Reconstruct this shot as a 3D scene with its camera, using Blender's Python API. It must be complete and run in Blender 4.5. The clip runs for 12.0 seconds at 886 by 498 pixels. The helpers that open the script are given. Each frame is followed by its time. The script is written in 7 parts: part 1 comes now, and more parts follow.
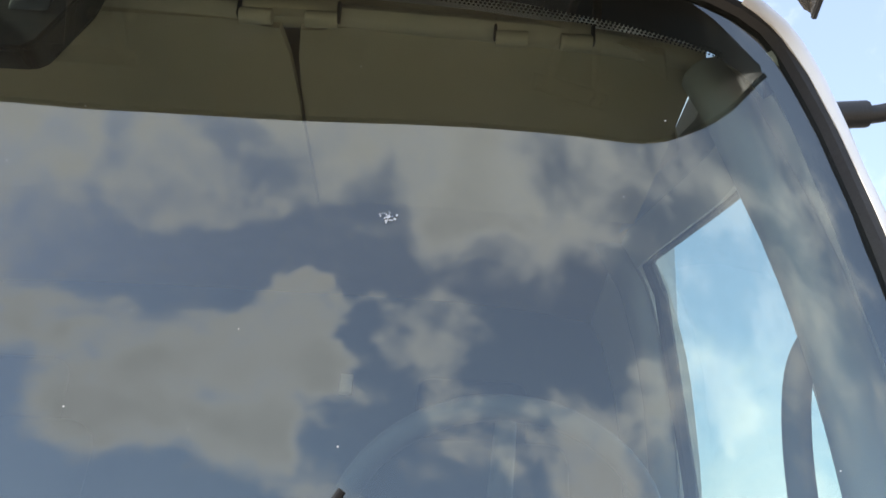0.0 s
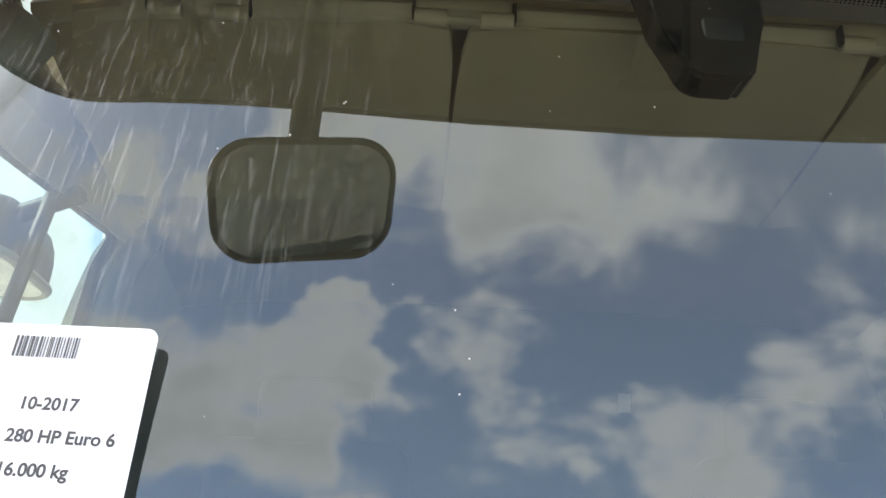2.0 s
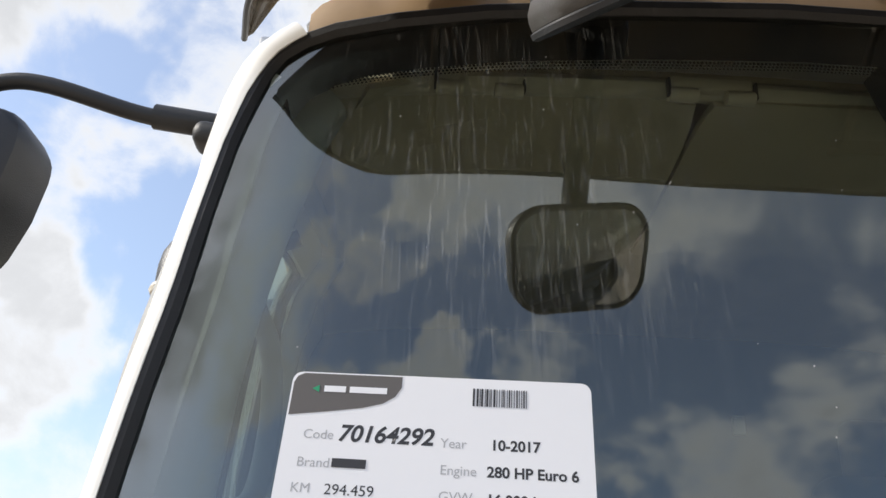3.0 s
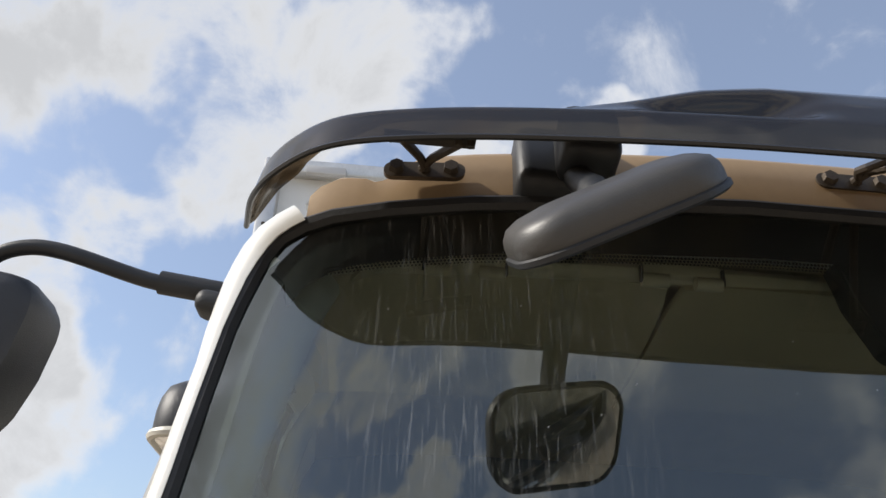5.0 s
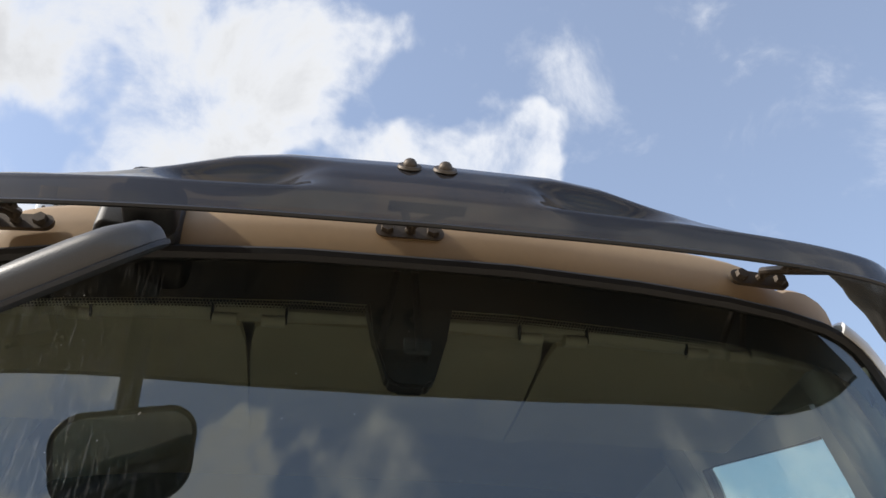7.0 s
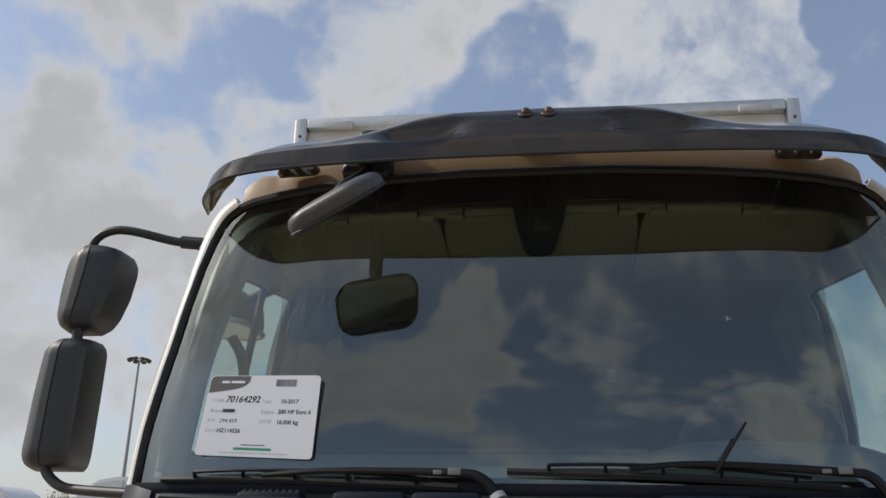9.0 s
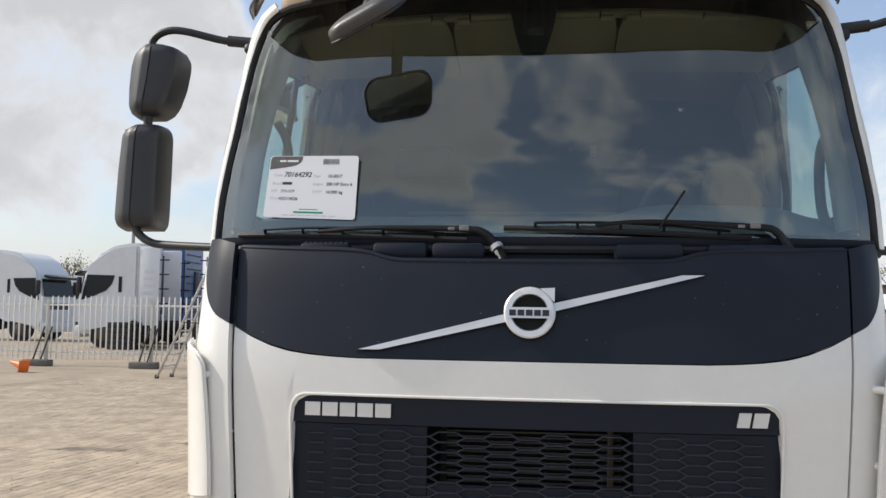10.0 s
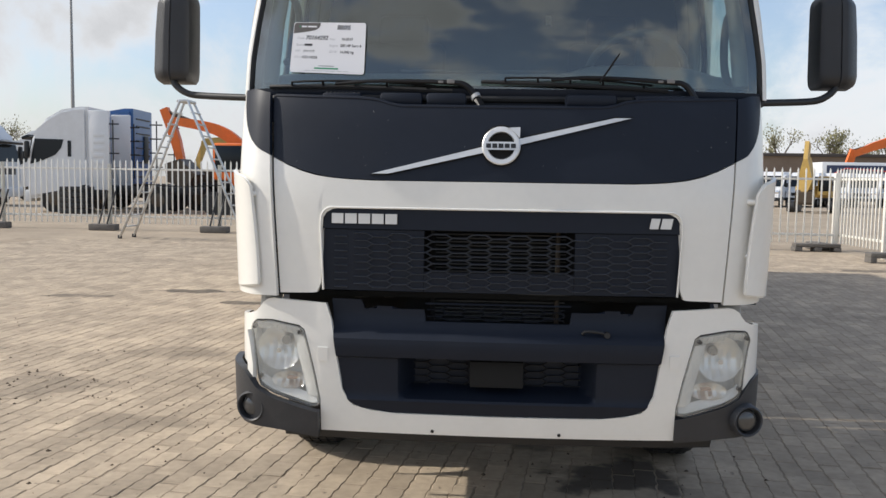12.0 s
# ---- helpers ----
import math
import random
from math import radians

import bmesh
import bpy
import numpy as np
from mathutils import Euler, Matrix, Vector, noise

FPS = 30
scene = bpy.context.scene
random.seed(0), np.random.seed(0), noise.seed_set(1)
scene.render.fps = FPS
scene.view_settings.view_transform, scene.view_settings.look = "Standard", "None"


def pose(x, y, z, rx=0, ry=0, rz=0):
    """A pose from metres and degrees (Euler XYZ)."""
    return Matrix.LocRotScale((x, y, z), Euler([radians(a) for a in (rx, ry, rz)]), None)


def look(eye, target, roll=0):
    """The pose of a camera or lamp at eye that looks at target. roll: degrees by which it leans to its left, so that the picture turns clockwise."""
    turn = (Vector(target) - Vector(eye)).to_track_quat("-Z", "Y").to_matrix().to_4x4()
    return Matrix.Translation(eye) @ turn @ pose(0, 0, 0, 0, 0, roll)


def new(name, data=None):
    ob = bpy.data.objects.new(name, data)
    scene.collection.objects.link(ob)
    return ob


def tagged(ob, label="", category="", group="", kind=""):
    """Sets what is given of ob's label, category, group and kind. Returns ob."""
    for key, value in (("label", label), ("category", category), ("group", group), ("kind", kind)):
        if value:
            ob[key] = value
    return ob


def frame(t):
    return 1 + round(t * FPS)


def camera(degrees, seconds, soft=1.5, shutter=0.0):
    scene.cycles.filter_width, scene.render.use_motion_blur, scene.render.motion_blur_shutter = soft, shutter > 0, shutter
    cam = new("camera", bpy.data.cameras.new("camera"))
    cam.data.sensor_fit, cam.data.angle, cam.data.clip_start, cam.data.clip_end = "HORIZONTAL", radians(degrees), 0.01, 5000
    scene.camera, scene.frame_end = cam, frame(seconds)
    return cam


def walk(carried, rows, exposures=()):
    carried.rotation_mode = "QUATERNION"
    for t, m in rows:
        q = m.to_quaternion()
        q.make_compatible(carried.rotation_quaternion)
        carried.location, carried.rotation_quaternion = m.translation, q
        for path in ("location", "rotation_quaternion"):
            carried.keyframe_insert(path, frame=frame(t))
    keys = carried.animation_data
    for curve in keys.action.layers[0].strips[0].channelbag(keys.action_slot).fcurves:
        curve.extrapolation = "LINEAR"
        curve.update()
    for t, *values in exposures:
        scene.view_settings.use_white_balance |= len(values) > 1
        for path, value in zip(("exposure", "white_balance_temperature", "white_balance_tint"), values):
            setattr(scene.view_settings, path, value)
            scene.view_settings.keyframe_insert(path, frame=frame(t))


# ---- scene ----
cam = camera(54.5, 12.0)
PATH = [
    (0, (0.521, -0.654, 1.904), (0.526, 1.212, 2.624), 3.1),
    (0.5, (0.356, -0.680, 1.919), (0.381, 1.175, 2.666), 3.1),
    (1, (0.125, -0.705, 1.911), (0.181, 1.149, 2.660), 2.5),
    (1.5, (-0.026, -0.671, 1.856), (-0.079, 1.169, 2.639), 4.5),
    (2, (-0.361, -0.621, 1.891), (-0.262, 1.232, 2.639), 1.9),
    (2.2, (-0.469, -0.644, 1.884), (-0.363, 1.206, 2.636), 2.0),
    (2.5, (-0.636, -0.700, 1.872), (-0.525, 1.152, 2.620), 1.7),
    (2.7, (-0.735, -0.728, 1.868), (-0.621, 1.121, 2.622), 1.7),
    (4.3, (-0.804, -0.858, 1.980), (-0.702, 0.922, 2.886), 2.5),
    (4.5, (-0.790, -0.872, 1.988), (-0.693, 0.897, 2.915), 2.9),
    (5, (-0.757, -0.905, 1.984), (-0.657, 0.862, 2.917), 3.1),
    (5.5, (-0.680, -0.904, 2.027), (-0.492, 0.858, 2.954), 1.5),
    (6, (-0.492, -0.904, 2.012), (-0.237, 0.844, 2.949), 0.7),
    (6.5, (-0.297, -1.016, 1.992), (-0.019, 0.720, 2.945), 0.3),
    (6.7, (-0.249, -1.092, 1.979), (0.032, 0.642, 2.935), 0.2),
    (8.3, (0.117, -1.593, 1.811), (0.146, 0.158, 2.777), 0.4),
    (8.5, (0.087, -1.718, 1.776), (-0.035, 0.040, 2.721), 0.8),
    (9, (0.022, -2.033, 1.676), (-0.220, -0.161, 2.337), 1.1),
    (9.5, (0.072, -2.340, 1.615), (-0.180, -0.382, 1.938), 0.9),
    (10, (0.046, -2.622, 1.595), (-0.192, -0.641, 1.737), 0.8),
    (10.5, (-0.022, -2.893, 1.550), (-0.228, -0.904, 1.586), 0.7),
    (11, (0.015, -3.067, 1.506), (-0.146, -1.075, 1.428), 0.6),
    (11.5, (0.049, -3.253, 1.467), (-0.080, -1.263, 1.313), 0.7),
    (12, (-0.032, -3.462, 1.459), (-0.143, -1.472, 1.298), 0.9),
]
walk(cam, [(t, look(e, g, r)) for t, e, g, r in PATH], exposures=[(0, 0.9), (0.6, 1.1), (1.2, 1.4), (2.0, 1.15), (2.5, 0.25), (2.7, 0.15), (4.0, -0.2), (4.5, -0.25), (6.5, 0.02), (8.5, -0.38), (9.0, -0.65), (9.5, -0.35), (10.5, -0.2), (12, -0.25)])

# ---- world, sun, exposure ----
SUN_AZ, SUN_EL = radians(-89), radians(37.4)   # azimuth from +y towards +x


def make_world():
    w = bpy.data.worlds.new("sky")
    scene.world = w
    w.use_nodes = True
    nt = w.node_tree
    nt.nodes.clear()
    N, L = nt.nodes.new, nt.links.new
    out, bg = N("ShaderNodeOutputWorld"), N("ShaderNodeBackground")
    sky = N("ShaderNodeTexSky")
    sky.sky_type, sky.sun_disc = "NISHITA", False
    sky.sun_elevation, sky.sun_rotation = SUN_EL, SUN_AZ
    sky.air_density, sky.dust_density, sky.ozone_density = 1.0, 2.2, 1.6
    tc = N("ShaderNodeTexCoord")
    sep = N("ShaderNodeSeparateXYZ")
    L(tc.outputs["Generated"], sep.inputs[0])
    # each bank of cloud stands round a direction; noise frays its edges
    n0 = N("ShaderNodeTexNoise"); n0.inputs["Scale"].default_value, n0.inputs["Detail"].default_value = 5.0, 4
    L(tc.outputs["Generated"], n0.inputs["Vector"])
    fray = N("ShaderNodeVectorMath"); fray.operation = "MULTIPLY_ADD"
    fray.inputs[1].default_value, fray.inputs[2].default_value = (0.13, 0.13, 0.13), (-0.065, -0.065, -0.065)
    L(n0.outputs["Color"], fray.inputs[0])
    way = N("ShaderNodeVectorMath"); way.operation = "ADD"
    L(tc.outputs["Generated"], way.inputs[0]); L(fray.outputs[0], way.inputs[1])
    field = None
    for az, el, r, amount in BANKS:
        az, el, r = radians(az), radians(el), radians(r)
        dp = N("ShaderNodeVectorMath"); dp.operation = "DOT_PRODUCT"
        dp.inputs[1].default_value = (math.sin(az) * math.cos(el), math.cos(az) * math.cos(el), math.sin(el))
        L(way.outputs[0], dp.inputs[0])
        mr = N("ShaderNodeMapRange"); mr.inputs[1].default_value, mr.inputs[2].default_value, mr.inputs[4].default_value = math.cos(r * 1.5), math.cos(r * 0.25), amount
        L(dp.outputs["Value"], mr.inputs[0])
        if field is None:
            field = mr.outputs[0]
        else:
            mx = N("ShaderNodeMath"); mx.operation = "MAXIMUM"; L(field, mx.inputs[0]); L(mr.outputs[0], mx.inputs[1])
            field = mx.outputs[0]
    n1 = N("ShaderNodeTexNoise")
    n1.inputs["Scale"].default_value, n1.inputs["Detail"].default_value, n1.inputs["Roughness"].default_value = 7.5, 8, 0.62
    n1.inputs["Distortion"].default_value = 0.3
    L(tc.outputs["Generated"], n1.inputs["Vector"])
    dot = N("ShaderNodeVectorMath"); dot.operation = "DOT_PRODUCT"
    sv = (math.sin(SUN_AZ) * math.cos(SUN_EL), math.cos(SUN_AZ) * math.cos(SUN_EL), math.sin(SUN_EL))
    dot.inputs[1].default_value = sv
    L(tc.outputs["Generated"], dot.inputs[0])
    low = N("ShaderNodeMapRange"); low.inputs[1].default_value, low.inputs[2].default_value, low.inputs[3].default_value, low.inputs[4].default_value = 0.04, 0.34, 0.64, 0.0
    L(sep.outputs[2], low.inputs[0])
    thick = N("ShaderNodeMath"); thick.operation = "MAXIMUM"; L(field, thick.inputs[0]); L(low.outputs[0], thick.inputs[1])
    s2 = N("ShaderNodeMath"); s2.operation = "MULTIPLY_ADD"; s2.inputs[1].default_value = 2.4
    L(n1.outputs[0], s2.inputs[0]); L(thick.outputs[0], s2.inputs[2])
    cov = N("ShaderNodeMapRange"); cov.interpolation_type = "SMOOTHSTEP"
    cov.inputs[1].default_value, cov.inputs[2].default_value = 1.28, 2.2
    cov.inputs[3].default_value = 0.16
    L(s2.outputs[0], cov.inputs[0])
    # thick cloud is greyer, thin cloud bright; clouds near the sun are brighter
    tone = N("ShaderNodeMapRange"); tone.interpolation_type = "SMOOTHSTEP"
    tone.inputs[1].default_value, tone.inputs[2].default_value = 1.75, 2.5
    tone.inputs[3].default_value, tone.inputs[4].default_value = 1.0, 0.78
    L(s2.outputs[0], tone.inputs[0])
    glow = N("ShaderNodeMapRange"); glow.inputs[1].default_value = -0.3; glow.inputs[2].default_value = 1.0
    glow.inputs[3].default_value, glow.inputs[4].default_value = 1.35, 1.0
    L(dot.outputs["Value"], glow.inputs[0])
    mul = N("ShaderNodeMath"); mul.operation = "MULTIPLY"; L(tone.outputs[0], mul.inputs[0]); L(glow.outputs[0], mul.inputs[1])
    cl = N("ShaderNodeMix"); cl.data_type = "RGBA"; cl.blend_type = "MULTIPLY"; cl.inputs[0].default_value = 1.0
    cl.inputs[6].default_value = CLOUD
    L(mul.outputs[0], cl.inputs[7])
    mix = N("ShaderNodeMix"); mix.data_type = "RGBA"
    lift = N("ShaderNodeMix"); lift.data_type = "RGBA"; lift.blend_type = "MULTIPLY"; lift.inputs[0].default_value = 1.0
    lift.inputs[7].default_value = (1.35, 1.42, 1.5, 1)
    L(sky.outputs[0], lift.inputs[6])
    L(cov.outputs[0], mix.inputs[0]); L(lift.outputs[2], mix.inputs[6]); L(cl.outputs[2], mix.inputs[7])
    L(mix.outputs[2], bg.inputs["Color"])
    bg.inputs["Strength"].default_value = 0.145
    L(bg.outputs[0], out.inputs[0])
    return sv


# banks of cloud: degrees from +y towards +x, height, half width, thickness
BANKS = ((175, 60, 9, 0.95), (163, 57, 9, 0.6), (150, 54, 8, 0.5), (-157, 33, 8, 1.05), (-172, 37, 5, 0.9), (-176, 33, 6, 0.85), (-166, 29, 7, 0.8), (173, 33, 7, 0.8),
         (153, 31, 8, 0.75), (-152, 51, 6, 0.8), (-157, 43, 5, 0.6), (178, 22, 7, 0.6), (140, 46, 8, 0.4), (-140, 38, 10, 0.8), (-120, 40, 14, 0.7), (120, 38, 14, 0.45),
         (-28, 37, 8, 0.8), (-14, 34, 7, 0.75), (-3, 42, 6, 0.75), (0, 37, 5, 0.65), (-31, 30, 7, 1.0), (-33, 24, 8, 1.15), (-9, 31, 6, 0.65), (8, 30, 5, 0.55),
         (16, 28.5, 4, 0.5), (-16, 44, 7, 0.75), (-42, 42, 10, 0.8), (-48, 28, 10, 1.0), (-24, 20, 8, 1.0), (-70, 35, 16, 0.8), (-42, 15, 14, 1.0), (-60, 16, 14, 1.0))
CLOUD = (5.7, 5.8, 6.0, 1)
sun_dir = make_world()
sun_data = bpy.data.lights.new("sun", "SUN")
sun_data.energy, sun_data.angle, sun_data.color = 4.5, radians(1.2), (1.0, 0.94, 0.85)
sun = new("sun", sun_data)
sun.matrix_world = look(Vector(sun_dir) * 60, (0, 0, 0))
scene.view_settings.exposure = 0.0


# ---- materials ----
def material(name, color, rough=0.5, metal=0.0, vary=0.0, scale=8.0, bump=0.0, bump_scale=60.0, coat=0.0, dirt=None, dirt_amt=0.5, spec=0.5, rnd=0.0):
    m = bpy.data.materials.new(name)
    m.use_nodes = True
    nt = m.node_tree
    N, L = nt.nodes.new, nt.links.new
    b = nt.nodes["Principled BSDF"]
    b.inputs["Base Color"].default_value = (*color, 1)
    b.inputs["Roughness"].default_value = rough
    b.inputs["Metallic"].default_value = metal
    b.inputs["Coat Weight"].default_value = coat
    b.inputs["Coat Roughness"].default_value = 0.08
    b.inputs["Specular IOR Level"].default_value = spec
    tc = N("ShaderNodeTexCoord")
    if vary or dirt or rnd:
        n = N("ShaderNodeTexNoise"); n.inputs["Scale"].default_value = scale; n.inputs["Detail"].default_value = 8
        n.inputs["Roughness"].default_value = 0.62
        L(tc.outputs["Object"], n.inputs["Vector"])
        n2 = N("ShaderNodeTexNoise"); n2.inputs["Scale"].default_value = scale * 11; n2.inputs["Detail"].default_value = 5
        L(tc.outputs["Object"], n2.inputs["Vector"])
        s = N("ShaderNodeMath"); s.operation = "MULTIPLY_ADD"; s.inputs[1].default_value = 0.45
        L(n2.outputs[0], s.inputs[0]); L(n.outputs[0], s.inputs[2])
        r = N("ShaderNodeMapRange"); r.inputs[1].default_value, r.inputs[2].default_value = 0.5, 0.95
        L(s.outputs[0], r.inputs[0])
        v = N("ShaderNodeMix"); v.data_type = "RGBA"
        lo = [c * (1 - vary) for c in color]; hi = [min(1, c * (1 + vary)) for c in color]
        v.inputs[6].default_value, v.inputs[7].default_value = (*lo, 1), (*hi, 1)
        L(r.outputs[0], v.inputs[0])
        last = v.outputs[2]
        if rnd:
            oi = N("ShaderNodeObjectInfo"); geo = N("ShaderNodeNewGeometry")
            a = N("ShaderNodeMath"); a.operation = "ADD"; L(oi.outputs["Random"], a.inputs[0]); L(geo.outputs["Random Per Island"], a.inputs[1])
            f = N("ShaderNodeMath"); f.operation = "FRACT"; L(a.outputs[0], f.inputs[0])
            mr = N("ShaderNodeMapRange"); mr.inputs[3].default_value, mr.inputs[4].default_value = 1 - rnd, 1 + rnd
            L(f.outputs[0], mr.inputs[0])
            x = N("ShaderNodeMix"); x.data_type = "RGBA"; x.blend_type = "MULTIPLY"; x.inputs[0].default_value = 1
            L(last, x.inputs[6]); L(mr.outputs[0], x.inputs[7])
            last = x.outputs[2]
        if dirt:
            dn = N("ShaderNodeTexNoise"); dn.inputs["Scale"].default_value = scale * 0.55; dn.inputs["Detail"].default_value = 10
            dn.inputs["Roughness"].default_value = 0.7
            mpn = N("ShaderNodeMapping"); mpn.inputs["Location"].default_value = (3.3, 7.1, 1.9)
            L(tc.outputs["Object"], mpn.inputs[0]); L(mpn.outputs[0], dn.inputs["Vector"])
            dr = N("ShaderNodeMapRange"); dr.inputs[1].default_value, dr.inputs[2].default_value = 0.52, 0.78
            dr.inputs[4].default_value = dirt_amt
            L(dn.outputs[0], dr.inputs[0])
            d = N("ShaderNodeMix"); d.data_type = "RGBA"; d.inputs[7].default_value = (*dirt, 1)
            L(dr.outputs[0], d.inputs[0]); L(last, d.inputs[6])
            last = d.outputs[2]
            rr = N("ShaderNodeMapRange"); rr.inputs[3].default_value, rr.inputs[4].default_value = rough, min(1, rough + 0.3)
            L(dr.outputs[0], rr.inputs[0]); L(rr.outputs[0], b.inputs["Roughness"])
        L(last, b.inputs["Base Color"])
    if bump:
        bn = N("ShaderNodeTexNoise"); bn.inputs["Scale"].default_value = bump_scale; bn.inputs["Detail"].default_value = 6
        L(tc.outputs["Object"], bn.inputs["Vector"])
        bp = N("ShaderNodeBump"); bp.inputs["Strength"].default_value = bump; bp.inputs["Distance"].default_value = 0.004
        L(bn.outputs[0], bp.inputs["Height"]); L(bp.outputs[0], b.inputs["Normal"])
    return m


def glass_material(name, tint, gloss, rough=0.0, haze=0.0, streaks=False):
    """A clear sheet: tinted see-through, with gloss by angle; haze is a thin film of dust, streaks are dried runs of water."""
    m = bpy.data.materials.new(name)
    m.use_nodes = True
    nt = m.node_tree
    nt.nodes.clear()
    N, L = nt.nodes.new, nt.links.new
    out = N("ShaderNodeOutputMaterial")
    tr, gl, mix = N("ShaderNodeBsdfTransparent"), N("ShaderNodeBsdfGlossy"), N("ShaderNodeMixShader")
    tr.inputs[0].default_value = (*tint, 1)
    gl.inputs["Roughness"].default_value = rough
    gl.inputs["Color"].default_value = (0.80, 0.84, 0.82, 1)
    # gloss by angle, the same from both sides
    lw = N("ShaderNodeLayerWeight"); lw.inputs[0].default_value = 0.5
    pw = N("ShaderNodeMath"); pw.operation = "POWER"; pw.inputs[1].default_value = 5.0
    L(lw.outputs["Facing"], pw.inputs[0])
    fr = N("ShaderNodeMapRange"); fr.inputs[3].default_value, fr.inputs[4].default_value = gloss, 1.0 if gloss > 0 else 0.0
    L(pw.outputs[0], fr.inputs[0])
    body = tr.outputs[0]
    if haze or streaks:
        df = N("ShaderNodeBsdfDiffuse"); df.inputs[0].default_value = (0.62, 0.62, 0.60, 1)
        tc = N("ShaderNodeTexCoord")
        n = N("ShaderNodeTexNoise"); n.inputs["Scale"].default_value = 5; n.inputs["Detail"].default_value = 7
        L(tc.outputs["Object"], n.inputs["Vector"])
        r = N("ShaderNodeMapRange"); r.inputs[1].default_value, r.inputs[2].default_value = 0.35, 0.8
        r.inputs[3].default_value, r.inputs[4].default_value = haze * 0.5, haze * 1.6
        L(n.outputs[0], r.inputs[0])
        amount = r.outputs[0]
        if streaks:
            # fine runs: noise stretched far along z, kept to the patch below the front mirror
            mp = N("ShaderNodeMapping"); mp.inputs["Scale"].default_value = (1, 0.2, 0.03)
            L(tc.outputs["Object"], mp.inputs[0])
            wob = N("ShaderNodeTexNoise"); wob.inputs["Scale"].default_value = 210; wob.inputs["Detail"].default_value = 3; wob.inputs["Distortion"].default_value = 1.0
            L(mp.outputs[0], wob.inputs["Vector"])
            wr = N("ShaderNodeMapRange"); wr.inputs[1].default_value, wr.inputs[2].default_value = 0.54, 0.74
            L(wob.outputs[0], wr.inputs[0])
            sp = N("ShaderNodeSeparateXYZ"); L(tc.outputs["Object"], sp.inputs[0])
            ax = N("ShaderNodeMath"); ax.operation = "ADD"; ax.inputs[1].default_value = 0.60; L(sp.outputs[0], ax.inputs[0])
            aa = N("ShaderNodeMath"); aa.operation = "ABSOLUTE"; L(ax.outputs[0], aa.inputs[0])
            xr = N("ShaderNodeMapRange"); xr.interpolation_type = "SMOOTHSTEP"
            xr.inputs[1].default_value, xr.inputs[2].default_value, xr.inputs[3].default_value, xr.inputs[4].default_value = 0.06, 0.34, 1, 0
            L(aa.outputs[0], xr.inputs[0])
            zr = N("ShaderNodeMapRange"); zr.interpolation_type = "SMOOTHSTEP"
            zr.inputs[1].default_value, zr.inputs[2].default_value, zr.inputs[3].default_value, zr.inputs[4].default_value = 2.0, 2.35, 0.15, 1
            L(sp.outputs[2], zr.inputs[0])
            m1 = N("ShaderNodeMath"); m1.operation = "MULTIPLY"; L(wr.outputs[0], m1.inputs[0]); L(xr.outputs[0], m1.inputs[1])
            m2 = N("ShaderNodeMath"); m2.operation = "MULTIPLY"; L(m1.outputs[0], m2.inputs[0]); L(zr.outputs[0], m2.inputs[1])
            m3 = N("ShaderNodeMath"); m3.operation = "MULTIPLY_ADD"; m3.inputs[1].default_value = 0.20
            L(m2.outputs[0], m3.inputs[0]); L(amount, m3.inputs[2])
            amount = m3.outputs[0]
        md = N("ShaderNodeMixShader")
        L(amount, md.inputs[0]); L(tr.outputs[0], md.inputs[1]); L(df.outputs[0], md.inputs[2])
        body = md.outputs[0]
    L(fr.outputs[0], mix.inputs[0]); L(body, mix.inputs[1]); L(gl.outputs[0], mix.inputs[2])
    L(mix.outputs[0], out.inputs[0])
    return m


WHITE = material("white_paint", (0.80, 0.785, 0.735), 0.28, vary=0.03, scale=3, coat=0.35, dirt=(0.5, 0.44, 0.36), dirt_amt=0.12)
DARK = material("dark_satin_paint", (0.0075, 0.0115, 0.0215), 0.5, vary=0.10, scale=4, bump=0.05, bump_scale=400, dirt=(0.04, 0.045, 0.055), dirt_amt=0.12, spec=0.28)
BLACK = material("black_plastic", (0.013, 0.014, 0.016), 0.5, vary=0.15, scale=10, bump=0.15, bump_scale=300, dirt=(0.08, 0.075, 0.07), dirt_amt=0.25)
RUBBER = material("rubber", (0.017, 0.017, 0.018), 0.62, vary=0.2, scale=12, bump=0.2, bump_scale=160)
FRIT = material("black_ceramic", (0.006, 0.006, 0.007), 0.35)
# near-black that puts the shade of gaps and openings into the colour
VOID = material("shade_black", (0.008, 0.008, 0.008), 0.9)
GREYPL = material("grey_plastic", (0.055, 0.052, 0.049), 0.42, vary=0.08, scale=6, bump=0.12, bump_scale=420)
MIRRORPL = material("mirror_housing_plastic", (0.022, 0.023, 0.027), 0.42, vary=0.1, scale=8, bump=0.25, bump_scale=420)
CHROME = material("chrome", (0.86, 0.87, 0.88), 0.22, 1.0)
SILVER = material("silver_trim", (0.72, 0.72, 0.71), 0.34, 0.45, vary=0.04, scale=20)
MIRROR = material("mirror_glass", (0.85, 0.87, 0.88), 0.01, 1.0)
ALU = material("aluminium", (0.58, 0.58, 0.57), 0.38, 0.85, vary=0.12, scale=14)
STEELD = material("dark_bracket_metal", (0.085, 0.066, 0.048), 0.5, 0.4, vary=0.25, scale=30, dirt=(0.12, 0.08, 0.05), dirt_amt=0.4)
LINER = material("beige_fabric", (0.46, 0.38, 0.27), 0.9, vary=0.06, scale=10, bump=0.3, bump_scale=500)
LINERD = material("beige_hard_plastic", (0.52, 0.44, 0.33), 0.55, vary=0.05, scale=10)
CABIN = material("grey_cabin_plastic", (0.13, 0.14, 0.15), 0.65, vary=0.08, scale=8)
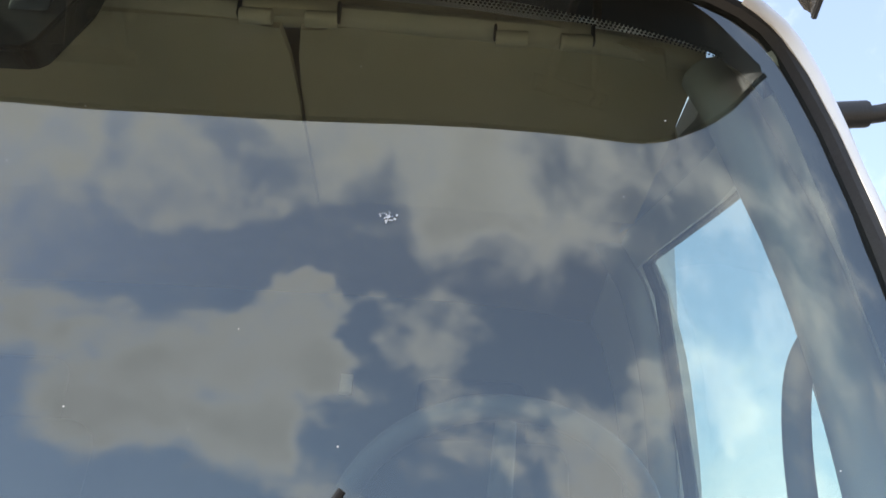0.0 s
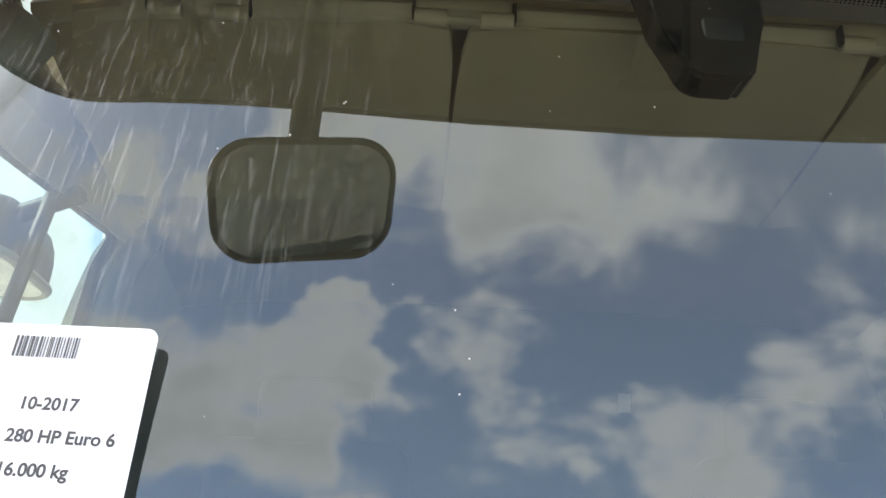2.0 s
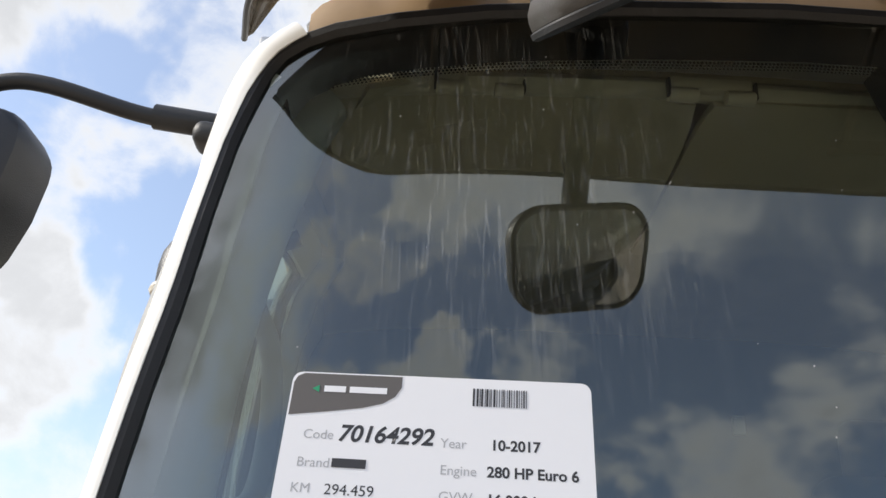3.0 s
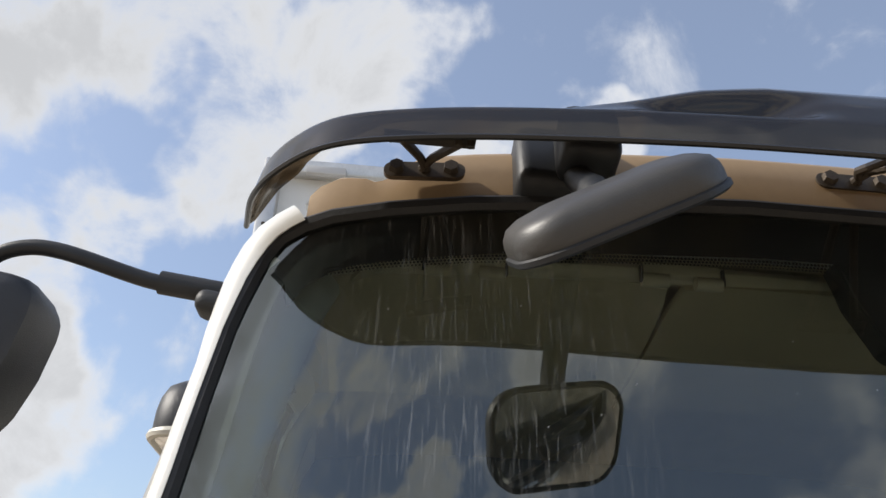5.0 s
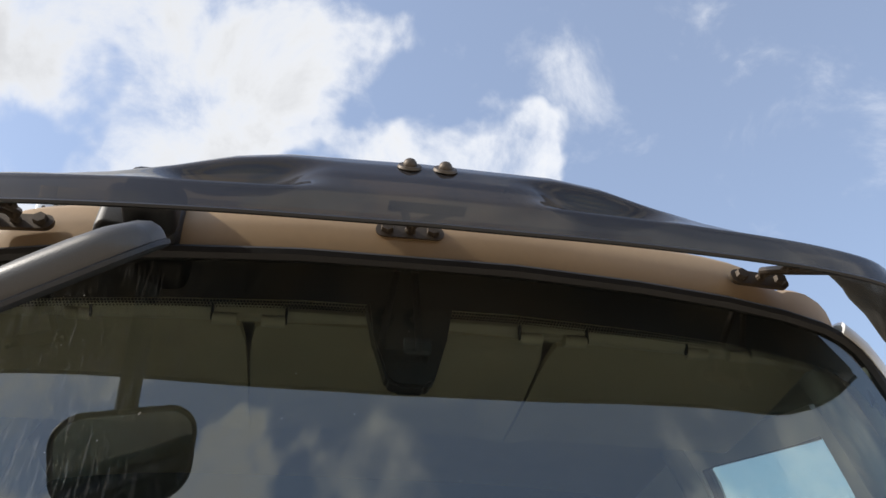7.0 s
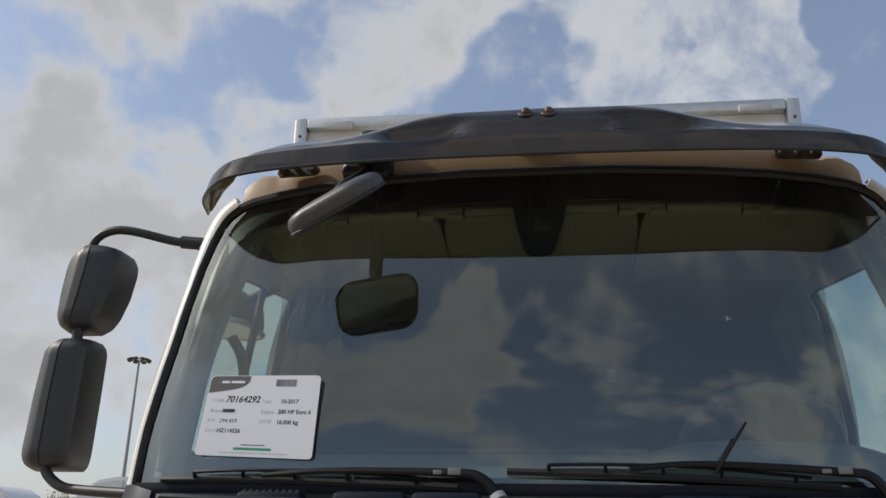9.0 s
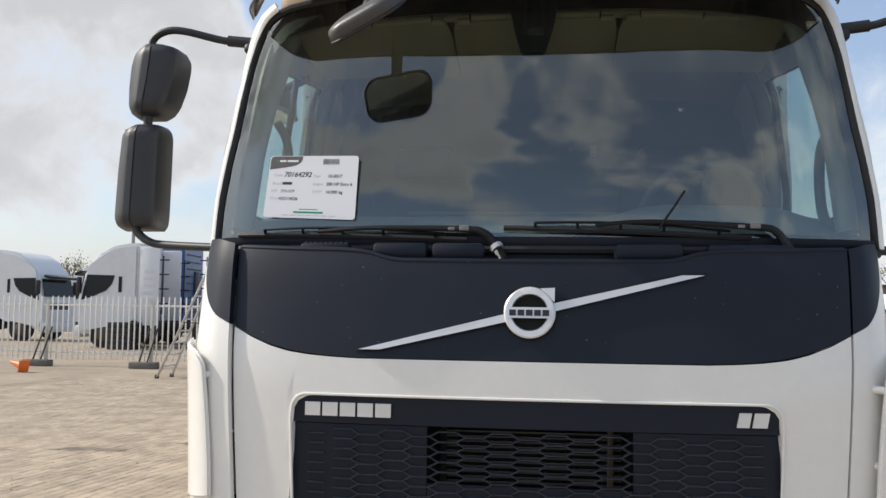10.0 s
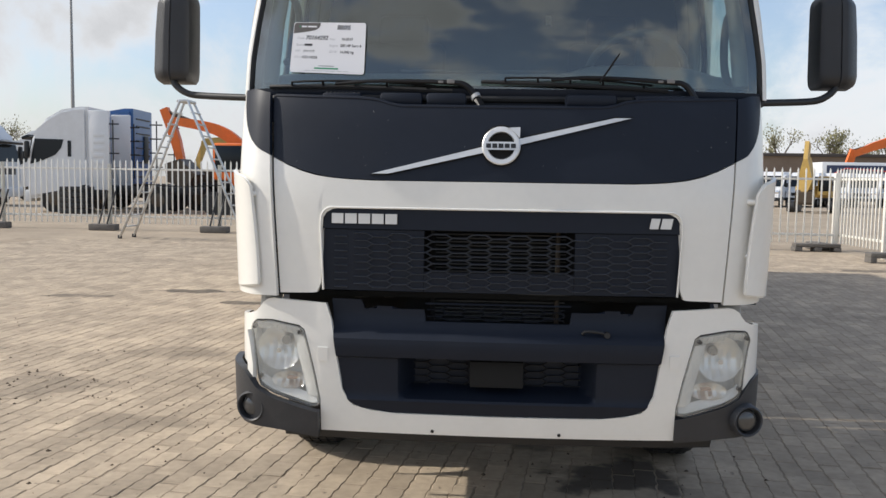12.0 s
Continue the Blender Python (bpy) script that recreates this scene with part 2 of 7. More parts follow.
DASH = material("dashboard_plastic", (0.24, 0.27, 0.285), 0.6, vary=0.06, scale=8)
LINING = material("pale_pillar_plastic", (0.34, 0.35, 0.34), 0.6, vary=0.05, scale=8)
SEAT = material("seat_cloth", (0.05, 0.055, 0.065), 0.95, vary=0.15, scale=20, bump=0.3, bump_scale=300)
SCREEN = glass_material("windscreen_outer", (0.60, 0.66, 0.62), 0.17, haze=0.008, streaks=True)
CLEAR = glass_material("clear_inner", (0.95, 0.98, 0.97), 0.0)
SIDEGLASS = glass_material("side_glass", (0.80, 0.90, 0.88), 0.06, haze=0.01)
LENS = glass_material("headlamp_lens", (0.98, 0.98, 0.97), 0.05, haze=0.13)
VISOR = material("smoked_acrylic", (0.022, 0.021, 0.022), 0.07, vary=0.12, scale=5, dirt=(0.12, 0.115, 0.11), dirt_amt=0.22)
VISORIN = material("acrylic_back", (0.034, 0.030, 0.026), 0.25, vary=0.12, scale=6, dirt=(0.10, 0.085, 0.07), dirt_amt=0.3)
for vm in (VISOR, VISORIN):
    nt = vm.node_tree
    seen = nt.nodes.new("ShaderNodeBsdfTransparent")
    seen.inputs[0].default_value = (0.80, 0.68, 0.52, 1)
    mx = nt.nodes.new("ShaderNodeMixShader")
    mx.inputs[0].default_value = 0.15 if vm is VISOR else 0.36
    nt.links.new(nt.nodes["Principled BSDF"].outputs[0], mx.inputs[1])
    nt.links.new(seen.outputs[0], mx.inputs[2])
    nt.links.new(mx.outputs[0], nt.nodes["Material Output"].inputs[0])
AMBER = material("amber_plastic", (0.75, 0.28, 0.06), 0.3)
PAPER = material("laminated_paper", (0.82, 0.82, 0.84), 0.3)
INK = material("black_ink", (0.03, 0.03, 0.035), 0.5)
INKG = material("grey_ink", (0.42, 0.42, 0.44), 0.5)
INKB = material("brown_grey_ink", (0.11, 0.10, 0.095), 0.5)
INKGREEN = material("green_ink", (0.02, 0.30, 0.14), 0.5)
WIPER = material("worn_black_paint", (0.007, 0.007, 0.008), 0.45, vary=0.2, scale=20, bump=0.1, bump_scale=200, dirt=(0.035, 0.033, 0.03), dirt_amt=0.3, spec=0.35)
TAPE = material("grey_tape", (0.42, 0.43, 0.44), 0.5)
TYRE = material("tyre_rubber", (0.022, 0.021, 0.020), 0.85, vary=0.2, scale=14, bump=0.3, bump_scale=90)


def stain(m, spots, color, soft=0.35):
    """Dark dried patches with ragged edges: spots of (x, y, length, width, strength) on the ground."""
    nt = m.node_tree
    N, L = nt.nodes.new, nt.links.new
    b = nt.nodes["Principled BSDF"]
    geo, noise = N("ShaderNodeNewGeometry"), N("ShaderNodeTexNoise")
    noise.inputs["Scale"].default_value, noise.inputs["Detail"].default_value = 3.2, 9
    L(geo.outputs["Position"], noise.inputs["Vector"])
    last = b.inputs["Base Color"].links[0].from_socket
    for x, y, lx, ly, amount in spots:
        mp = N("ShaderNodeMapping"); mp.vector_type = "TEXTURE"
        mp.inputs["Location"].default_value, mp.inputs["Scale"].default_value = (x, y, 0), (lx, ly, 1)
        L(geo.outputs["Position"], mp.inputs[0])
        ln = N("ShaderNodeVectorMath"); ln.operation = "LENGTH"; L(mp.outputs[0], ln.inputs[0])
        ad = N("ShaderNodeMath"); ad.operation = "MULTIPLY_ADD"; ad.inputs[1].default_value = 2.6; L(noise.outputs[0], ad.inputs[0]); L(ln.outputs["Value"], ad.inputs[2])
        r = N("ShaderNodeMapRange"); r.interpolation_type = "SMOOTHSTEP"
        r.inputs[1].default_value, r.inputs[2].default_value, r.inputs[3].default_value, r.inputs[4].default_value = 1.95, 1.95 + soft, amount, 0.0
        L(ad.outputs[0], r.inputs[0])
        mx = N("ShaderNodeMix"); mx.data_type = "RGBA"; mx.inputs[7].default_value = (*color, 1)
        L(r.outputs[0], mx.inputs[0]); L(last, mx.inputs[6])
        last = mx.outputs[2]
    # small dark crumbs of dirt
    fine = N("ShaderNodeTexNoise"); fine.inputs["Scale"].default_value, fine.inputs["Detail"].default_value = 17, 4
    L(geo.outputs["Position"], fine.inputs["Vector"])
    fr = N("ShaderNodeMapRange"); fr.inputs[1].default_value, fr.inputs[2].default_value, fr.inputs[4].default_value = 0.66, 0.74, 0.7
    L(fine.outputs[0], fr.inputs[0])
    mx = N("ShaderNodeMix"); mx.data_type = "RGBA"; mx.inputs[7].default_value = (*[c * 2.2 for c in color], 1)
    L(fr.outputs[0], mx.inputs[0]); L(last, mx.inputs[6])
    L(mx.outputs[2], b.inputs["Base Color"])
    return m


# ---- mesh helpers ----
def finish(bm, angle=38):
    bmesh.ops.recalc_face_normals(bm, faces=bm.faces)
    lim = radians(angle)
    for f in bm.faces:
        f.smooth = True
    for e in bm.edges:
        e.smooth = len(e.link_faces) == 2 and e.calc_face_angle(0) < lim


def part(name, bm, mat, parent=None, label="", angle=38, keep=False):
    if not keep:
        finish(bm, angle)
    me = bpy.data.meshes.new(name)
    bm.to_mesh(me)
    bm.free()
    for m in (mat if isinstance(mat, (list, tuple)) else [mat]):
        me.materials.append(m)
    ob = new(name, me)
    if parent is not None:
        ob.parent = parent
    if label:
        ob["label"] = label
    return ob


def shared(name, me, parent, m=None):
    ob = new(name, me)
    ob.parent = parent
    if m is not None:
        ob.matrix_basis = m
    return ob


def thing(name, label, category, m=None, group="", kind=""):
    ob = new(name)
    ob.empty_display_size = 0.2
    if m is not None:
        ob.matrix_basis = m
    return tagged(ob, label, category, group, kind)


def box(bm, c, s, m=None, bevel=0.0, seg=2):
    """Box of size s centred at c, turned by m."""
    M = Matrix.Translation(c) @ (m.to_4x4() if m is not None else Matrix()) @ Matrix.Diagonal((*s, 1))
    r = bmesh.ops.create_cube(bm, size=1, matrix=M)
    if bevel:
        es = {e for v in r["verts"] for e in v.link_edges}
        bmesh.ops.bevel(bm, geom=list(es), offset=bevel, segments=seg, affect="EDGES", profile=0.5, clamp_overlap=True)
    return bm


def rod(bm, a, b, r, r2=None, n=12):
    a, b = Vector(a), Vector(b)
    d = b - a
    M = Matrix.Translation((a + b) / 2) @ d.to_track_quat("Z", "Y").to_matrix().to_4x4()
    bmesh.ops.create_cone(bm, cap_ends=True, segments=n, radius1=r, radius2=r if r2 is None else r2, depth=d.length, matrix=M)
    return bm


def smooth_path(pts, n=8):
    """Catmull-Rom curve through the points."""
    P = [Vector(p) for p in pts]
    P = [P[0] * 2 - P[1]] + P + [P[-1] * 2 - P[-2]]
    out = []
    for i in range(1, len(P) - 2):
        a, b, c, d = P[i - 1:i + 3]
        for k in range(n):
            t = k / n
            out.append(0.5 * (2 * b + (c - a) * t + (2 * a - 5 * b + 4 * c - d) * t * t + (3 * b - a - 3 * c + d) * t ** 3))
    out.append(P[-2])
    return out


def tube(bm, pts, r, n=10, flat=1.0, closed=False):
    """Sweep a round (or flattened) section along the points; r a number or one per point."""
    P = [Vector(p) for p in pts]
    rr = r if isinstance(r, (list, tuple)) else [r] * len(P)
    rings, k = [], len(P)
    side = None
    for i, p in enumerate(P):
        if closed:
            t = (P[(i + 1) % k] - P[i - 1]).normalized()
        else:
            t = (P[min(i + 1, k - 1)] - P[max(i - 1, 0)]).normalized()
        if side is None:
            side = t.orthogonal().normalized() if abs(t.z) > 0.9 else t.cross(Vector((0, 0, 1))).normalized()
        side = (side - t * side.dot(t)).normalized()
        upv = side.cross(t)
        rings.append([bm.verts.new(p + (side * math.cos(a) + upv * math.sin(a) * flat) * rr[i]) for a in (2 * math.pi * j / n for j in range(n))])
    for i in range(k if closed else k - 1):
        A, B = rings[i], rings[(i + 1) % k]
        for j in range(n):
            bm.faces.new((A[j], A[(j + 1) % n], B[(j + 1) % n], B[j]))
    if not closed:
        bm.faces.new(rings[0]); bm.faces.new(rings[-1])
    return bm


def prism(bm, poly, fn, thick, axis=(0, 1, 0)):
    """Outline poly [(u, v)] put in space by fn(u, v), thickened along axis."""
    ax = Vector(axis) * thick
    A = [bm.verts.new(fn(*p)) for p in poly]
    B = [bm.verts.new(Vector(v.co) + ax) for v in A]
    bm.faces.new(A); bm.faces.new(B[::-1])
    n = len(A)
    for i in range(n):
        bm.faces.new((A[i], B[i], B[(i + 1) % n], A[(i + 1) % n]))
    return bm


def rounded(w, h, r, n=5):
    """A rounded rectangle about the origin."""
    out = []
    for cx, cy, a0 in ((w / 2 - r, h / 2 - r, 0), (-w / 2 + r, h / 2 - r, 90), (-w / 2 + r, -h / 2 + r, 180), (w / 2 - r, -h / 2 + r, 270)):
        for i in range(n + 1):
            a = radians(a0 + 90 * i / n)
            out.append((cx + r * math.cos(a), cy + r * math.sin(a)))
    return out


def sheet(bm, rows, thick, mats=None):
    """A grid of points rows[i][j] made into a closed shell that goes thick metres behind its face."""
    ni, nj = len(rows), len(rows[0])
    P = [[Vector(p) for p in r] for r in rows]
    F = [[bm.verts.new(p) for p in r] for r in P]
    B = []
    for i in range(ni):
        row = []
        for j in range(nj):
            du = P[i][min(j + 1, nj - 1)] - P[i][max(j - 1, 0)]
            dv = P[min(i + 1, ni - 1)][j] - P[max(i - 1, 0)][j]
            n = du.cross(dv)
            n = n.normalized() if n.length > 1e-12 else Vector((0, -1, 0))
            row.append(bm.verts.new(P[i][j] - n * thick))
        B.append(row)
    back = []
    for i in range(ni - 1):
        for j in range(nj - 1):
            bm.faces.new((F[i][j], F[i][j + 1], F[i + 1][j + 1], F[i + 1][j]))
            back.append(bm.faces.new((B[i][j], B[i + 1][j], B[i + 1][j + 1], B[i][j + 1])))
    loop = [(0, j) for j in range(nj)] + [(i, nj - 1) for i in range(1, ni)] + [(ni - 1, j) for j in range(nj - 2, -1, -1)] + [(i, 0) for i in range(ni - 2, 0, -1)]
    for k in range(len(loop)):
        a, b = loop[k], loop[(k + 1) % len(loop)]
        back.append(bm.faces.new((F[a[0]][a[1]], B[a[0]][a[1]], B[b[0]][b[1]], F[b[0]][b[1]])))
    if mats:
        for f in back:
            f.material_index = mats
    return bm


def interp(x, pts):
    """Smoothly joined values through (x, y) pairs."""
    if x <= pts[0][0]:
        return pts[0][1]
    for (a, p), (b, q) in zip(pts, pts[1:]):
        if x <= b:
            t = (x - a) / (b - a) if b > a else 0
            return p + (q - p) * t
    return pts[-1][1]


def lin(a, b, n):
    return [a + (b - a) * i / (n - 1) for i in range(n)]

# ---- the truck ----
truck = thing("truck", "white cab-over truck with dark blue-grey front panel and box body", "truck")


# shape of the cab front: height profile on the centre line, and how it falls back to the sides
PROFILE = [(0.38, -0.085), (0.45, -0.125), (0.60, -0.145), (0.78, -0.155), (0.96, -0.150), (1.20, -0.152), (1.36, -0.150), (1.46, -0.143),
           (1.60, -0.112), (1.70, -0.088), (1.77, -0.066), (1.82, -0.040)]


def front_y(x, z):
    return interp(z, PROFILE) + 0.05 * x * x + 0.04 * abs(x) ** 8


def skin(s, z, out=0.0):
    """Point on the front skin: s metres from the middle, turning the corner past 0.95."""
    a, sg = abs(s), (1 if s >= 0 else -1)
    if a <= 0.95:
        return Vector((s, front_y(s, z) - out, z))
    th = min(1.0, (a - 0.95) / 0.36) * math.pi / 2
    x = 0.95 + (0.135 + out) * math.sin(th)
    y = front_y(0.95, z) + 0.05 * math.sin(th) + 0.26 * (1 - math.cos(th)) - out * math.cos(th)
    return Vector((sg * x, y, z))


def seam(z):
    """Distance of the joint between front and corner panels from the middle."""
    return interp(z, [(0.98, 0.864), (1.79, 0.917)])


def inner(s, z):
    return s * seam(z) / 0.913


def outer(s, z):
    a = abs(s)
    return math.copysign(seam(z) + 0.006 + (a - 0.92) * (1.31 - seam(z) - 0.006) / 0.39, s)


def band(bm, ss, top, bottom, out=0.0, thick=0.012, rows=8, warp=None):
    """Panel on the front skin between two heights given as functions of s."""
    g = []
    for i in range(rows):
        r = []
        for s in ss:
            t, b = top(abs(s)), bottom(abs(s))
            z = b + (t - b) * i / (rows - 1)
            r.append(skin(warp(s, z) if warp else s, z, out))
        g.append(r)
    return sheet(bm, g, thick)


def cols(a, b, n, *extra):
    e = 1e-4
    v = lin(a, b, n)
    for x in extra:
        v += [x - e, x + e]
    return sorted(v)


# dark panel under the windscreen
def hood_top(s):
    return interp(s, [(0, 1.745), (0.40, 1.747), (0.44, 1.755), (0.49, 1.772), (0.56, 1.779), (0.75, 1.783), (0.92, 1.790), (1.0, 1.806), (1.31, 1.825)])


def hood_bottom(s):
    return interp(s, [(0, 1.452), (0.50, 1.452), (0.58, 1.455), (0.65, 1.460), (0.72, 1.469), (0.78, 1.483), (0.85, 1.508), (0.91, 1.537), (0.98, 1.573), (1.03, 1.612), (1.07, 1.66), (1.10, 1.72), (1.13, 1.80)])


bm = bmesh.new()
band(bm, cols(-0.913, 0.913, 61), hood_top, lambda s: hood_bottom(s) + 0.0015, thick=0.02, rows=12, warp=inner)
part("hood_panel", bm, DARK, truck, "dark blue-grey front panel")
bm = bmesh.new()
rs = random.Random(21)
for k in range(30):
    s_, z_ = rs.uniform(-0.85, 0.88), rs.uniform(1.50, 1.74)
    r_ = rs.uniform(0.0006, 0.0014)
    bm.faces.new([bm.verts.new(skin(s_ + r_ * math.cos(q), z_ + r_ * math.sin(q), 0.0012)) for q in (0.3, 1.9, 3.4, 4.9)])
tagged(part("paint_specks", bm, material("pale_speck", (0.5, 0.5, 0.48), 0.7), truck), kind="stuff")
# lip along its upper edge
bm = bmesh.new()
tube(bm, [skin(s, hood_top(abs(s)) - 0.004, -0.006) for s in lin(-0.91, 0.91, 60)], 0.009, 8)
part("hood_lip", bm, DARK, truck)


def white_bottom(s):
    if s > 0.6985:
        return interp(s, [(0.69, 1.012), (0.74, 1.006), (0.95, 1.0), (1.31, 0.99)])
    return interp(s, [(0.0, 1.343), (0.62, 1.343), (0.655, 1.338), (0.678, 1.324), (0.690, 1.305), (0.695, 1.285), (0.6985, 1.015)])


bm = bmesh.new()
band(bm, cols(-0.913, 0.913, 85, -0.698, 0.698, -0.690, 0.690, -0.678, 0.678), lambda s: hood_bottom(s) - 0.0015, white_bottom, thick=0.022, rows=9, warp=lambda s, z: s if abs(s) < 0.705 else math.copysign(0.705 + (abs(s) - 0.705) * (seam(z) - 0.705) / 0.208, s))
# raised lip round the grille opening
part("front_panel", bm, WHITE, truck, "white lower front panel")
bm = bmesh.new()
lip = [skin(-0.700 + 0.012 * (1 - k), 1.02 + 0.25 * k, 0.003) for k in lin(0, 1, 8)]
lip += [skin(-0.655 - 0.043 * math.cos(a), 1.300 + 0.045 * math.sin(a), 0.003) for a in lin(0.2, math.pi / 2, 7)]
lip += [skin(x, 1.345, 0.003) for x in lin(-0.62, 0.62, 30)]
lip += [skin(0.655 + 0.043 * math.sin(a), 1.300 + 0.045 * math.cos(a), 0.003) for a in lin(0, math.pi / 2 - 0.2, 7)]
lip += [skin(0.700 - 0.012 * (1 - k), 1.02 + 0.25 * k, 0.003) for k in lin(1, 0, 8)]
tube(bm, lip, 0.0042, 8)
part("grille_surround", bm, WHITE, truck)

# corner panels, dark above and white below
for sg in (-1, 1):
    bm = bmesh.new()
    band(bm, [sg * s for s in lin(0.921, 1.31, 24)], lambda s: hood_top(s), lambda s: max(hood_bottom(s), 1.53), thick=0.02, rows=8, warp=outer)
    part("corner_panel_upper", bm, DARK, truck, "dark corner panel")
    bm = bmesh.new()
    band(bm, [sg * s for s in lin(0.921, 1.31, 24)], lambda s: min(hood_bottom(s), 1.80) - 0.001, lambda s: 0.99, thick=0.02, rows=12, warp=outer)
    part("corner_panel_lower", bm, WHITE, truck, "white corner panel")

# air deflectors, standing clear of the corners on pegs
for sg in (-1, 1):
    bm = bmesh.new()
    rows = []
    for v in lin(0, 1, 16):
        r = []
        for k in lin(0, 1, 16):
            zb, zt = 1.030 - 0.030 * k, 1.455 + 0.040 * k - 0.035 * max(0, 1 - k / 0.3) ** 2
            xi, xo = 0.944 + 0.036 * v ** 1.5, 1.090 + 0.022 * v
            x = xi + (xo - xi) * math.sin(k * 1.2) / math.sin(1.2)
            y = -0.122 + 0.215 * k ** 1.6 + 0.012 * v
            r.append((sg * x, y, zb + (zt - zb) * v))
        rows.append(r)
    sheet(bm, rows, 0.016 * sg)
    bmesh.ops.recalc_face_normals(bm, faces=bm.faces)
    es = [e for e in bm.edges if len(e.link_faces) == 2 and e.calc_face_angle(0) > radians(60)]
    bmesh.ops.bevel(bm, geom=es, offset=0.007, segments=3, affect="EDGES", clamp_overlap=True)
    w = part("air_deflector", bm, WHITE, truck, "white curved air deflector")
    for z in (1.18, 1.39):
        bm = bmesh.new()
        rod(bm, (sg * 0.958, -0.07, z), (sg * 0.988, -0.098, z), 0.011)
        part("peg", bm, WHITE, w)
    # grey end of the cab step behind the gap
    bm = bmesh.new()
    rod(bm, (sg * 0.96, 0.12, 0.90), (sg * 0.95, 0.12, 1.03), 0.045, n=20)
    part("step_bracket", bm, material("grey_bracket_paint", (0.35, 0.35, 0.34), 0.5), truck)

# grille
gr = part("grille", band(bmesh.new(), cols(-0.693, 0.693, 45), lambda s: min(1.340, 1.345 - max(0, s - 0.655) * 0.9), lambda s: 1.262, out=-0.006, thick=0.02, rows=5), DARK, truck, "dark grille with honeycomb pattern")
bm = bmesh.new()
for a, b, t, z in ((-0.693, -0.292, 1.259, 1.02), (0.292, 0.693, 1.259, 1.02), (-0.29, 0.29, 1.098, 1.02)):
    band(bm, cols(a, b, 14), lambda s: t, lambda s: z + 0.0 * s, out=-0.014, thick=0.015, rows=6)
part("grille_plate", bm, DARK, gr)
bm = bmesh.new()
PX, PZ = 0.0775, 0.0285


def ridge(bm, a, b, w=0.0019, h=0.008, off=0.0):
    a, b = Vector((a[0], 0, a[1])), Vector((b[0], 0, b[1]))
    d = (b - a).normalized()
    n = Vector((-d.z, 0, d.x)) * w
    P = []
    for p in (a, b):
        y0 = front_y(p.x, p.z) + 0.013 + off
        for q, dy in ((p + n * 1.6, 0.003), (p + n * 0.5, -h), (p - n * 0.5, -h), (p - n * 1.6, 0.003)):
            P.append(bm.verts.new((q.x, y0 + dy, q.z)))
    for i in range(3):
        bm.faces.new((P[i], P[i + 1], P[i + 5], P[i + 4]))
    bm.faces.new(P[:4]); bm.faces.new(P[4:]); bm.faces.new((P[3], P[0], P[4], P[7]))


for i in range(-8, 9):
    for j in range(0, 9):
        cx, cz = i * PX, 1.032 + (j + (0.5 if i % 2 else 0)) * PZ
        if cz > 1.256:
            continue
        fade = abs(i) > 7
        ridge(bm, (cx - 0.026, cz), (cx + 0.026, cz))
        if not fade:
            for dz in (0.5, -0.5):
                if 1.022 < cz + dz * PZ < 1.258:
                    ridge(bm, (cx + 0.026, cz), (cx + PX - 0.026, cz + dz * PZ))
                    
# ridges paler than the plate: light caught by their edges is in the colour
tagged(part("honeycomb_mesh", bm, material("lit_ridge_plastic", (0.034, 0.041, 0.056), 0.30, vary=0.2, scale=12, dirt=(0.07, 0.07, 0.07), dirt_amt=0.25), gr), kind="stuff")
# radiator behind the openings, near-black so their shade is in its colour
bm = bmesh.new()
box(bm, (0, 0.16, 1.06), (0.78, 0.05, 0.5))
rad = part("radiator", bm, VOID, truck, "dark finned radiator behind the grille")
bm = bmesh.new()
for k in range(26):
    box(bm, (0, 0.125, 0.86 + k * 0.0155), (0.56, 0.02, 0.005))
tagged(part("fin_pack", bm, material("radiator_fin", (0.075, 0.075, 0.075), 0.5, 0.3), rad), kind="stuff")
for x in (-0.27, 0.245):
    bm = bmesh.new()
    box(bm, (x, 0.10, 1.06), (0.018, 0.03, 0.40), bevel=0.003)
    part("frame_post", bm, VOID if x < 0 else STEELD, rad)
# near-black boards added to give the openings a dark void
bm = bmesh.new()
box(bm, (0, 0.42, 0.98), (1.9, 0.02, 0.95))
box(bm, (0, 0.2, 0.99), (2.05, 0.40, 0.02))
part("void_board", bm, VOID, truck)
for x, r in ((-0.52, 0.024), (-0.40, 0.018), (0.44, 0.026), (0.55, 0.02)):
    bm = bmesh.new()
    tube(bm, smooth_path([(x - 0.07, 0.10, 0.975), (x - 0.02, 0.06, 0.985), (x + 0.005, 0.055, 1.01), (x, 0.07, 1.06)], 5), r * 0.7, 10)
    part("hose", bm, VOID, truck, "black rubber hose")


# lettering on the grille bar, as plain bars
def plate(bm, x0, x1, z0, z1, out=0.004, deep=0.008, lean=0.0):
    A = [(x0, z0), (x1, z0), (x1 + lean, z1), (x0 + lean, z1)]
    prism(bm, A, lambda u, v: skin(u, v, out), deep)


bm = bmesh.new()
for k in range(5):
    plate(bm, -0.655 + k * 0.053, -0.655 + k * 0.053 + 0.046, 1.283, 1.322)
part("badge", bm, SILVER, truck, "row of silver badge bars")
bm = bmesh.new()
plate(bm, 0.572, 0.606, 1.282, 1.322, lean=0.008)
plate(bm, 0.614, 0.655, 1.282, 1.322, lean=0.008)
part("badge", bm, SILVER, truck, "two silver badge bars")

# round emblem with an arrow and a slanting bar
em = part("emblem", bmesh.new(), SILVER, truck, "silver ring emblem")
bm = bmesh.new()
EC = (0.0, 1.592)


def ring_poly(r, n=48):
    return [(EC[0] + r * math.cos(a), EC[1] + r * math.sin(a)) for a in (2 * math.pi * i / n for i in range(n))]


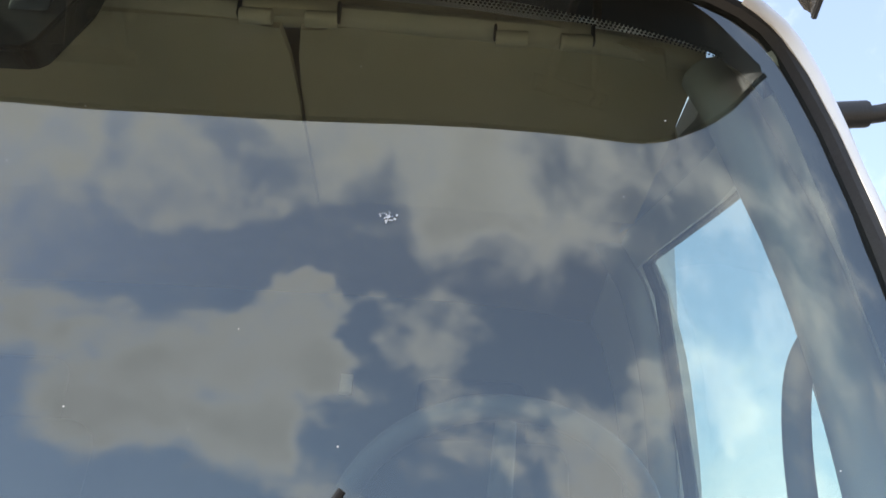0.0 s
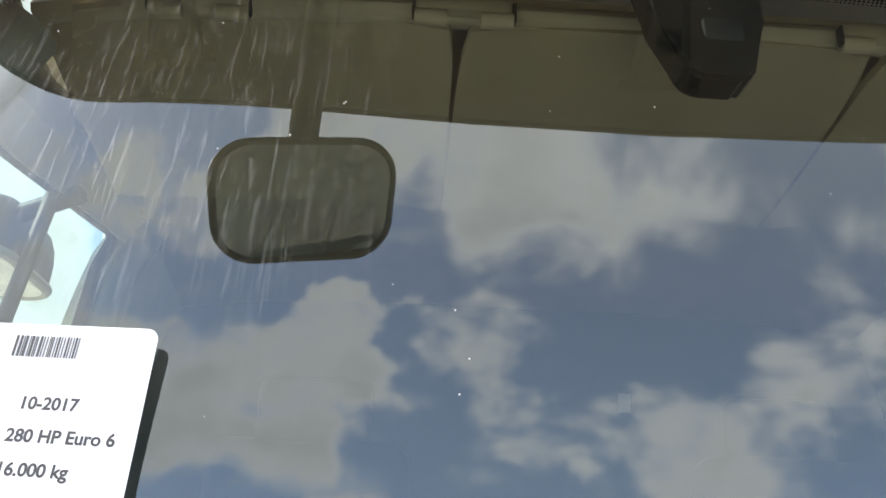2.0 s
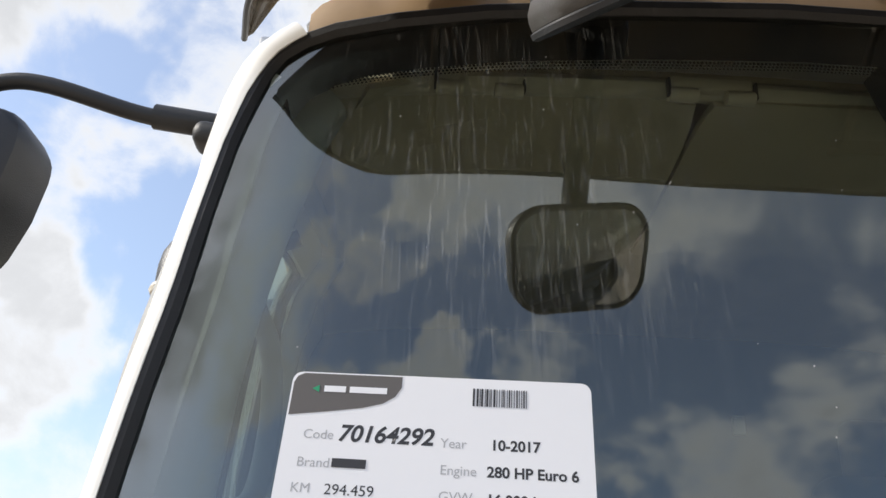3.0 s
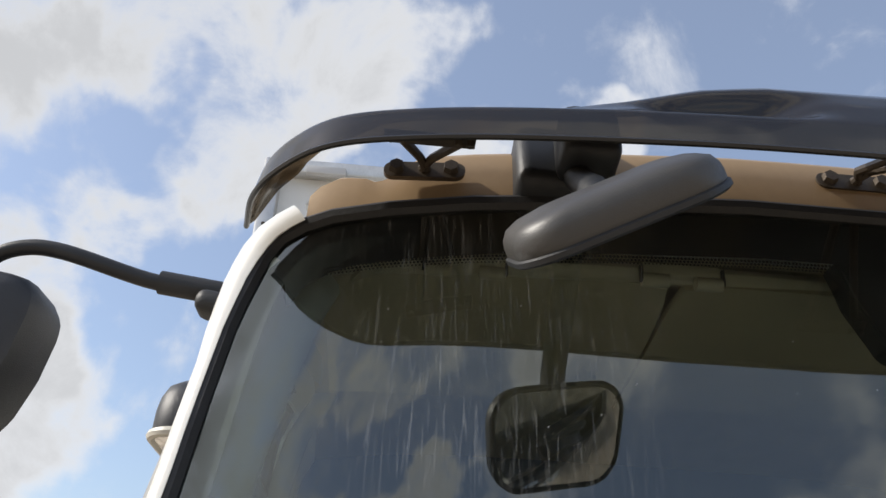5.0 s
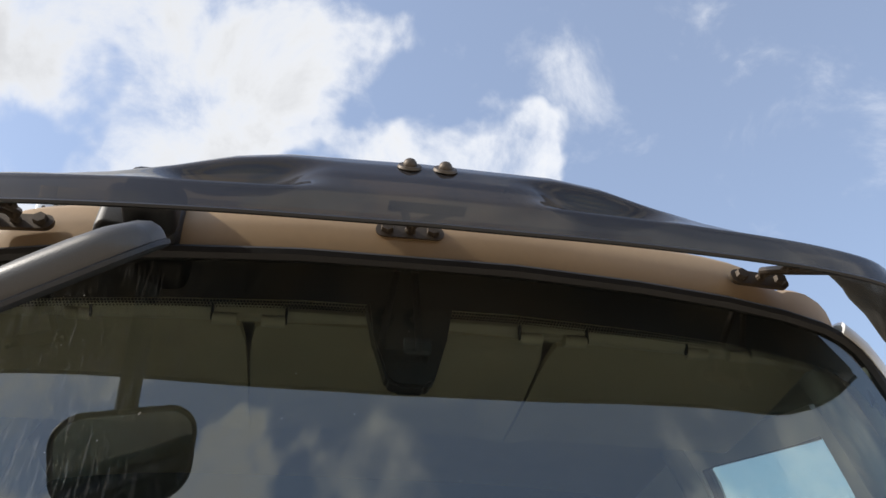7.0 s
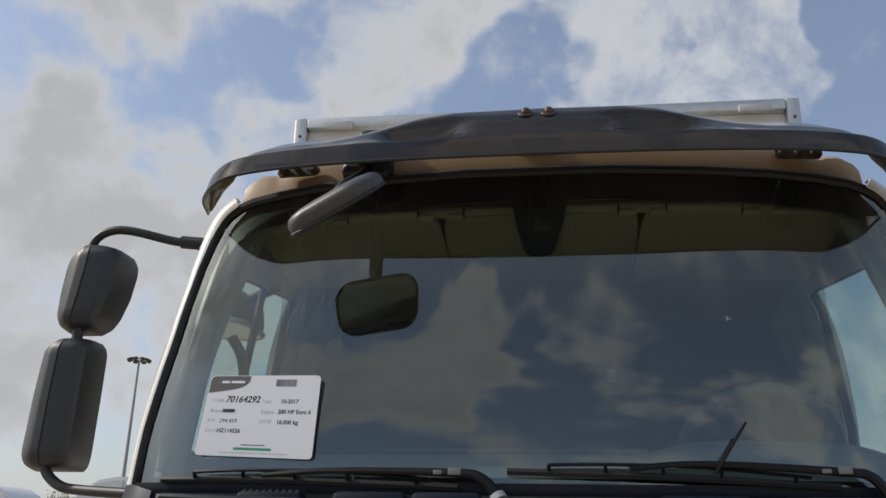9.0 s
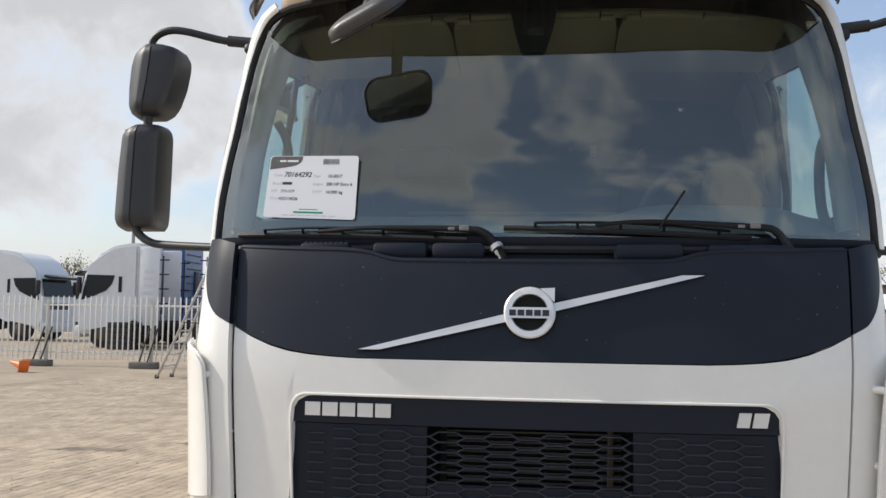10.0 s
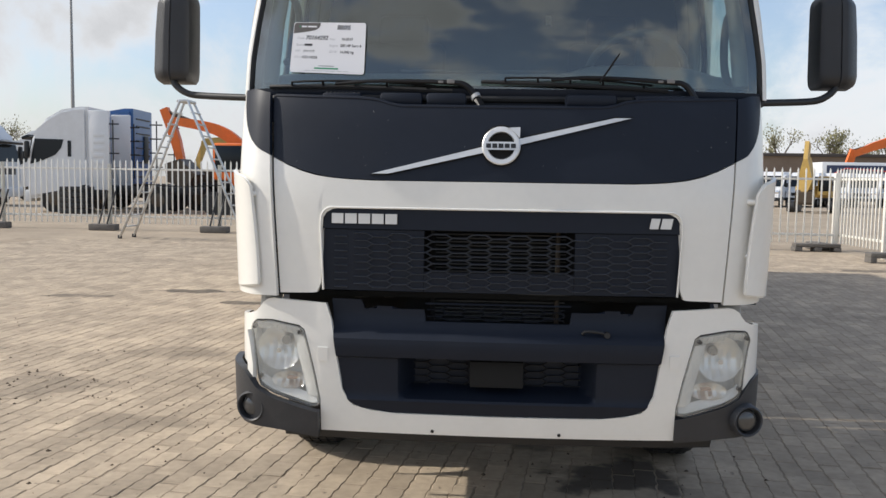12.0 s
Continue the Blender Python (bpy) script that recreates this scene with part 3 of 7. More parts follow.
def ringmesh(bm, r0, r1, out0, out1, n=56):
    prof = [(r0, 0.0), (r0 + 0.003, out1), (r1 - 0.004, out1), (r1, out1 - 0.004), (r1, 0.0)]
    R = [[bm.verts.new(skin(EC[0] + r * math.cos(a), EC[1] + r * math.sin(a), o)) for r, o in prof] for a in (2 * math.pi * i / n for i in range(n))]
    for i in range(n):
        for j in range(4):
            bm.faces.new((R[i][j], R[i][j + 1], R[(i + 1) % n][j + 1], R[(i + 1) % n][j]))


ringmesh(bm, 0.051, 0.074, 0.0, 0.022)
part("ring", bm, SILVER, em)
# near-black disc wider than the ring paints the shadow border of its recess
bm = bmesh.new()
prism(bm, ring_poly(0.081), lambda u, v: skin(u, v, 0.002), 0.004)
part("shadow_disc", bm, VOID, em)
bm = bmesh.new()
prism(bm, [(0.030, 1.662), (0.072, 1.664), (0.071, 1.622), (0.058, 1.636), (0.050, 1.645)], lambda u, v: skin(u, v, 0.024), 0.02)
part("arrow", bm, SILVER, em)
bm = bmesh.new()
plate(bm, -0.066, 0.066, 1.576, 1.607, 0.024, 0.012)
part("band", bm, SILVER, em)
bm = bmesh.new()
for k in range(5):
    plate(bm, -0.058 + k * 0.0237, -0.058 + k * 0.0237 + 0.019, 1.583, 1.600, 0.0255, 0.003)
part("band_bars", bm, BLACK, em)
sl = (1.708 - 1.478) / (0.487 + 0.504)


def bar_z(x):
    return 1.5915 + sl * x


# the wider near-black copy paints a shadow border round each bar
for grow, out, mat, nm in ((0.006, 0.002, VOID, "bar_shadow_gap"), (0.0, 0.014, SILVER, "bar")):
    for sg in (-1, 1):
        bm = bmesh.new()
        xs = [0.068, 0.39 if sg > 0 else 0.40, 0.495]
        w = 0.0118 + grow
        tip = bar_z(sg * 0.435) + sg * w
        A = [(sg * (xs[0] - grow), bar_z(sg * xs[0]) + sg * w), (sg * 0.435, tip), (sg * (xs[2] + 0.004 + grow * 2), tip + sg * 0.0006), (sg * xs[0], bar_z(sg * xs[0]) - sg * w)]
        N = 8
        Q = []
        for (x0, z0), (x1, z1) in zip(A, A[1:] + A[:1]):
            Q += [(x0 + (x1 - x0) * k / N, z0 + (z1 - z0) * k / N) for k in range(N)]
        prism(bm, Q, lambda u, v: skin(u, v, out), 0.012)
        part(nm, bm, mat, em)

# ---- bumper ----
LAMPH = material("lamp_housing", (0.84, 0.85, 0.85), 0.25, 0.1, vary=0.08, scale=20)
REFL = material("lamp_reflector", (0.90, 0.90, 0.89), 0.30, 1.0)

GUARD = material("grey_black_plastic", (0.030, 0.032, 0.037), 0.48, vary=0.12, scale=10, bump=0.12, bump_scale=300, dirt=(0.10, 0.09, 0.08), dirt_amt=0.25)


def stripe_top(s):
    return interp(s, [(0, 0.529), (0.40, 0.531), (0.50, 0.541), (0.57, 0.560), (0.605, 0.60), (0.622, 0.66), (0.640, 0.80), (0.642, 0.83), (0.655, 0.90), (0.662, 0.965),
                      (0.80, 0.972), (0.90, 0.978), (0.93, 0.970), (0.97, 0.925), (1.05, 0.905), (1.31, 0.875)])


def lamp_top(s):
    return interp(s, [(0.700, 0.575), (0.720, 0.68), (0.745, 0.785), (0.760, 0.845), (0.768, 0.862), (0.785, 0.870), (0.90, 0.888), (0.98, 0.884), (1.01, 0.872), (1.028, 0.850)])


def lamp_bottom(s):
    return interp(s, [(0.700, 0.560), (0.712, 0.548), (0.74, 0.545), (0.80, 0.562), (0.90, 0.592), (0.95, 0.618), (0.972, 0.65), (0.99, 0.73), (1.005, 0.80), (1.028, 0.845)])


def guard_top(s):
    return interp(s, [(0.7015, 0.535), (0.735, 0.541), (0.80, 0.558), (0.90, 0.588), (0.955, 0.617), (1.0, 0.658), (1.05, 0.685), (1.12, 0.695), (1.31, 0.69)])


def guard_bottom(s):
    return interp(s, [(0.7015, 0.438), (0.90, 0.455), (1.05, 0.462), (1.10, 0.48), (1.31, 0.50)])


def bumper_bottom(s):
    if s < 0.70:
        return 0.447
    if s < 1.028:
        return lamp_top(s) + 0.004
    return guard_top(s) + 0.003


bump = part("bumper", band(bmesh.new(), cols(-1.31, 1.31, 121, -0.70, 0.70, -1.028, 1.028), stripe_top, bumper_bottom, thick=0.02, rows=8), WHITE, truck, "white bumper frame with dark middle")
for sg in (-1, 1):
    bm = bmesh.new()
    band(bm, [sg * s for s in lin(0.985, 1.03, 6)], lambda s: lamp_bottom(s) - 0.004, lambda s: min(guard_top(s), lamp_bottom(s) - 0.006), thick=0.02, rows=4)
    part("bumper_infill", bm, WHITE, bump)
    bm = bmesh.new()
    plate(bm, sg * 0.668, sg * 0.708, 0.735, 0.790, 0.004, 0.01)
    part("cover_cap", bm, WHITE, bump)
    # dark corner guard with fog lamp
    bm = bmesh.new()
    band(bm, [sg * s for s in lin(0.7015, 1.31, 44)], guard_top, guard_bottom, out=0.010, thick=0.03, rows=8)
    g = part("corner_guard", bm, GUARD, bump, "dark plastic corner guard")
    fc, fd = skin(sg * 1.000, 0.532, 0.042), Vector((sg * 0.24, -0.97, 0.0)).normalized()
    bm = bmesh.new()
    q = fd.to_track_quat("Z", "Y").to_matrix().to_4x4()
    ring = lambda r, d: [Matrix.Translation(fc) @ q @ Vector((r * math.cos(a), r * math.sin(a), d)) for a in (2 * math.pi * i / 28 for i in range(28))]
    prof = [(0.070, -0.06), (0.063, 0.004), (0.057, 0.012), (0.052, 0.008), (0.048, -0.018)]
    R = [[bm.verts.new(p) for p in ring(*pr)] for pr in prof]
    for a, b in zip(R, R[1:]):
        for i in range(28):
            bm.faces.new((a[i], a[(i + 1) % 28], b[(i + 1) % 28], b[i]))
    part("fog_lamp_ring", bm, GUARD, g)
    bm = bmesh.new()
    bmesh.ops.create_uvsphere(bm, u_segments=20, v_segments=10, radius=0.047, matrix=Matrix.Translation(fc - fd * 0.016) @ q @ Matrix.Diagonal((1, 1, 0.5, 1)))
    part("fog_lamp", bm, material("fog_lamp_glass", (0.10, 0.10, 0.10), 0.06, 0.5), g)
    # headlamp: housing, bowls, bulbs, clear lens
    ss = lin(0.7002, 1.028, 26)
    hl = part("headlamp", band(bmesh.new(), [sg * s for s in ss], lambda s: lamp_top(s) - 0.001, lambda s: lamp_bottom(s) + 0.001, out=0.004, thick=0.004, rows=10), LENS, bump, "clear headlamp with chrome reflector")
    hl.visible_shadow = False
    bm = bmesh.new()
    band(bm, [sg * s for s in ss], lambda s: lamp_top(s) + 0.003, lambda s: lamp_bottom(s) - 0.003, out=-0.080, thick=0.01, rows=10)
    part("housing", bm, LAMPH, hl)
    # pale bezel: strip along the inner edge, ribbed strip along the top, strip below
    inner_s = lambda z: interp(z, [(0.55, 0.703), (0.575, 0.700), (0.68, 0.720), (0.785, 0.745), (0.862, 0.768)])
    bm = bmesh.new()
    g = [[skin(sg * (inner_s(z) + 0.010 + 0.050 * t), z, -0.010 - 0.022 * t * t) for t in lin(0, 1, 5)] for z in lin(0.585, 0.83, 10)]
    sheet(bm, g, 0.006 * sg)
    part("bezel", bm, LAMPH, hl)
    bm = bmesh.new()
    g = [[skin(sg * s, lamp_top(s) - 0.010 - 0.030 * t, -0.006 - 0.022 * t) for s in lin(0.785, 0.985, 12)] for t in lin(0, 1, 4)]
    sheet(bm, g, 0.005 * -sg)
    part("bezel", bm, LAMPH, hl)
    for s in lin(0.80, 0.97, 9):
        bm = bmesh.new()
        rod(bm, skin(sg * s, lamp_top(s) - 0.012, -0.006), skin(sg * s, lamp_top(s) - 0.038, -0.024), 0.0022, n=6)
        part("rib", bm, LAMPH, hl)
    bm = bmesh.new()
    g = [[skin(sg * s, lamp_bottom(s) + 0.012 + 0.034 * t, -0.008 - 0.022 * t) for s in lin(0.715, 0.955, 14)] for t in lin(0, 1, 4)]
    sheet(bm, g, 0.005 * sg)
    part("bezel", bm, LAMPH, hl)
    bm = bmesh.new()
    edge = [skin(sg * s, lamp_top(s), -0.004) for s in ss] + [skin(sg * s, lamp_bottom(s), -0.004) for s in ss[::-1]]
    tube(bm, edge, 0.0038, 6, closed=True)
    # side wall of the lamp's case
    loops = []
    for o in (-0.003, -0.086):
        loops.append([skin(sg * s, lamp_top(s) + 0.001, o) for s in ss] + [skin(sg * s, lamp_bottom(s) - 0.001, o) for s in ss[::-1]])
    wall = bmesh.new()
    A, B = [[wall.verts.new(p) for p in lp] for lp in loops]
    for i in range(len(A)):
        wall.faces.new((A[i], A[(i + 1) % len(A)], B[(i + 1) % len(A)], B[i]))
    part("case_wall", wall, LAMPH, hl)
    part("seal", bm, RUBBER, hl)

    def bowl(c, rx, rz, depth, open_dir, name, mat):
        bm = bmesh.new()
        n, k = 44, 12
        R = []
        for j in range(k + 1):
            u = j / k
            R.append([bm.verts.new((c[0] + rx * u * math.cos(a), c[1] + depth * (1 - u * u), c[2] + rz * u * math.sin(a) * (1 if math.sin(a) > 0 else 1))) for a in (2 * math.pi * i / n for i in range(n))])
        for j in range(1, k):
            for i in range(n):
                bm.faces.new((R[j][i], R[j][(i + 1) % n], R[j + 1][(i + 1) % n], R[j + 1][i]))
        for v in R[0][1:]:
            pass
        bm.faces.new(R[1])
        for v in R[0]:
            bm.verts.remove(v)
        # facets and flutes
        for v in bm.verts:
            d = v.co - Vector(c)
            v.co.y += 0.0034 * math.sin(d.x * 210) * (1 if d.z < 0.02 else 0.25) + 0.0015 * math.sin(d.z * 120 + 1)
        return part(name, bm, mat, hl)

    c = skin(sg * 0.872, 0.775, -0.022)
    bowl(c, 0.088, 0.090, 0.048, None, "reflector", REFL)
    c2 = skin(sg * 0.832, 0.645, -0.022)
    bowl(c2, 0.072, 0.036, 0.030, None, "reflector", REFL)
    bm = bmesh.new()
    rod(bm, c + Vector((sg * -0.024, 0.034, 0.030)), c + Vector((sg * -0.024, 0.004, 0.030)), 0.021, 0.018, n=20)
    part("bulb", bm, material("bulb_cap", (0.30, 0.30, 0.30), 0.25, 0.8), hl)
    bm = bmesh.new()
    rod(bm, c + Vector((sg * 0.006, 0.04, -0.014)), c + Vector((sg * 0.006, 0.008, -0.014)), 0.012, 0.010, n=16)
    part("bulb", bm, CHROME, hl)
    bm = bmesh.new()
    box(bm, skin(sg * 0.825, 0.652, -0.036), (0.042, 0.02, 0.014), bevel=0.006)
    part("indicator_bulb", bm, material("pale_amber", (0.55, 0.36, 0.26), 0.3), hl, "pale amber indicator bulb")
    for s, z in ((0.785, 0.845), (1.0, 0.855), (0.955, 0.655)):
        bm = bmesh.new()
        p = skin(sg * s, z, 0.004)
        rod(bm, p + Vector((0, 0.02, 0)), p - Vector((0, 0.004, 0)), 0.009, 0.007)
        part("screw", bm, GREYPL, hl)

# dark middle of the bumper: a ledge over a deep opening between two boxes, with a sill below
def mid_out(z, x):
    deep = min(1, max(0, (0.388 - abs(x)) / 0.055))
    r = -0.012 - 0.125 * deep
    return interp(z, [(0.53, -0.004), (0.583, 0.002), (0.592, -0.006), (0.630 - 0.022 * (1 - deep), r), (0.745, r), (0.752, r), (0.760, 0.006), (0.80, 0.014), (0.832, 0.012), (0.848, -0.002), (0.872, -0.030), (0.90, -0.048), (0.925, -0.052), (0.985, -0.052)])


def mid_top(x):
    return interp(abs(x), [(0.0, 0.898), (0.283, 0.898), (0.290, 0.944), (0.525, 0.944), (0.545, 0.978), (0.70, 0.980)])


bm = bmesh.new()
zs = [0.533, 0.55, 0.570, 0.583, 0.592, 0.600, 0.612, 0.630, 0.66, 0.70, 0.74, 0.749, 0.753, 0.760, 0.77, 0.80, 0.82, 0.832, 0.840, 0.848, 0.86, 0.872, 0.885, 0.90, 0.925, 0.945, 0.965, 0.98]
xs = sorted(lin(-0.66, 0.66, 45) + [s * v for s in (-1, 1) for v in (0.2825, 0.2905, 0.325, 0.335, 0.345, 0.355, 0.365, 0.375, 0.386, 0.392, 0.524, 0.546)])
rows = []
for z in zs:
    r = []
    for x in xs:
        half = interp(z, [(0.53, 0.40), (0.545, 0.52), (0.565, 0.575), (0.60, 0.605), (0.66, 0.622), (0.80, 0.640), (0.90, 0.655), (0.985, 0.662)])
        xx = x if abs(x) < 0.40 else math.copysign(0.40 + (abs(x) - 0.40) * (half - 0.40) / 0.26, x) if half > 0.40 else x / 0.66 * half
        r.append(skin(xx, min(z, mid_top(xx)), mid_out(z, xx)))
    rows.append(r)
sheet(bm, rows, 0.010)
bmid = part("bumper_middle", bm, DARK, bump, "dark stepped bumper middle", angle=28)
bm = bmesh.new()
box(bm, (0.0, -0.085, 0.692), (0.212, 0.05, 0.104), bevel=0.006)
part("plate_holder", bm, VOID, bmid)
bm = bmesh.new()
for i in range(-4, 5):
    for j in range(5):
        cx, cz = i * PX, 0.632 + (j + (0.5 if i % 2 else 0)) * PZ
        for a, b in (((cx - 0.026, cz), (cx + 0.026, cz)), ((cx + 0.026, cz), (cx + PX - 0.026, cz + 0.5 * PZ)), ((cx + 0.026, cz), (cx + PX - 0.026, cz - 0.5 * PZ))):
            ridge(bm, a, b, w=0.0013, h=0.006, off=0.115)
tagged(part("honeycomb_mesh", bm, BLACK, bmid), kind="stuff")
bm = bmesh.new()
for i in range(-3, 4):
    for j in range(3):
        cx, cz = i * PX - 0.02, 0.905 + (j + (0.5 if i % 2 else 0)) * PZ * 0.9
        if cz > 0.968:
            continue
        ridge(bm, (cx - 0.026, cz), (cx + 0.026, cz), w=0.0012, h=0.006, off=0.045)
        for dz in (0.45, -0.45):
            if 0.895 < cz + dz * PZ < 0.97:
                ridge(bm, (cx + 0.026, cz), (cx + PX - 0.026, cz + dz * PZ), w=0.0012, h=0.006, off=0.045)
tagged(part("upper_mesh", bm, DARK, bmid), kind="stuff")
bm = bmesh.new()
tube(bm, [skin(x, 0.970, -0.045) for x in lin(-0.285, 0.285, 12)], 0.004, 6)
part("mesh_rim", bm, DARK, bmid)
bm = bmesh.new()
tube(bm, smooth_path([(0.33, -0.128, 0.868), (0.345, -0.134, 0.880), (0.40, -0.134, 0.876), (0.425, -0.130, 0.866)], 5), 0.006, 8)
rod(bm, (0.425, -0.140, 0.866), (0.425, -0.10, 0.866), 0.012)
part("tow_eye_cover", bm, BLACK, bmid)
# near-black discs stand in for the shade in two screw holes
for x in (-0.25, 0.25):
    bm = bmesh.new()
    p = skin(x, 0.462, 0.002)
    rod(bm, p, p + Vector((0, 0.01, 0)), 0.007)
    part("screw_hole", bm, VOID, bump)
# lower skirt
bm = bmesh.new()
band(bm, cols(-0.86, 0.86, 30), lambda s: 0.444, lambda s: 0.405, out=-0.02, thick=0.02, rows=3)
part("skirt", bm, BLACK, bump)

# ---- windscreen ----
HALF = [(1.79, 1.052), (1.95, 1.047), (2.10, 1.028), (2.20, 1.013), (2.35, 1.001), (2.45, 0.992), (2.52, 0.980), (2.585, 0.962), (2.625, 0.940), (2.650, 0.905), (2.666, 0.86), (2.678, 0.77), (2.690, 0.64), (2.700, 0.45), (2.707, 0.25), (2.709, 0.20)]
TOP = [(h, z) for z, h in reversed(HALF[6:])]   # height of the upper edge by distance from the middle


def glass_y(x, z, back=0.0):
    """The screen: curved below, straight and leaning back above."""
    d = z - 1.79
    lean = 0.02 * d + 0.26 * d * d if d < 0.44 else 0.0591 + 0.25 * (d - 0.44)
    return 0.071 - 0.019 * max(0.0, 1 - d / 0.5) ** 1.5 + lean + 0.095 * x * x * max(0.0, z - 2.29) + 0.03 * x * x + 0.06 * abs(x) ** 6 + 0.011 * (x * x - 0.55) * (z - 2.45) + back


def glass_grid(inset=0.0, back=0.0, nu=49):
    rows = []
    zs = [1.79, 1.82, 1.86, 1.92, 2.0, 2.08, 2.16, 2.24, 2.32, 2.38, 2.44, 2.49, 2.53, 2.56, 2.585, 2.605, 2.625, 2.638, 2.650, 2.658, 2.666, 2.672, 2.678, 2.684, 2.690, 2.695, 2.700, 2.704, 2.707, 2.709]
    for z in zs:
        h = interp(z, HALF)
        rows.append([(u * h, glass_y(u * h, z, back), z) for u in lin(-1, 1, nu)])
    return rows


bm = bmesh.new()
sheet(bm, glass_grid(), 0.006, mats=1)
ws = part("windscreen", bm, [SCREEN, CLEAR], truck, "laminated windscreen with dried water streaks", angle=60)


def rim(inset_top, inset_side, inset_bottom, back, n=40):
    """The glass outline from the lower left corner over the top to the lower right and back, drawn inwards."""
    pts = []
    zs = lin(1.79 + inset_bottom, 2.54, 18)
    L = [(-(interp(z, HALF) - inset_side), z) for z in zs]
    T = [(x, z) for x, z in TOP if z > 2.55]
    T = sorted({(round(-x, 4), z) for x, z in T} | {(round(x, 4), z) for x, z in T})
    T = [(x * (1 - inset_side / 0.95), z - inset_top) for x, z in T]
    R = [(-x, z) for x, z in reversed(L)]
    B = [(x, 1.79 + inset_bottom + 0.0) for x in lin(R[-1][0], L[0][0], 30)[1:-1]]
    pts = L + T + R + B
    return [Vector((x, glass_y(x, z, back), z)) for x, z in pts]


bm = bmesh.new()
tube(bm, rim(-0.004, -0.008, -0.004, 0.0), 0.015, 8, closed=True)
part("windscreen_trim", bm, RUBBER, ws, "black rubber windscreen trim")
# printed black border on the inner face, with a dotted edge
bm = bmesh.new()
o, i_ = rim(0.0, 0.004, 0.004, 0.009), rim(0.094, 0.045, 0.05, 0.009)
VO, VI = [bm.verts.new(p) for p in o], [bm.verts.new(p) for p in i_]
n = len(VO)
for k in range(n):
    bm.faces.new((VO[k], VO[(k + 1) % n], VI[(k + 1) % n], VI[k]))
part("printed_border", bm, FRIT, ws)
bm = bmesh.new()
for row, (d, r) in enumerate(((0.100, 0.0026), (0.106, 0.0022), (0.112, 0.0016))):
    for k in range(-150, 151):
        x = (k + 0.5 * (row % 2)) * 0.0058
        zt = interp(abs(x), TOP)
        p = Vector((x, glass_y(x, zt - d, 0.009), zt - d))
        vs = [bm.verts.new(p + Vector((r * math.cos(a), 0, r * math.sin(a)))) for a in (math.pi / 3 * q for q in range(6))]
        bm.faces.new(vs)
tagged(part("border_dots", bm, FRIT, ws), kind="stuff")
# chip in the glass
bm = bmesh.new()
rnd = random.Random(4)
for k in range(46):
    a, r = rnd.uniform(0, 6.28), rnd.uniform(0.0, 0.010)
    x, z = 0.466 + r * math.cos(a), 2.241 + r * 0.8 * math.sin(a)
    s = rnd.uniform(0.0006, 0.0019)
    vs = [bm.verts.new((x + s * rnd.uniform(0.5, 1) * math.cos(q), glass_y(x, z) - 0.0012, z + s * rnd.uniform(0.5, 1) * math.sin(q))) for q in (0.3, 1.9, 3.4, 4.9)]
    bm.faces.new(vs)
part("glass_chip", bm, material("glass_powder", (0.5, 0.52, 0.55), 0.6), ws, "white stone chip")
bm = bmesh.new()
for k in range(45):
    z = rnd.uniform(1.9, 2.6)
    x = rnd.uniform(-0.9, 0.9)
    s = rnd.choice((0.0005, 0.0007, 0.0011))
    vs = [bm.verts.new((x + s * math.cos(q), glass_y(x, z) - 0.0012, z + s * math.sin(q))) for q in (0.3, 1.9, 3.4, 4.9)]
    bm.faces.new(vs)
tagged(part("dirt_specks", bm, material("dirt_speck", (0.7, 0.7, 0.68), 0.8), ws), kind="stuff")
# dark module behind the top of the glass
bm = bmesh.new()
A = [(-0.080, 2.625), (0.080, 2.625), (0.066, 2.55), (0.040, 2.462), (0.025, 2.450), (-0.025, 2.450), (-0.042, 2.462), (-0.066, 2.55)]
prism(bm, A, lambda u, v: Vector((u, glass_y(u, v, 0.012), v)), 0.05)
es = [e for e in bm.edges]
bmesh.ops.bevel(bm, geom=es, offset=0.006, segments=2, affect="EDGES", clamp_overlap=True)
mod = part("camera_module", bm, material("module_plastic", (0.012, 0.011, 0.010), 0.4), ws, "black sensor module")
bm = bmesh.new()
box(bm, (0.012, glass_y(0, 2.53, 0.02) - 0.006, 2.53), (0.05, 0.012, 0.035), bevel=0.004)
part("lens", bm, BLACK, mod)

# ---- cowl and wipers ----
bm = bmesh.new()
rows = []
for z, o in ((1.69, 0.075), (1.735, 0.06), (1.76, 0.052), (1.785, 0.038), (1.800, 0.012), (1.812, 0.002), (1.826, -0.004)):
    rows.append([(x, glass_y(x, 1.79) + 0.15 * (z - 1.79) - 0.014 + o * 0.4, z) for x in lin(-1.05, 1.05, 50)])
sheet(bm, rows, 0.02)
cowl = part("cowl", bm, DARK, truck, "black plastic cowl under the windscreen")
for x, w in ((-0.64, 0.16), (-0.40, 0.17), (-0.22, 0.16), (0.35, 0.20), (0.64, 0.24)):
    bm = bmesh.new()
    box(bm, (x, front_y(x, 1.76) + 0.06, 1.775), (w, 0.06, 0.05), bevel=0.014)
    part("vent_box", bm, DARK, cowl)
bm = bmesh.new()
for k in range(9):
    box(bm, (-0.70 + k * 0.016, front_y(0.6, 1.79) + 0.035, 1.797), (0.010, 0.012, 0.012), bevel=0.003)
part("rib", bm, BLACK, cowl)


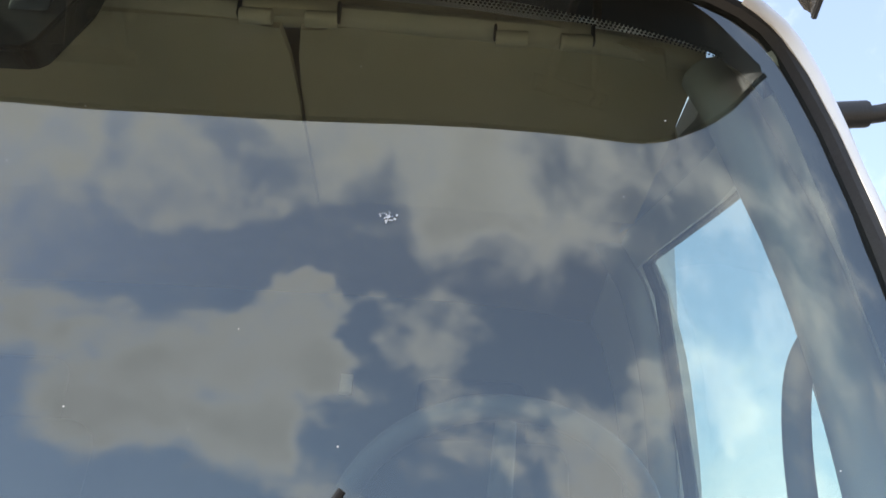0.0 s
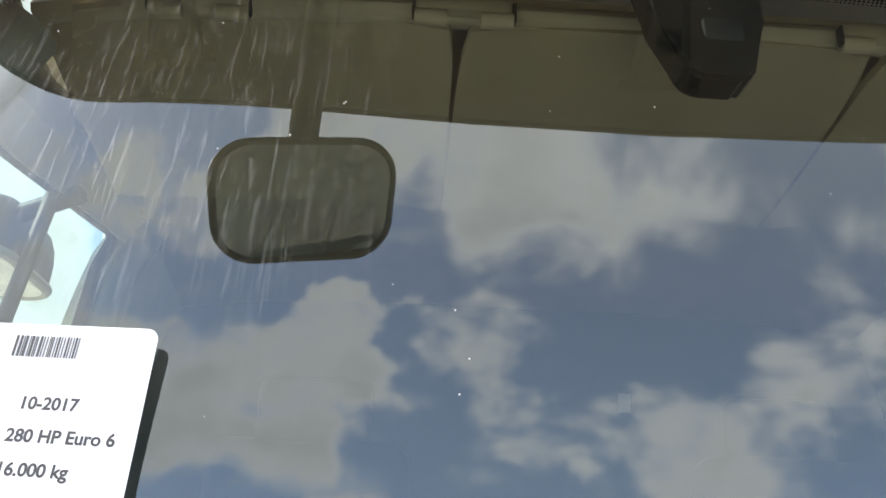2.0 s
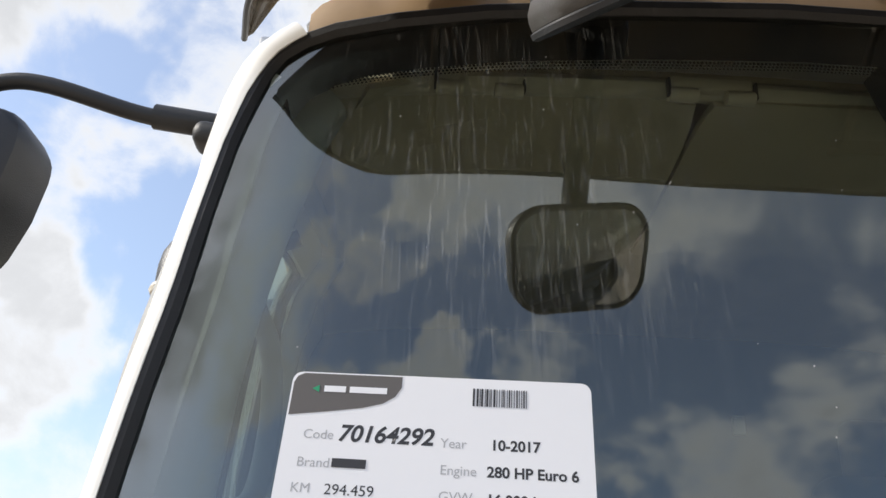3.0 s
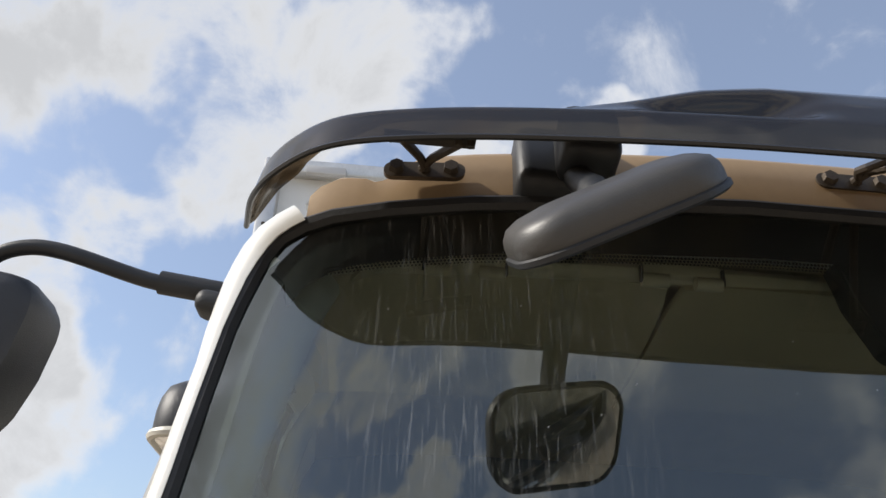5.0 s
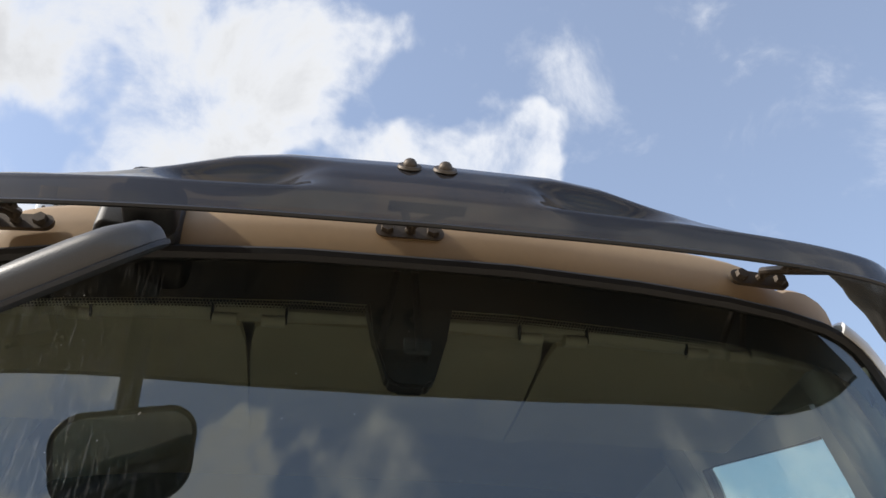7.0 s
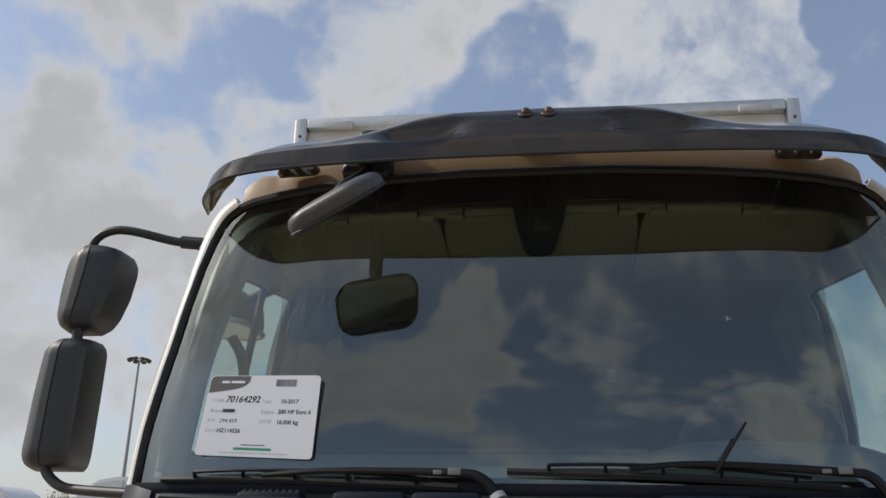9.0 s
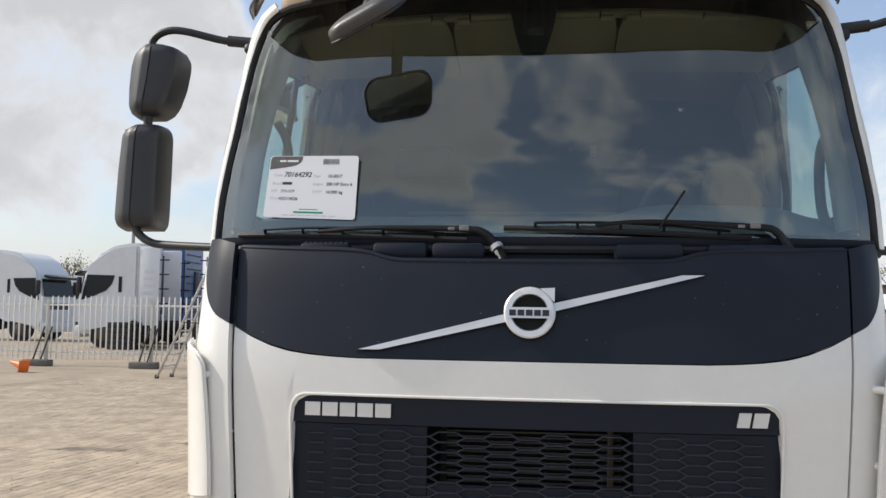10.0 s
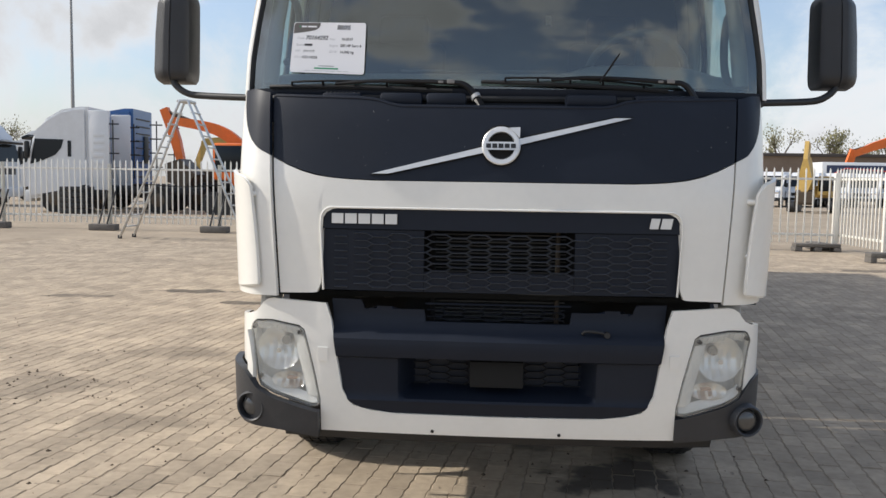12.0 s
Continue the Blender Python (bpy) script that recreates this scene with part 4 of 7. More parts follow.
def wiper(xp, xe, zb, zt, xl, tape):
    """Arm from its pivot up over a bend and along the blade, which lies on the foot of the glass."""
    y = lambda x, z, o=0.0: glass_y(x, z) - 0.03 - o
    w = part("wiper", bmesh.new(), WIPER, truck, "black wiper lying at the foot of the glass")
    arm = smooth_path([(xp + 0.075, front_y(xp, 1.75) + 0.045, 1.745), (xp + 0.050, y(xp, 1.79, 0.012), 1.790), (xp + 0.01, y(xp, zt, 0.015), zt - 0.010), (xp - 0.06, y(xp - 0.06, zt, 0.012), zt + 0.002), (xp - 0.35, y(xp - 0.35, zb, 0.010), zb + 0.018), (xp - 0.52, y(xp - 0.52, zb, 0.004), zb + 0.008)], 7)
    k = len(arm)
    bm = bmesh.new()
    tube(bm, arm, [0.019 - 0.011 * min(1, (i / k) * 1.25) for i in range(k)], 8, flat=0.8)
    a = part("arm", bm, WIPER, w)
    bm = bmesh.new()
    pts = [(x, y(x, z, -0.010), z) for x, z in zip(lin(xl, xe, 24), [zb + (zt - 0.030 - zb) * t + 0.012 * math.sin(math.pi * t) * 0.3 for t in lin(0, 1, 24)])]
    tube(bm, pts, 0.007, 6, flat=1.3)
    part("blade", bm, RUBBER, w)
    bm = bmesh.new()
    q = [(p[0], p[1] - 0.012, p[2] + 0.012 + 0.012 * math.sin(math.pi * i / 23)) for i, p in enumerate(pts)]
    tube(bm, q[3:-2], 0.0045, 6)
    for i in (3, 7, 11, 15, 20):
        rod(bm, pts[i], q[i], 0.005, n=6)
    part("frame", bm, WIPER, w)
    bm = bmesh.new()
    box(bm, (xp - 0.05, y(xp - 0.05, zt, 0.026), zt + 0.004), (0.03, 0.006, 0.016), bevel=0.002)
    box(bm, (xp - 0.09, y(xp - 0.09, zt, 0.024), zt + 0.002), (0.02, 0.006, 0.010), bevel=0.002)
    part("worn_patch", bm, material("bare_metal_patch", (0.22, 0.21, 0.20), 0.5), a)
    if tape:
        bm = bmesh.new()
        p, qn = Vector(arm[6]), Vector(arm[8])
        rod(bm, p, p + (qn - p) * 0.9, 0.021, n=12)
        part("tape", bm, TAPE, a, "grey tape wrap")


wiper(-0.155, -0.20, 1.832, 1.845, -0.960, True)
wiper(0.715, 0.66, 1.853, 1.855, -0.085, False)
bm = bmesh.new()
rod(bm, (0.385, 0.02, 1.85), (0.458, 0.005, 1.963), 0.004, 0.0035)
part("rod", bm, WIPER, truck, "thin black rod leaning on the glass")

# ---- cab shell ----
def side_x(z):
    return interp(z, [(0.95, 1.085), (1.79, 1.090)]) if z < 1.79 else interp(z, [(1.79, 1.090), (1.95, 1.074), (2.14, 1.060), (2.31, 1.036), (2.46, 1.006), (2.56, 0.984), (2.64, 0.945), (2.72, 0.90)])


def side_p(sg, y, z):
    """Point on the cab side, which widens towards the rear above the sill."""
    f = min(1, max(0, (y - 0.32) / 0.28)) * min(1, max(0, (z - 1.8) / 0.6))
    return Vector((sg * (side_x(z) + 0.055 * f), y, z))


def pillar_y(z):
    h = interp(z, HALF) + 0.004
    return glass_y(h, z) + 0.004


def win_front(z):
    return interp(z, [(1.80, 0.36), (1.93, 0.40), (2.545, 0.585)])


WIN = (1.93, 2.545, 1.185)   # sill height, head height at the front, rear edge


def head(y):
    return interp(y, [(0.5, 2.535), (1.185, 2.617)])

for sg in (-1, 1):
    bm = bmesh.new()

    def wall(za, zb, ya, yb, nz, ny):
        rows = []
        for v in lin(0, 1, nz):
            r = []
            for t in lin(0, 1, ny):
                z = za(0.5) + (zb(0.5) - za(0.5)) * v
                y = ya(z) + (yb(z) - ya(z)) * t
                r.append(side_p(sg, y, za(y) + (zb(y) - za(y)) * v))
            rows.append(r)
        sheet(bm, rows, 0.045 * sg)
    k = lambda h: (lambda y: h)
    wall(k(0.95), k(1.80), lambda z: 0.30, lambda z: 1.75, 8, 8)
    wall(k(1.80), k(WIN[0]), lambda z: max(0.27, pillar_y(z)), lambda z: 1.75, 4, 8)
    wall(k(WIN[0]), k(WIN[1]), lambda z: pillar_y(z), win_front, 14, 5)
    wall(k(WIN[0]), k(2.68), lambda z: WIN[2], lambda z: 1.75, 14, 4)
    wall(head, k(2.70), lambda z: win_front(2.545) - 0.02, lambda z: 1.75, 6, 10)
    wall(k(WIN[1]), k(2.60), lambda z: pillar_y(min(z, 2.56)), lambda z: win_front(2.545), 5, 4)
    side = part("cab_side", bm, WHITE, truck, "white cab side with door window")
    # window with dark frame and dividing post
    bm = bmesh.new()
    rows = []
    for v in lin(0, 1, 8):
        r = []
        for t in lin(0, 1, 8):
            y = win_front(WIN[0] + 0.615 * v) + (WIN[2] - win_front(WIN[0] + 0.615 * v)) * t
            p = side_p(sg, y, WIN[0] + (head(y) - WIN[0]) * v)
            r.append(p - Vector((sg * 0.02, 0, 0)))
        rows.append(r)
    sheet(bm, rows, 0.005 * sg, mats=1)
    w = part("side_window", bm, [CLEAR, SIDEGLASS], side)
    w.visible_shadow = False
    bm = bmesh.new()
    loop = [(win_front(z), z) for z in lin(WIN[0] + 0.03, WIN[1] - 0.02, 8)] + [(y, head(y) - 0.003) for y in lin(0.60, 1.15, 7)] + [(1.18, 2.60), (WIN[2], 2.53), (WIN[2], 2.10), (1.175, 1.95), (1.12, WIN[0]), (0.8, WIN[0]), (0.5, WIN[0])]
    tube(bm, [side_p(sg, y, z) - Vector((sg * 0.022, 0, 0)) for y, z in loop], 0.016, 6, closed=True)
    part("window_frame", bm, RUBBER, side)
    # inner lining and grab handle on the pillar
    bm = bmesh.new()
    pts = [(sg * (side_x(z) - 0.075), pillar_y(z) + 0.075, z) for z in lin(1.86, 2.60, 12)]
    tube(bm, pts, 0.046, 12, flat=0.8)
    tube(bm, [side_p(sg, y, head(y) + 0.085) - Vector((sg * 0.035, 0, 0)) for y in lin(0.36, 1.25, 8)], 0.036, 10)
    tube(bm, [side_p(sg, 1.24, z) - Vector((sg * 0.05, 0, 0)) for z in lin(1.5, 2.70, 10)], 0.045, 10)
    part("pillar_lining", bm, LINING, side, "grey inner pillar lining")
    if sg > 0:
        bm = bmesh.new()
        tube(bm, smooth_path([(1.0, 0.34, 1.88), (0.965, 0.36, 1.92), (0.955, 0.37, 2.04), (0.965, 0.37, 2.16), (1.0, 0.36, 2.23)], 6), 0.017, 10)
        part("grab_handle", bm, CABIN, side)
    else:
        bm = bmesh.new()
        tube(bm, smooth_path([(-0.985, 0.48, 1.98), (-0.95, 0.55, 2.02), (-0.94, 0.57, 2.14), (-0.95, 0.56, 2.24), (-0.975, 0.52, 2.30)], 6), 0.017, 10)
        part("grab_handle", bm, CABIN, side)
        bm = bmesh.new()
        rod(bm, (-1.06, 0.78, 1.93), (-1.01, 0.87, 2.56), 0.014)
        part("window_post", bm, RUBBER, side)


def top_z(x):
    return interp(abs(x), TOP)


def roof_point(x, v):
    z0 = top_z(x) + 0.008
    y0 = glass_y(x, z0) + 0.012
    k = interp(abs(x), [(0, 1.0), (0.70, 0.99), (0.745, 0.95), (0.765, 0.80), (0.785, 0.69), (0.81, 0.67), (0.82, 0.75), (0.87, 0.84), (0.90, 0.80), (0.93, 0.62)])
    dy, dz = [(0.0, 0.0), (0.004, 0.03), (0.009, 0.07), (0.018, 0.11), (0.048, 0.135), (0.11, 0.150), (0.22, 0.172), (0.45, 0.19), (0.9, 0.20), (1.42, 0.195)][v]
    return Vector((x, y0 + dy, z0 + dz * k))


# header strip in tan, set off from the white roof
HEADER_TAN = material("tan_header", (0.40, 0.272, 0.148), 0.45, vary=0.06, scale=5, dirt=(0.2, 0.12, 0.06), dirt_amt=0.25)
bm = bmesh.new()
sheet(bm, [[roof_point(u * 0.925, v) for u in lin(-1, 1, 121)] for v in range(4, 10)], 0.006)
roof = part("roof", bm, WHITE, truck, "white roof above a tan header")
bm = bmesh.new()
sheet(bm, [[roof_point(u * 0.915, v) for u in lin(-1, 1, 121)] for v in range(0, 5)], 0.006)
part("roof_header", bm, HEADER_TAN, truck, "tan header under the sun visor")
for sg in (-1, 1):
    # white pillar cover, rolling back from the glass trim and over the upper corner
    path = [(interp(z, HALF), z) for z in lin(1.80, 2.50, 14)] + [(0.976, 2.54), (0.965, 2.575), (0.955, 2.60), (0.942, 2.622), (0.925, 2.637), (0.905, 2.650)]
    rows = []
    for i, (x, z) in enumerate(path):
        (xa, za), (xb, zb) = path[max(i - 1, 0)], path[min(i + 1, len(path) - 1)]
        n = Vector((zb - za, 0, -(xb - xa))).normalized()
        w = interp(z, [(1.8, 0.016), (2.40, 0.020), (2.56, 0.042), (2.65, 0.062)])
        r = []
        for t in lin(0, 1.5, 9):
            p = Vector((x, glass_y(x, z) - 0.004, z)) + n * (0.010 + w * math.sin(t)) + Vector((0, w * 1.5 * (1 - math.cos(t)), 0))
            r.append((sg * p.x, p.y, p.z))
        rows.append(r)
    bm = bmesh.new()
    sheet(bm, rows, 0.008 * -sg)
    part("pillar_cover", bm, WHITE, truck, "white windscreen pillar")
bm = bmesh.new()
box(bm, (0, 1.735, 1.83), (2.38, 0.03, 1.78))
part("rear_wall", bm, CABIN, truck, "grey cabin rear wall")
bm = bmesh.new()
box(bm, (0, 1.0, 1.15), (2.08, 1.5, 0.04))
part("cab_floor", bm, CABIN, truck)
# position lamp on the roof corner
for sg in (-1, 1):
    bm = bmesh.new()
    box(bm, (sg * 0.81, 0.42, 2.775), (0.12, 0.03, 0.028), bevel=0.008)
    lamp = part("roof_lamp", bm, material("clear_lamp", (0.7, 0.71, 0.72), 0.15), truck, "small clear position lamp")
    for d in (-0.062, 0.062):
        bm = bmesh.new()
        box(bm, (sg * 0.81 + d, 0.42, 2.773), (0.012, 0.034, 0.034), bevel=0.003)
        part("lamp_end", bm, BLACK, lamp)

# ---- cabin inside ----
bm = bmesh.new()
rows = [[(x * (0.93 + 0.24 * min(1, v * 2.2)), 0.36 + 1.36 * v, 2.672 + 0.04 * math.sin(math.pi * v) - 0.06 * (abs(x) / 0.88) ** 4) for x in lin(-0.88, 0.88, 20)] for v in lin(0, 1, 8)]
sheet(bm, rows, 0.01)
part("headliner", bm, LINER, truck, "beige headliner")
# rail along the top of the screen and the fold-down sun flaps
bm = bmesh.new()
tube(bm, [(x, glass_y(x, 2.63, 0.14) - 0.05 * abs(x), 2.640 - 0.015 * abs(x)) for x in lin(-0.88, 0.88, 30)], 0.021, 10, flat=0.8)
part("flap_rail", bm, LINERD, truck, "beige rail above the sun flaps")
for x0, x1 in ((-0.88, -0.298), (-0.292, 0.292), (0.298, 0.88)):
    bm = bmesh.new()
    rows = []
    for v in lin(0, 1, 10):
        r = []
        for t in lin(0, 1, 24):
            gap = 0.012 * math.exp(-v / 0.10)
            x = x0 + (gap if x0 > -0.8 else 0) + (x1 - x0 - (gap if x0 > -0.8 else 0) - (gap if x1 < 0.8 else 0)) * t
            top = 2.618 - 0.010 * math.exp(-((abs(x) - 0.295) / 0.055) ** 4)
            r.append((x, 0.352 + 0.05 * x * x + 0.44 * v, top - 0.03 * math.sin(v * math.pi / 2) - 0.04 * v))
        rows.append(r)
    sheet(bm, rows, -0.014)
    part("sun_flap", bm, LINER, truck, "beige cloth sun flap folded up")
for x in (-0.292, 0.296, 0.648, -0.648):
    bm = bmesh.new()
    y = 0.338 + 0.06 * x * x
    box(bm, (x, y, 2.634), (0.135, 0.026, 0.022), bevel=0.006)
    h = part("flap_hinge", bm, LINERD, truck, "beige flap hinge")
    for d in (-0.045, 0.045):
        bm = bmesh.new()
        rod(bm, (x + d - 0.022, y - 0.008, 2.612), (x + d + 0.022, y - 0.008, 2.612), 0.0115, n=12)
        part("barrel", bm, LINERD, h)
    for d in (-0.068, 0.068):
        bm = bmesh.new()
        box(bm, (x + d, y - 0.012, 2.622), (0.005, 0.014, 0.03), bevel=0.002)
        part("clip", bm, BLACK, h)
# dashboard with instrument hood
bm = bmesh.new()
rows = []
for v in lin(0, 1, 14):
    r = []
    for x in lin(-1.0, 1.0, 60):
        hood = math.exp(-((x - 0.62) / 0.30) ** 6) * 0.045
        z = interp(v, [(0, 1.80), (0.2, 1.84), (0.55, 1.915), (0.72, 1.935), (0.8, 1.93), (1.0, 1.45)]) + hood * interp(v, [(0, 0), (0.5, 0.8), (0.75, 1), (1, 0)])
        y = interp(v, [(0, 0.09), (0.55, 0.34), (0.72, 0.44), (0.8, 0.47), (1.0, 0.52)]) + 0.085 * x * x
        r.append((x, y, z))
    rows.append(r)
sheet(bm, rows, 0.03)
part("dashboard", bm, DASH, truck, "grey dashboard with instrument hood")
bm = bmesh.new()
tube(bm, [(x, 0.42 + 0.06 * x * x, 1.942) for x in lin(-0.45, 0.28, 14)], 0.006, 6)
part("dash_edge", bm, CABIN, truck)
# steering wheel
C, sq = Vector((0.62, 0.62, 1.945)), Euler((radians(-52), 0, 0)).to_matrix()
st = part("steering_wheel", bmesh.new(), CABIN, truck, "grey steering wheel")
bm = bmesh.new()
tube(bm, [C + sq @ Vector((0.225 * math.cos(a), 0.225 * math.sin(a), 0)) for a in (2 * math.pi * i / 48 for i in range(48))], 0.018, 10, closed=True)
WHEELG = material("grey_wheel_grip", (0.14, 0.145, 0.15), 0.55)
part("rim", bm, WHEELG, st)
bm = bmesh.new()
for a in (0, math.pi, -math.pi / 2):
    rod(bm, C, C + sq @ Vector((0.22 * math.cos(a), 0.22 * math.sin(a), 0)), 0.02, 0.014)
part("spoke", bm, CABIN, st)
bm = bmesh.new()
rod(bm, C + sq @ Vector((0, 0, -0.03)), C + sq @ Vector((0, 0, 0.02)), 0.075, 0.065, n=24)
part("hub", bm, CABIN, st)
for x in (-0.55, 0.62):
    se = part("seat", bmesh.new(), SEAT, truck, "dark cloth cab seat")
    bm = bmesh.new()
    box(bm, (x, 1.15, 1.55), (0.50, 0.50, 0.16), bevel=0.05, seg=3)
    part("cushion", bm, SEAT, se)
    bm = bmesh.new()
    box(bm, (x, 1.45, 1.90), (0.48, 0.14, 0.66), Euler((radians(-10), 0, 0)).to_matrix(), bevel=0.05, seg=3)
    part("backrest", bm, SEAT, se)
    bm = bmesh.new()
    box(bm, (x, 1.52, 2.30), (0.28, 0.09, 0.17), bevel=0.035, seg=3)
    part("headrest", bm, SEAT, se)
bm = bmesh.new()
box(bm, (0.28, 1.715, 2.40), (0.035, 0.02, 0.055), bevel=0.003)
part("belt_anchor", bm, material("light_tag", (0.6, 0.6, 0.6), 0.5), truck)

# ---- outer sun visor ----
RIM = smooth_path([(0.0, -0.0231, 0), (0.298, -0.0118, 0), (0.546, 0.0141, 0), (0.745, 0.0438, 0), (0.864, 0.073, 0), (0.934, 0.1274, 0), (0.9785, 0.1957, 0), (0.998, 0.285, 0)], 12)


def rim_point(q):
    """Lower edge of the visor, q from -1 to 1 along it, and the way inwards."""
    k = min(abs(q), 1) * (len(RIM) - 1)
    i = min(int(k), len(RIM) - 2)
    p, d = RIM[i].lerp(RIM[i + 1], k - i), RIM[min(i + 2, len(RIM) - 1)] - RIM[max(i - 1, 0)]
    n = Vector((-d.y, d.x, 0)).normalized()
    sg = 1 if q >= 0 else -1
    z = 2.6426 + 0.0344 * p.x ** 2 - 0.0508 * p.x ** 6
    return Vector((sg * p.x, p.y, z)), Vector((sg * n.x, n.y, 0))


def visor(q, v):
    """A lip all round, then a shelf that rises to a hump in the middle, with a scoop on each side of it."""
    p, n = rim_point(q)
    a = abs(p.x)
    end = interp(abs(q), [(0.70, 1.0), (0.82, 0.92), (0.90, 0.74), (0.96, 0.45), (1.0, 0.08)])
    deep = interp(abs(q), [(0.40, 1.0), (0.50, 1.06), (0.60, 1.06), (0.70, 0.96), (0.82, 0.70), (0.92, 0.42), (1.0, 0.05)])
    w = interp(a, [(0.0, 0.0), (0.24, 0.02), (0.34, 0.20), (0.44, 0.58), (0.54, 0.88), (0.64, 1.0)])
    dc = interp(v, [(0, 0), (0.14, 0.010), (0.28, 0.020), (0.32, 0.026), (0.45, 0.046), (0.60, 0.071), (0.75, 0.105), (0.87, 0.15), (1, 0.22)])
    zc = interp(v, [(0, 0), (0.14, 0.033), (0.28, 0.064), (0.32, 0.076), (0.45, 0.115), (0.60, 0.152), (0.75, 0.184), (0.87, 0.206), (1, 0.222)])
    rise = interp(a, [(0.5, 0.175), (0.62, 0.170), (0.72, 0.176), (0.82, 0.184), (0.90, 0.184), (1.0, 0.17)])
    n = (n + Vector((0, interp(abs(q), [(0.4, 0.0), (0.6, 0.8)]), 0))).normalized()
    ds = interp(v, [(0, 0), (0.14, 0.010), (0.28, 0.020), (0.32, 0.032), (0.45, 0.062), (0.60, 0.10), (1, 0.195)])
    zs = interp(v, [(0, 0), (0.14, 0.034), (0.28, 0.062), (0.32, 0.067), (0.45, 0.070 + 0.12 * (rise - 0.064)), (0.60, 0.076 + 0.36 * (rise - 0.064)), (1, rise)])
    dent = math.exp(-((a - 0.315) / 0.105) ** 4) * math.exp(-((v - 0.46) / 0.13) ** 4)
    d, z = dc * (1 - w) + ds * w + 0.030 * dent, zc * (1 - w) + zs * w - 0.026 * dent
    return p + n * d * deep + Vector((0, 0, z * end))


bm = bmesh.new()
sheet(bm, [[visor(u, v) for u in lin(-1, 1, 161)] for v in lin(0, 1, 34)], 0.005, mats=1)
vis = part("sun_visor", bm, [VISOR, VISORIN], truck, "smoked acrylic outer sun visor", angle=50)
bm = bmesh.new()
tube(bm, [visor(u, 0.0) + Vector((0, 0.003, -0.001)) for u in lin(-1, 1, 110)], 0.0045, 6)
part("lower_edge", bm, material("visor_edge", (0.02, 0.018, 0.016), 0.3), vis)
for x in (-0.031, 0.035):
    p = visor(x * 0.48, 0.60)
    n = Vector((0, -0.75, 0.66))
    bm = bmesh.new()
    rod(bm, p, p + n * 0.004, 0.022, 0.020, n=20)
    bmesh.ops.create_uvsphere(bm, u_segments=16, v_segments=8, radius=0.0125, matrix=Matrix.Translation(p + n * 0.004))
    part("bolt", bm, STEELD, vis, "dark bolt with washer")
for xb, zb, yb in ((-0.727, 2.759, 0.300), (0.0, 2.794, 0.281), (0.735, 2.761, 0.300)):
    bm = bmesh.new()
    q = Euler((radians(-12), 0, radians(-6 if xb < 0 else (6 if xb > 0 else 0)))).to_matrix()
    prism(bm, rounded(0.135, 0.034, 0.0165), lambda u, v: Vector((xb, yb, zb)) + q @ Vector((u, 0, v)), -0.012)
    br = part("bracket", bm, STEELD, vis, "dark visor bracket")
    for d in (-0.045, 0.045):
        bm = bmesh.new()
        p = Vector((xb, yb, zb)) + q @ Vector((d, -0.012, 0))
        rod(bm, p, p + q @ Vector((0, -0.010, 0)), 0.014, 0.012, n=6)
        part("bolt", bm, STEELD, br)
    tgt = Vector((xb, 0.098 if xb else 0.03, 2.690 if xb else 2.705))
    for d in (-0.045, 0.05):
        bm = bmesh.new()
        tube(bm, [Vector((xb - d * 0.1, yb - 0.012, zb)), Vector((xb + d * 0.2, yb - 0.04, zb + 0.004)), tgt + Vector((d * 0.9, 0, -0.004))], 0.0075, 8)
        part("strut", bm, STEELD, br)
    bm = bmesh.new()
    box(bm, tgt + Vector((0, 0.0, -0.003)), (0.13, 0.028, 0.004), bevel=0.001)
    for d in (-0.055, 0.04, 0.057):
        rod(bm, tgt + Vector((d, -0.004, -0.004)), tgt + Vector((d, -0.004, -0.014)), 0.0055, n=6)
    part("pad", bm, STEELD, br)

# ---- front mirror ----
A = Vector((0.88, -0.25, 0.37)).normalized()
NG = Vector((0.574, 0.413, -0.683))
NG = (NG - A * NG.dot(A)).normalized()
Bx = NG.cross(A).normalized()
FC = Vector((-0.510, -0.072, 2.482))
fm = part("front_mirror", bmesh.new(), GREYPL, truck, "grey front mirror on a black arm")
bm = bmesh.new()
arm_side = 1 if Bx.y > 0 else -1
prof = [(u * (1.02 + 0.5 * w * arm_side), w + 0.027 * arm_side) for u, w in rounded(0.255, 0.173, 0.056, 8)]
R = []
for k, (sc, h) in enumerate(((0.97, -0.004), (1.0, 0.0), (1.0, 0.010), (0.985, 0.019), (0.93, 0.030), (0.82, 0.037), (0.62, 0.042), (0.34, 0.044))):
    R.append([bm.verts.new(FC + A * u * sc + Bx * w * sc - NG * h) for u, w in prof])
for a, b in zip(R, R[1:]):
    for i in range(len(prof)):
        bm.faces.new((a[i], a[(i + 1) % len(prof)], b[(i + 1) % len(prof)], b[i]))
bm.faces.new(R[-1]); bm.faces.new(R[0])
part("housing", bm, GREYPL, fm)
bm = bmesh.new()
prism(bm, [(u * 0.955, w * 0.94) for u, w in prof], lambda u, w: FC + A * u + Bx * w + NG * 0.006, 0.003, NG)
part("mirror_glass", bm, MIRROR, fm)
bm = bmesh.new()
tube(bm, [FC + A * u * 0.985 + Bx * w * 0.985 + NG * 0.006 for u, w in prof], 0.006, 6, closed=True)
part("rim", bm, BLACK, fm)
bm = bmesh.new()
box(bm, (-0.505, 0.285, 2.775), (0.15, 0.085, 0.15), Euler((radians(-20), 0, 0)).to_matrix(), bevel=0.022, seg=3)
box(bm, (-0.475, 0.205, 2.775), (0.095, 0.09, 0.11), Euler((radians(-14), 0, 0)).to_matrix(), bevel=0.022, seg=3)
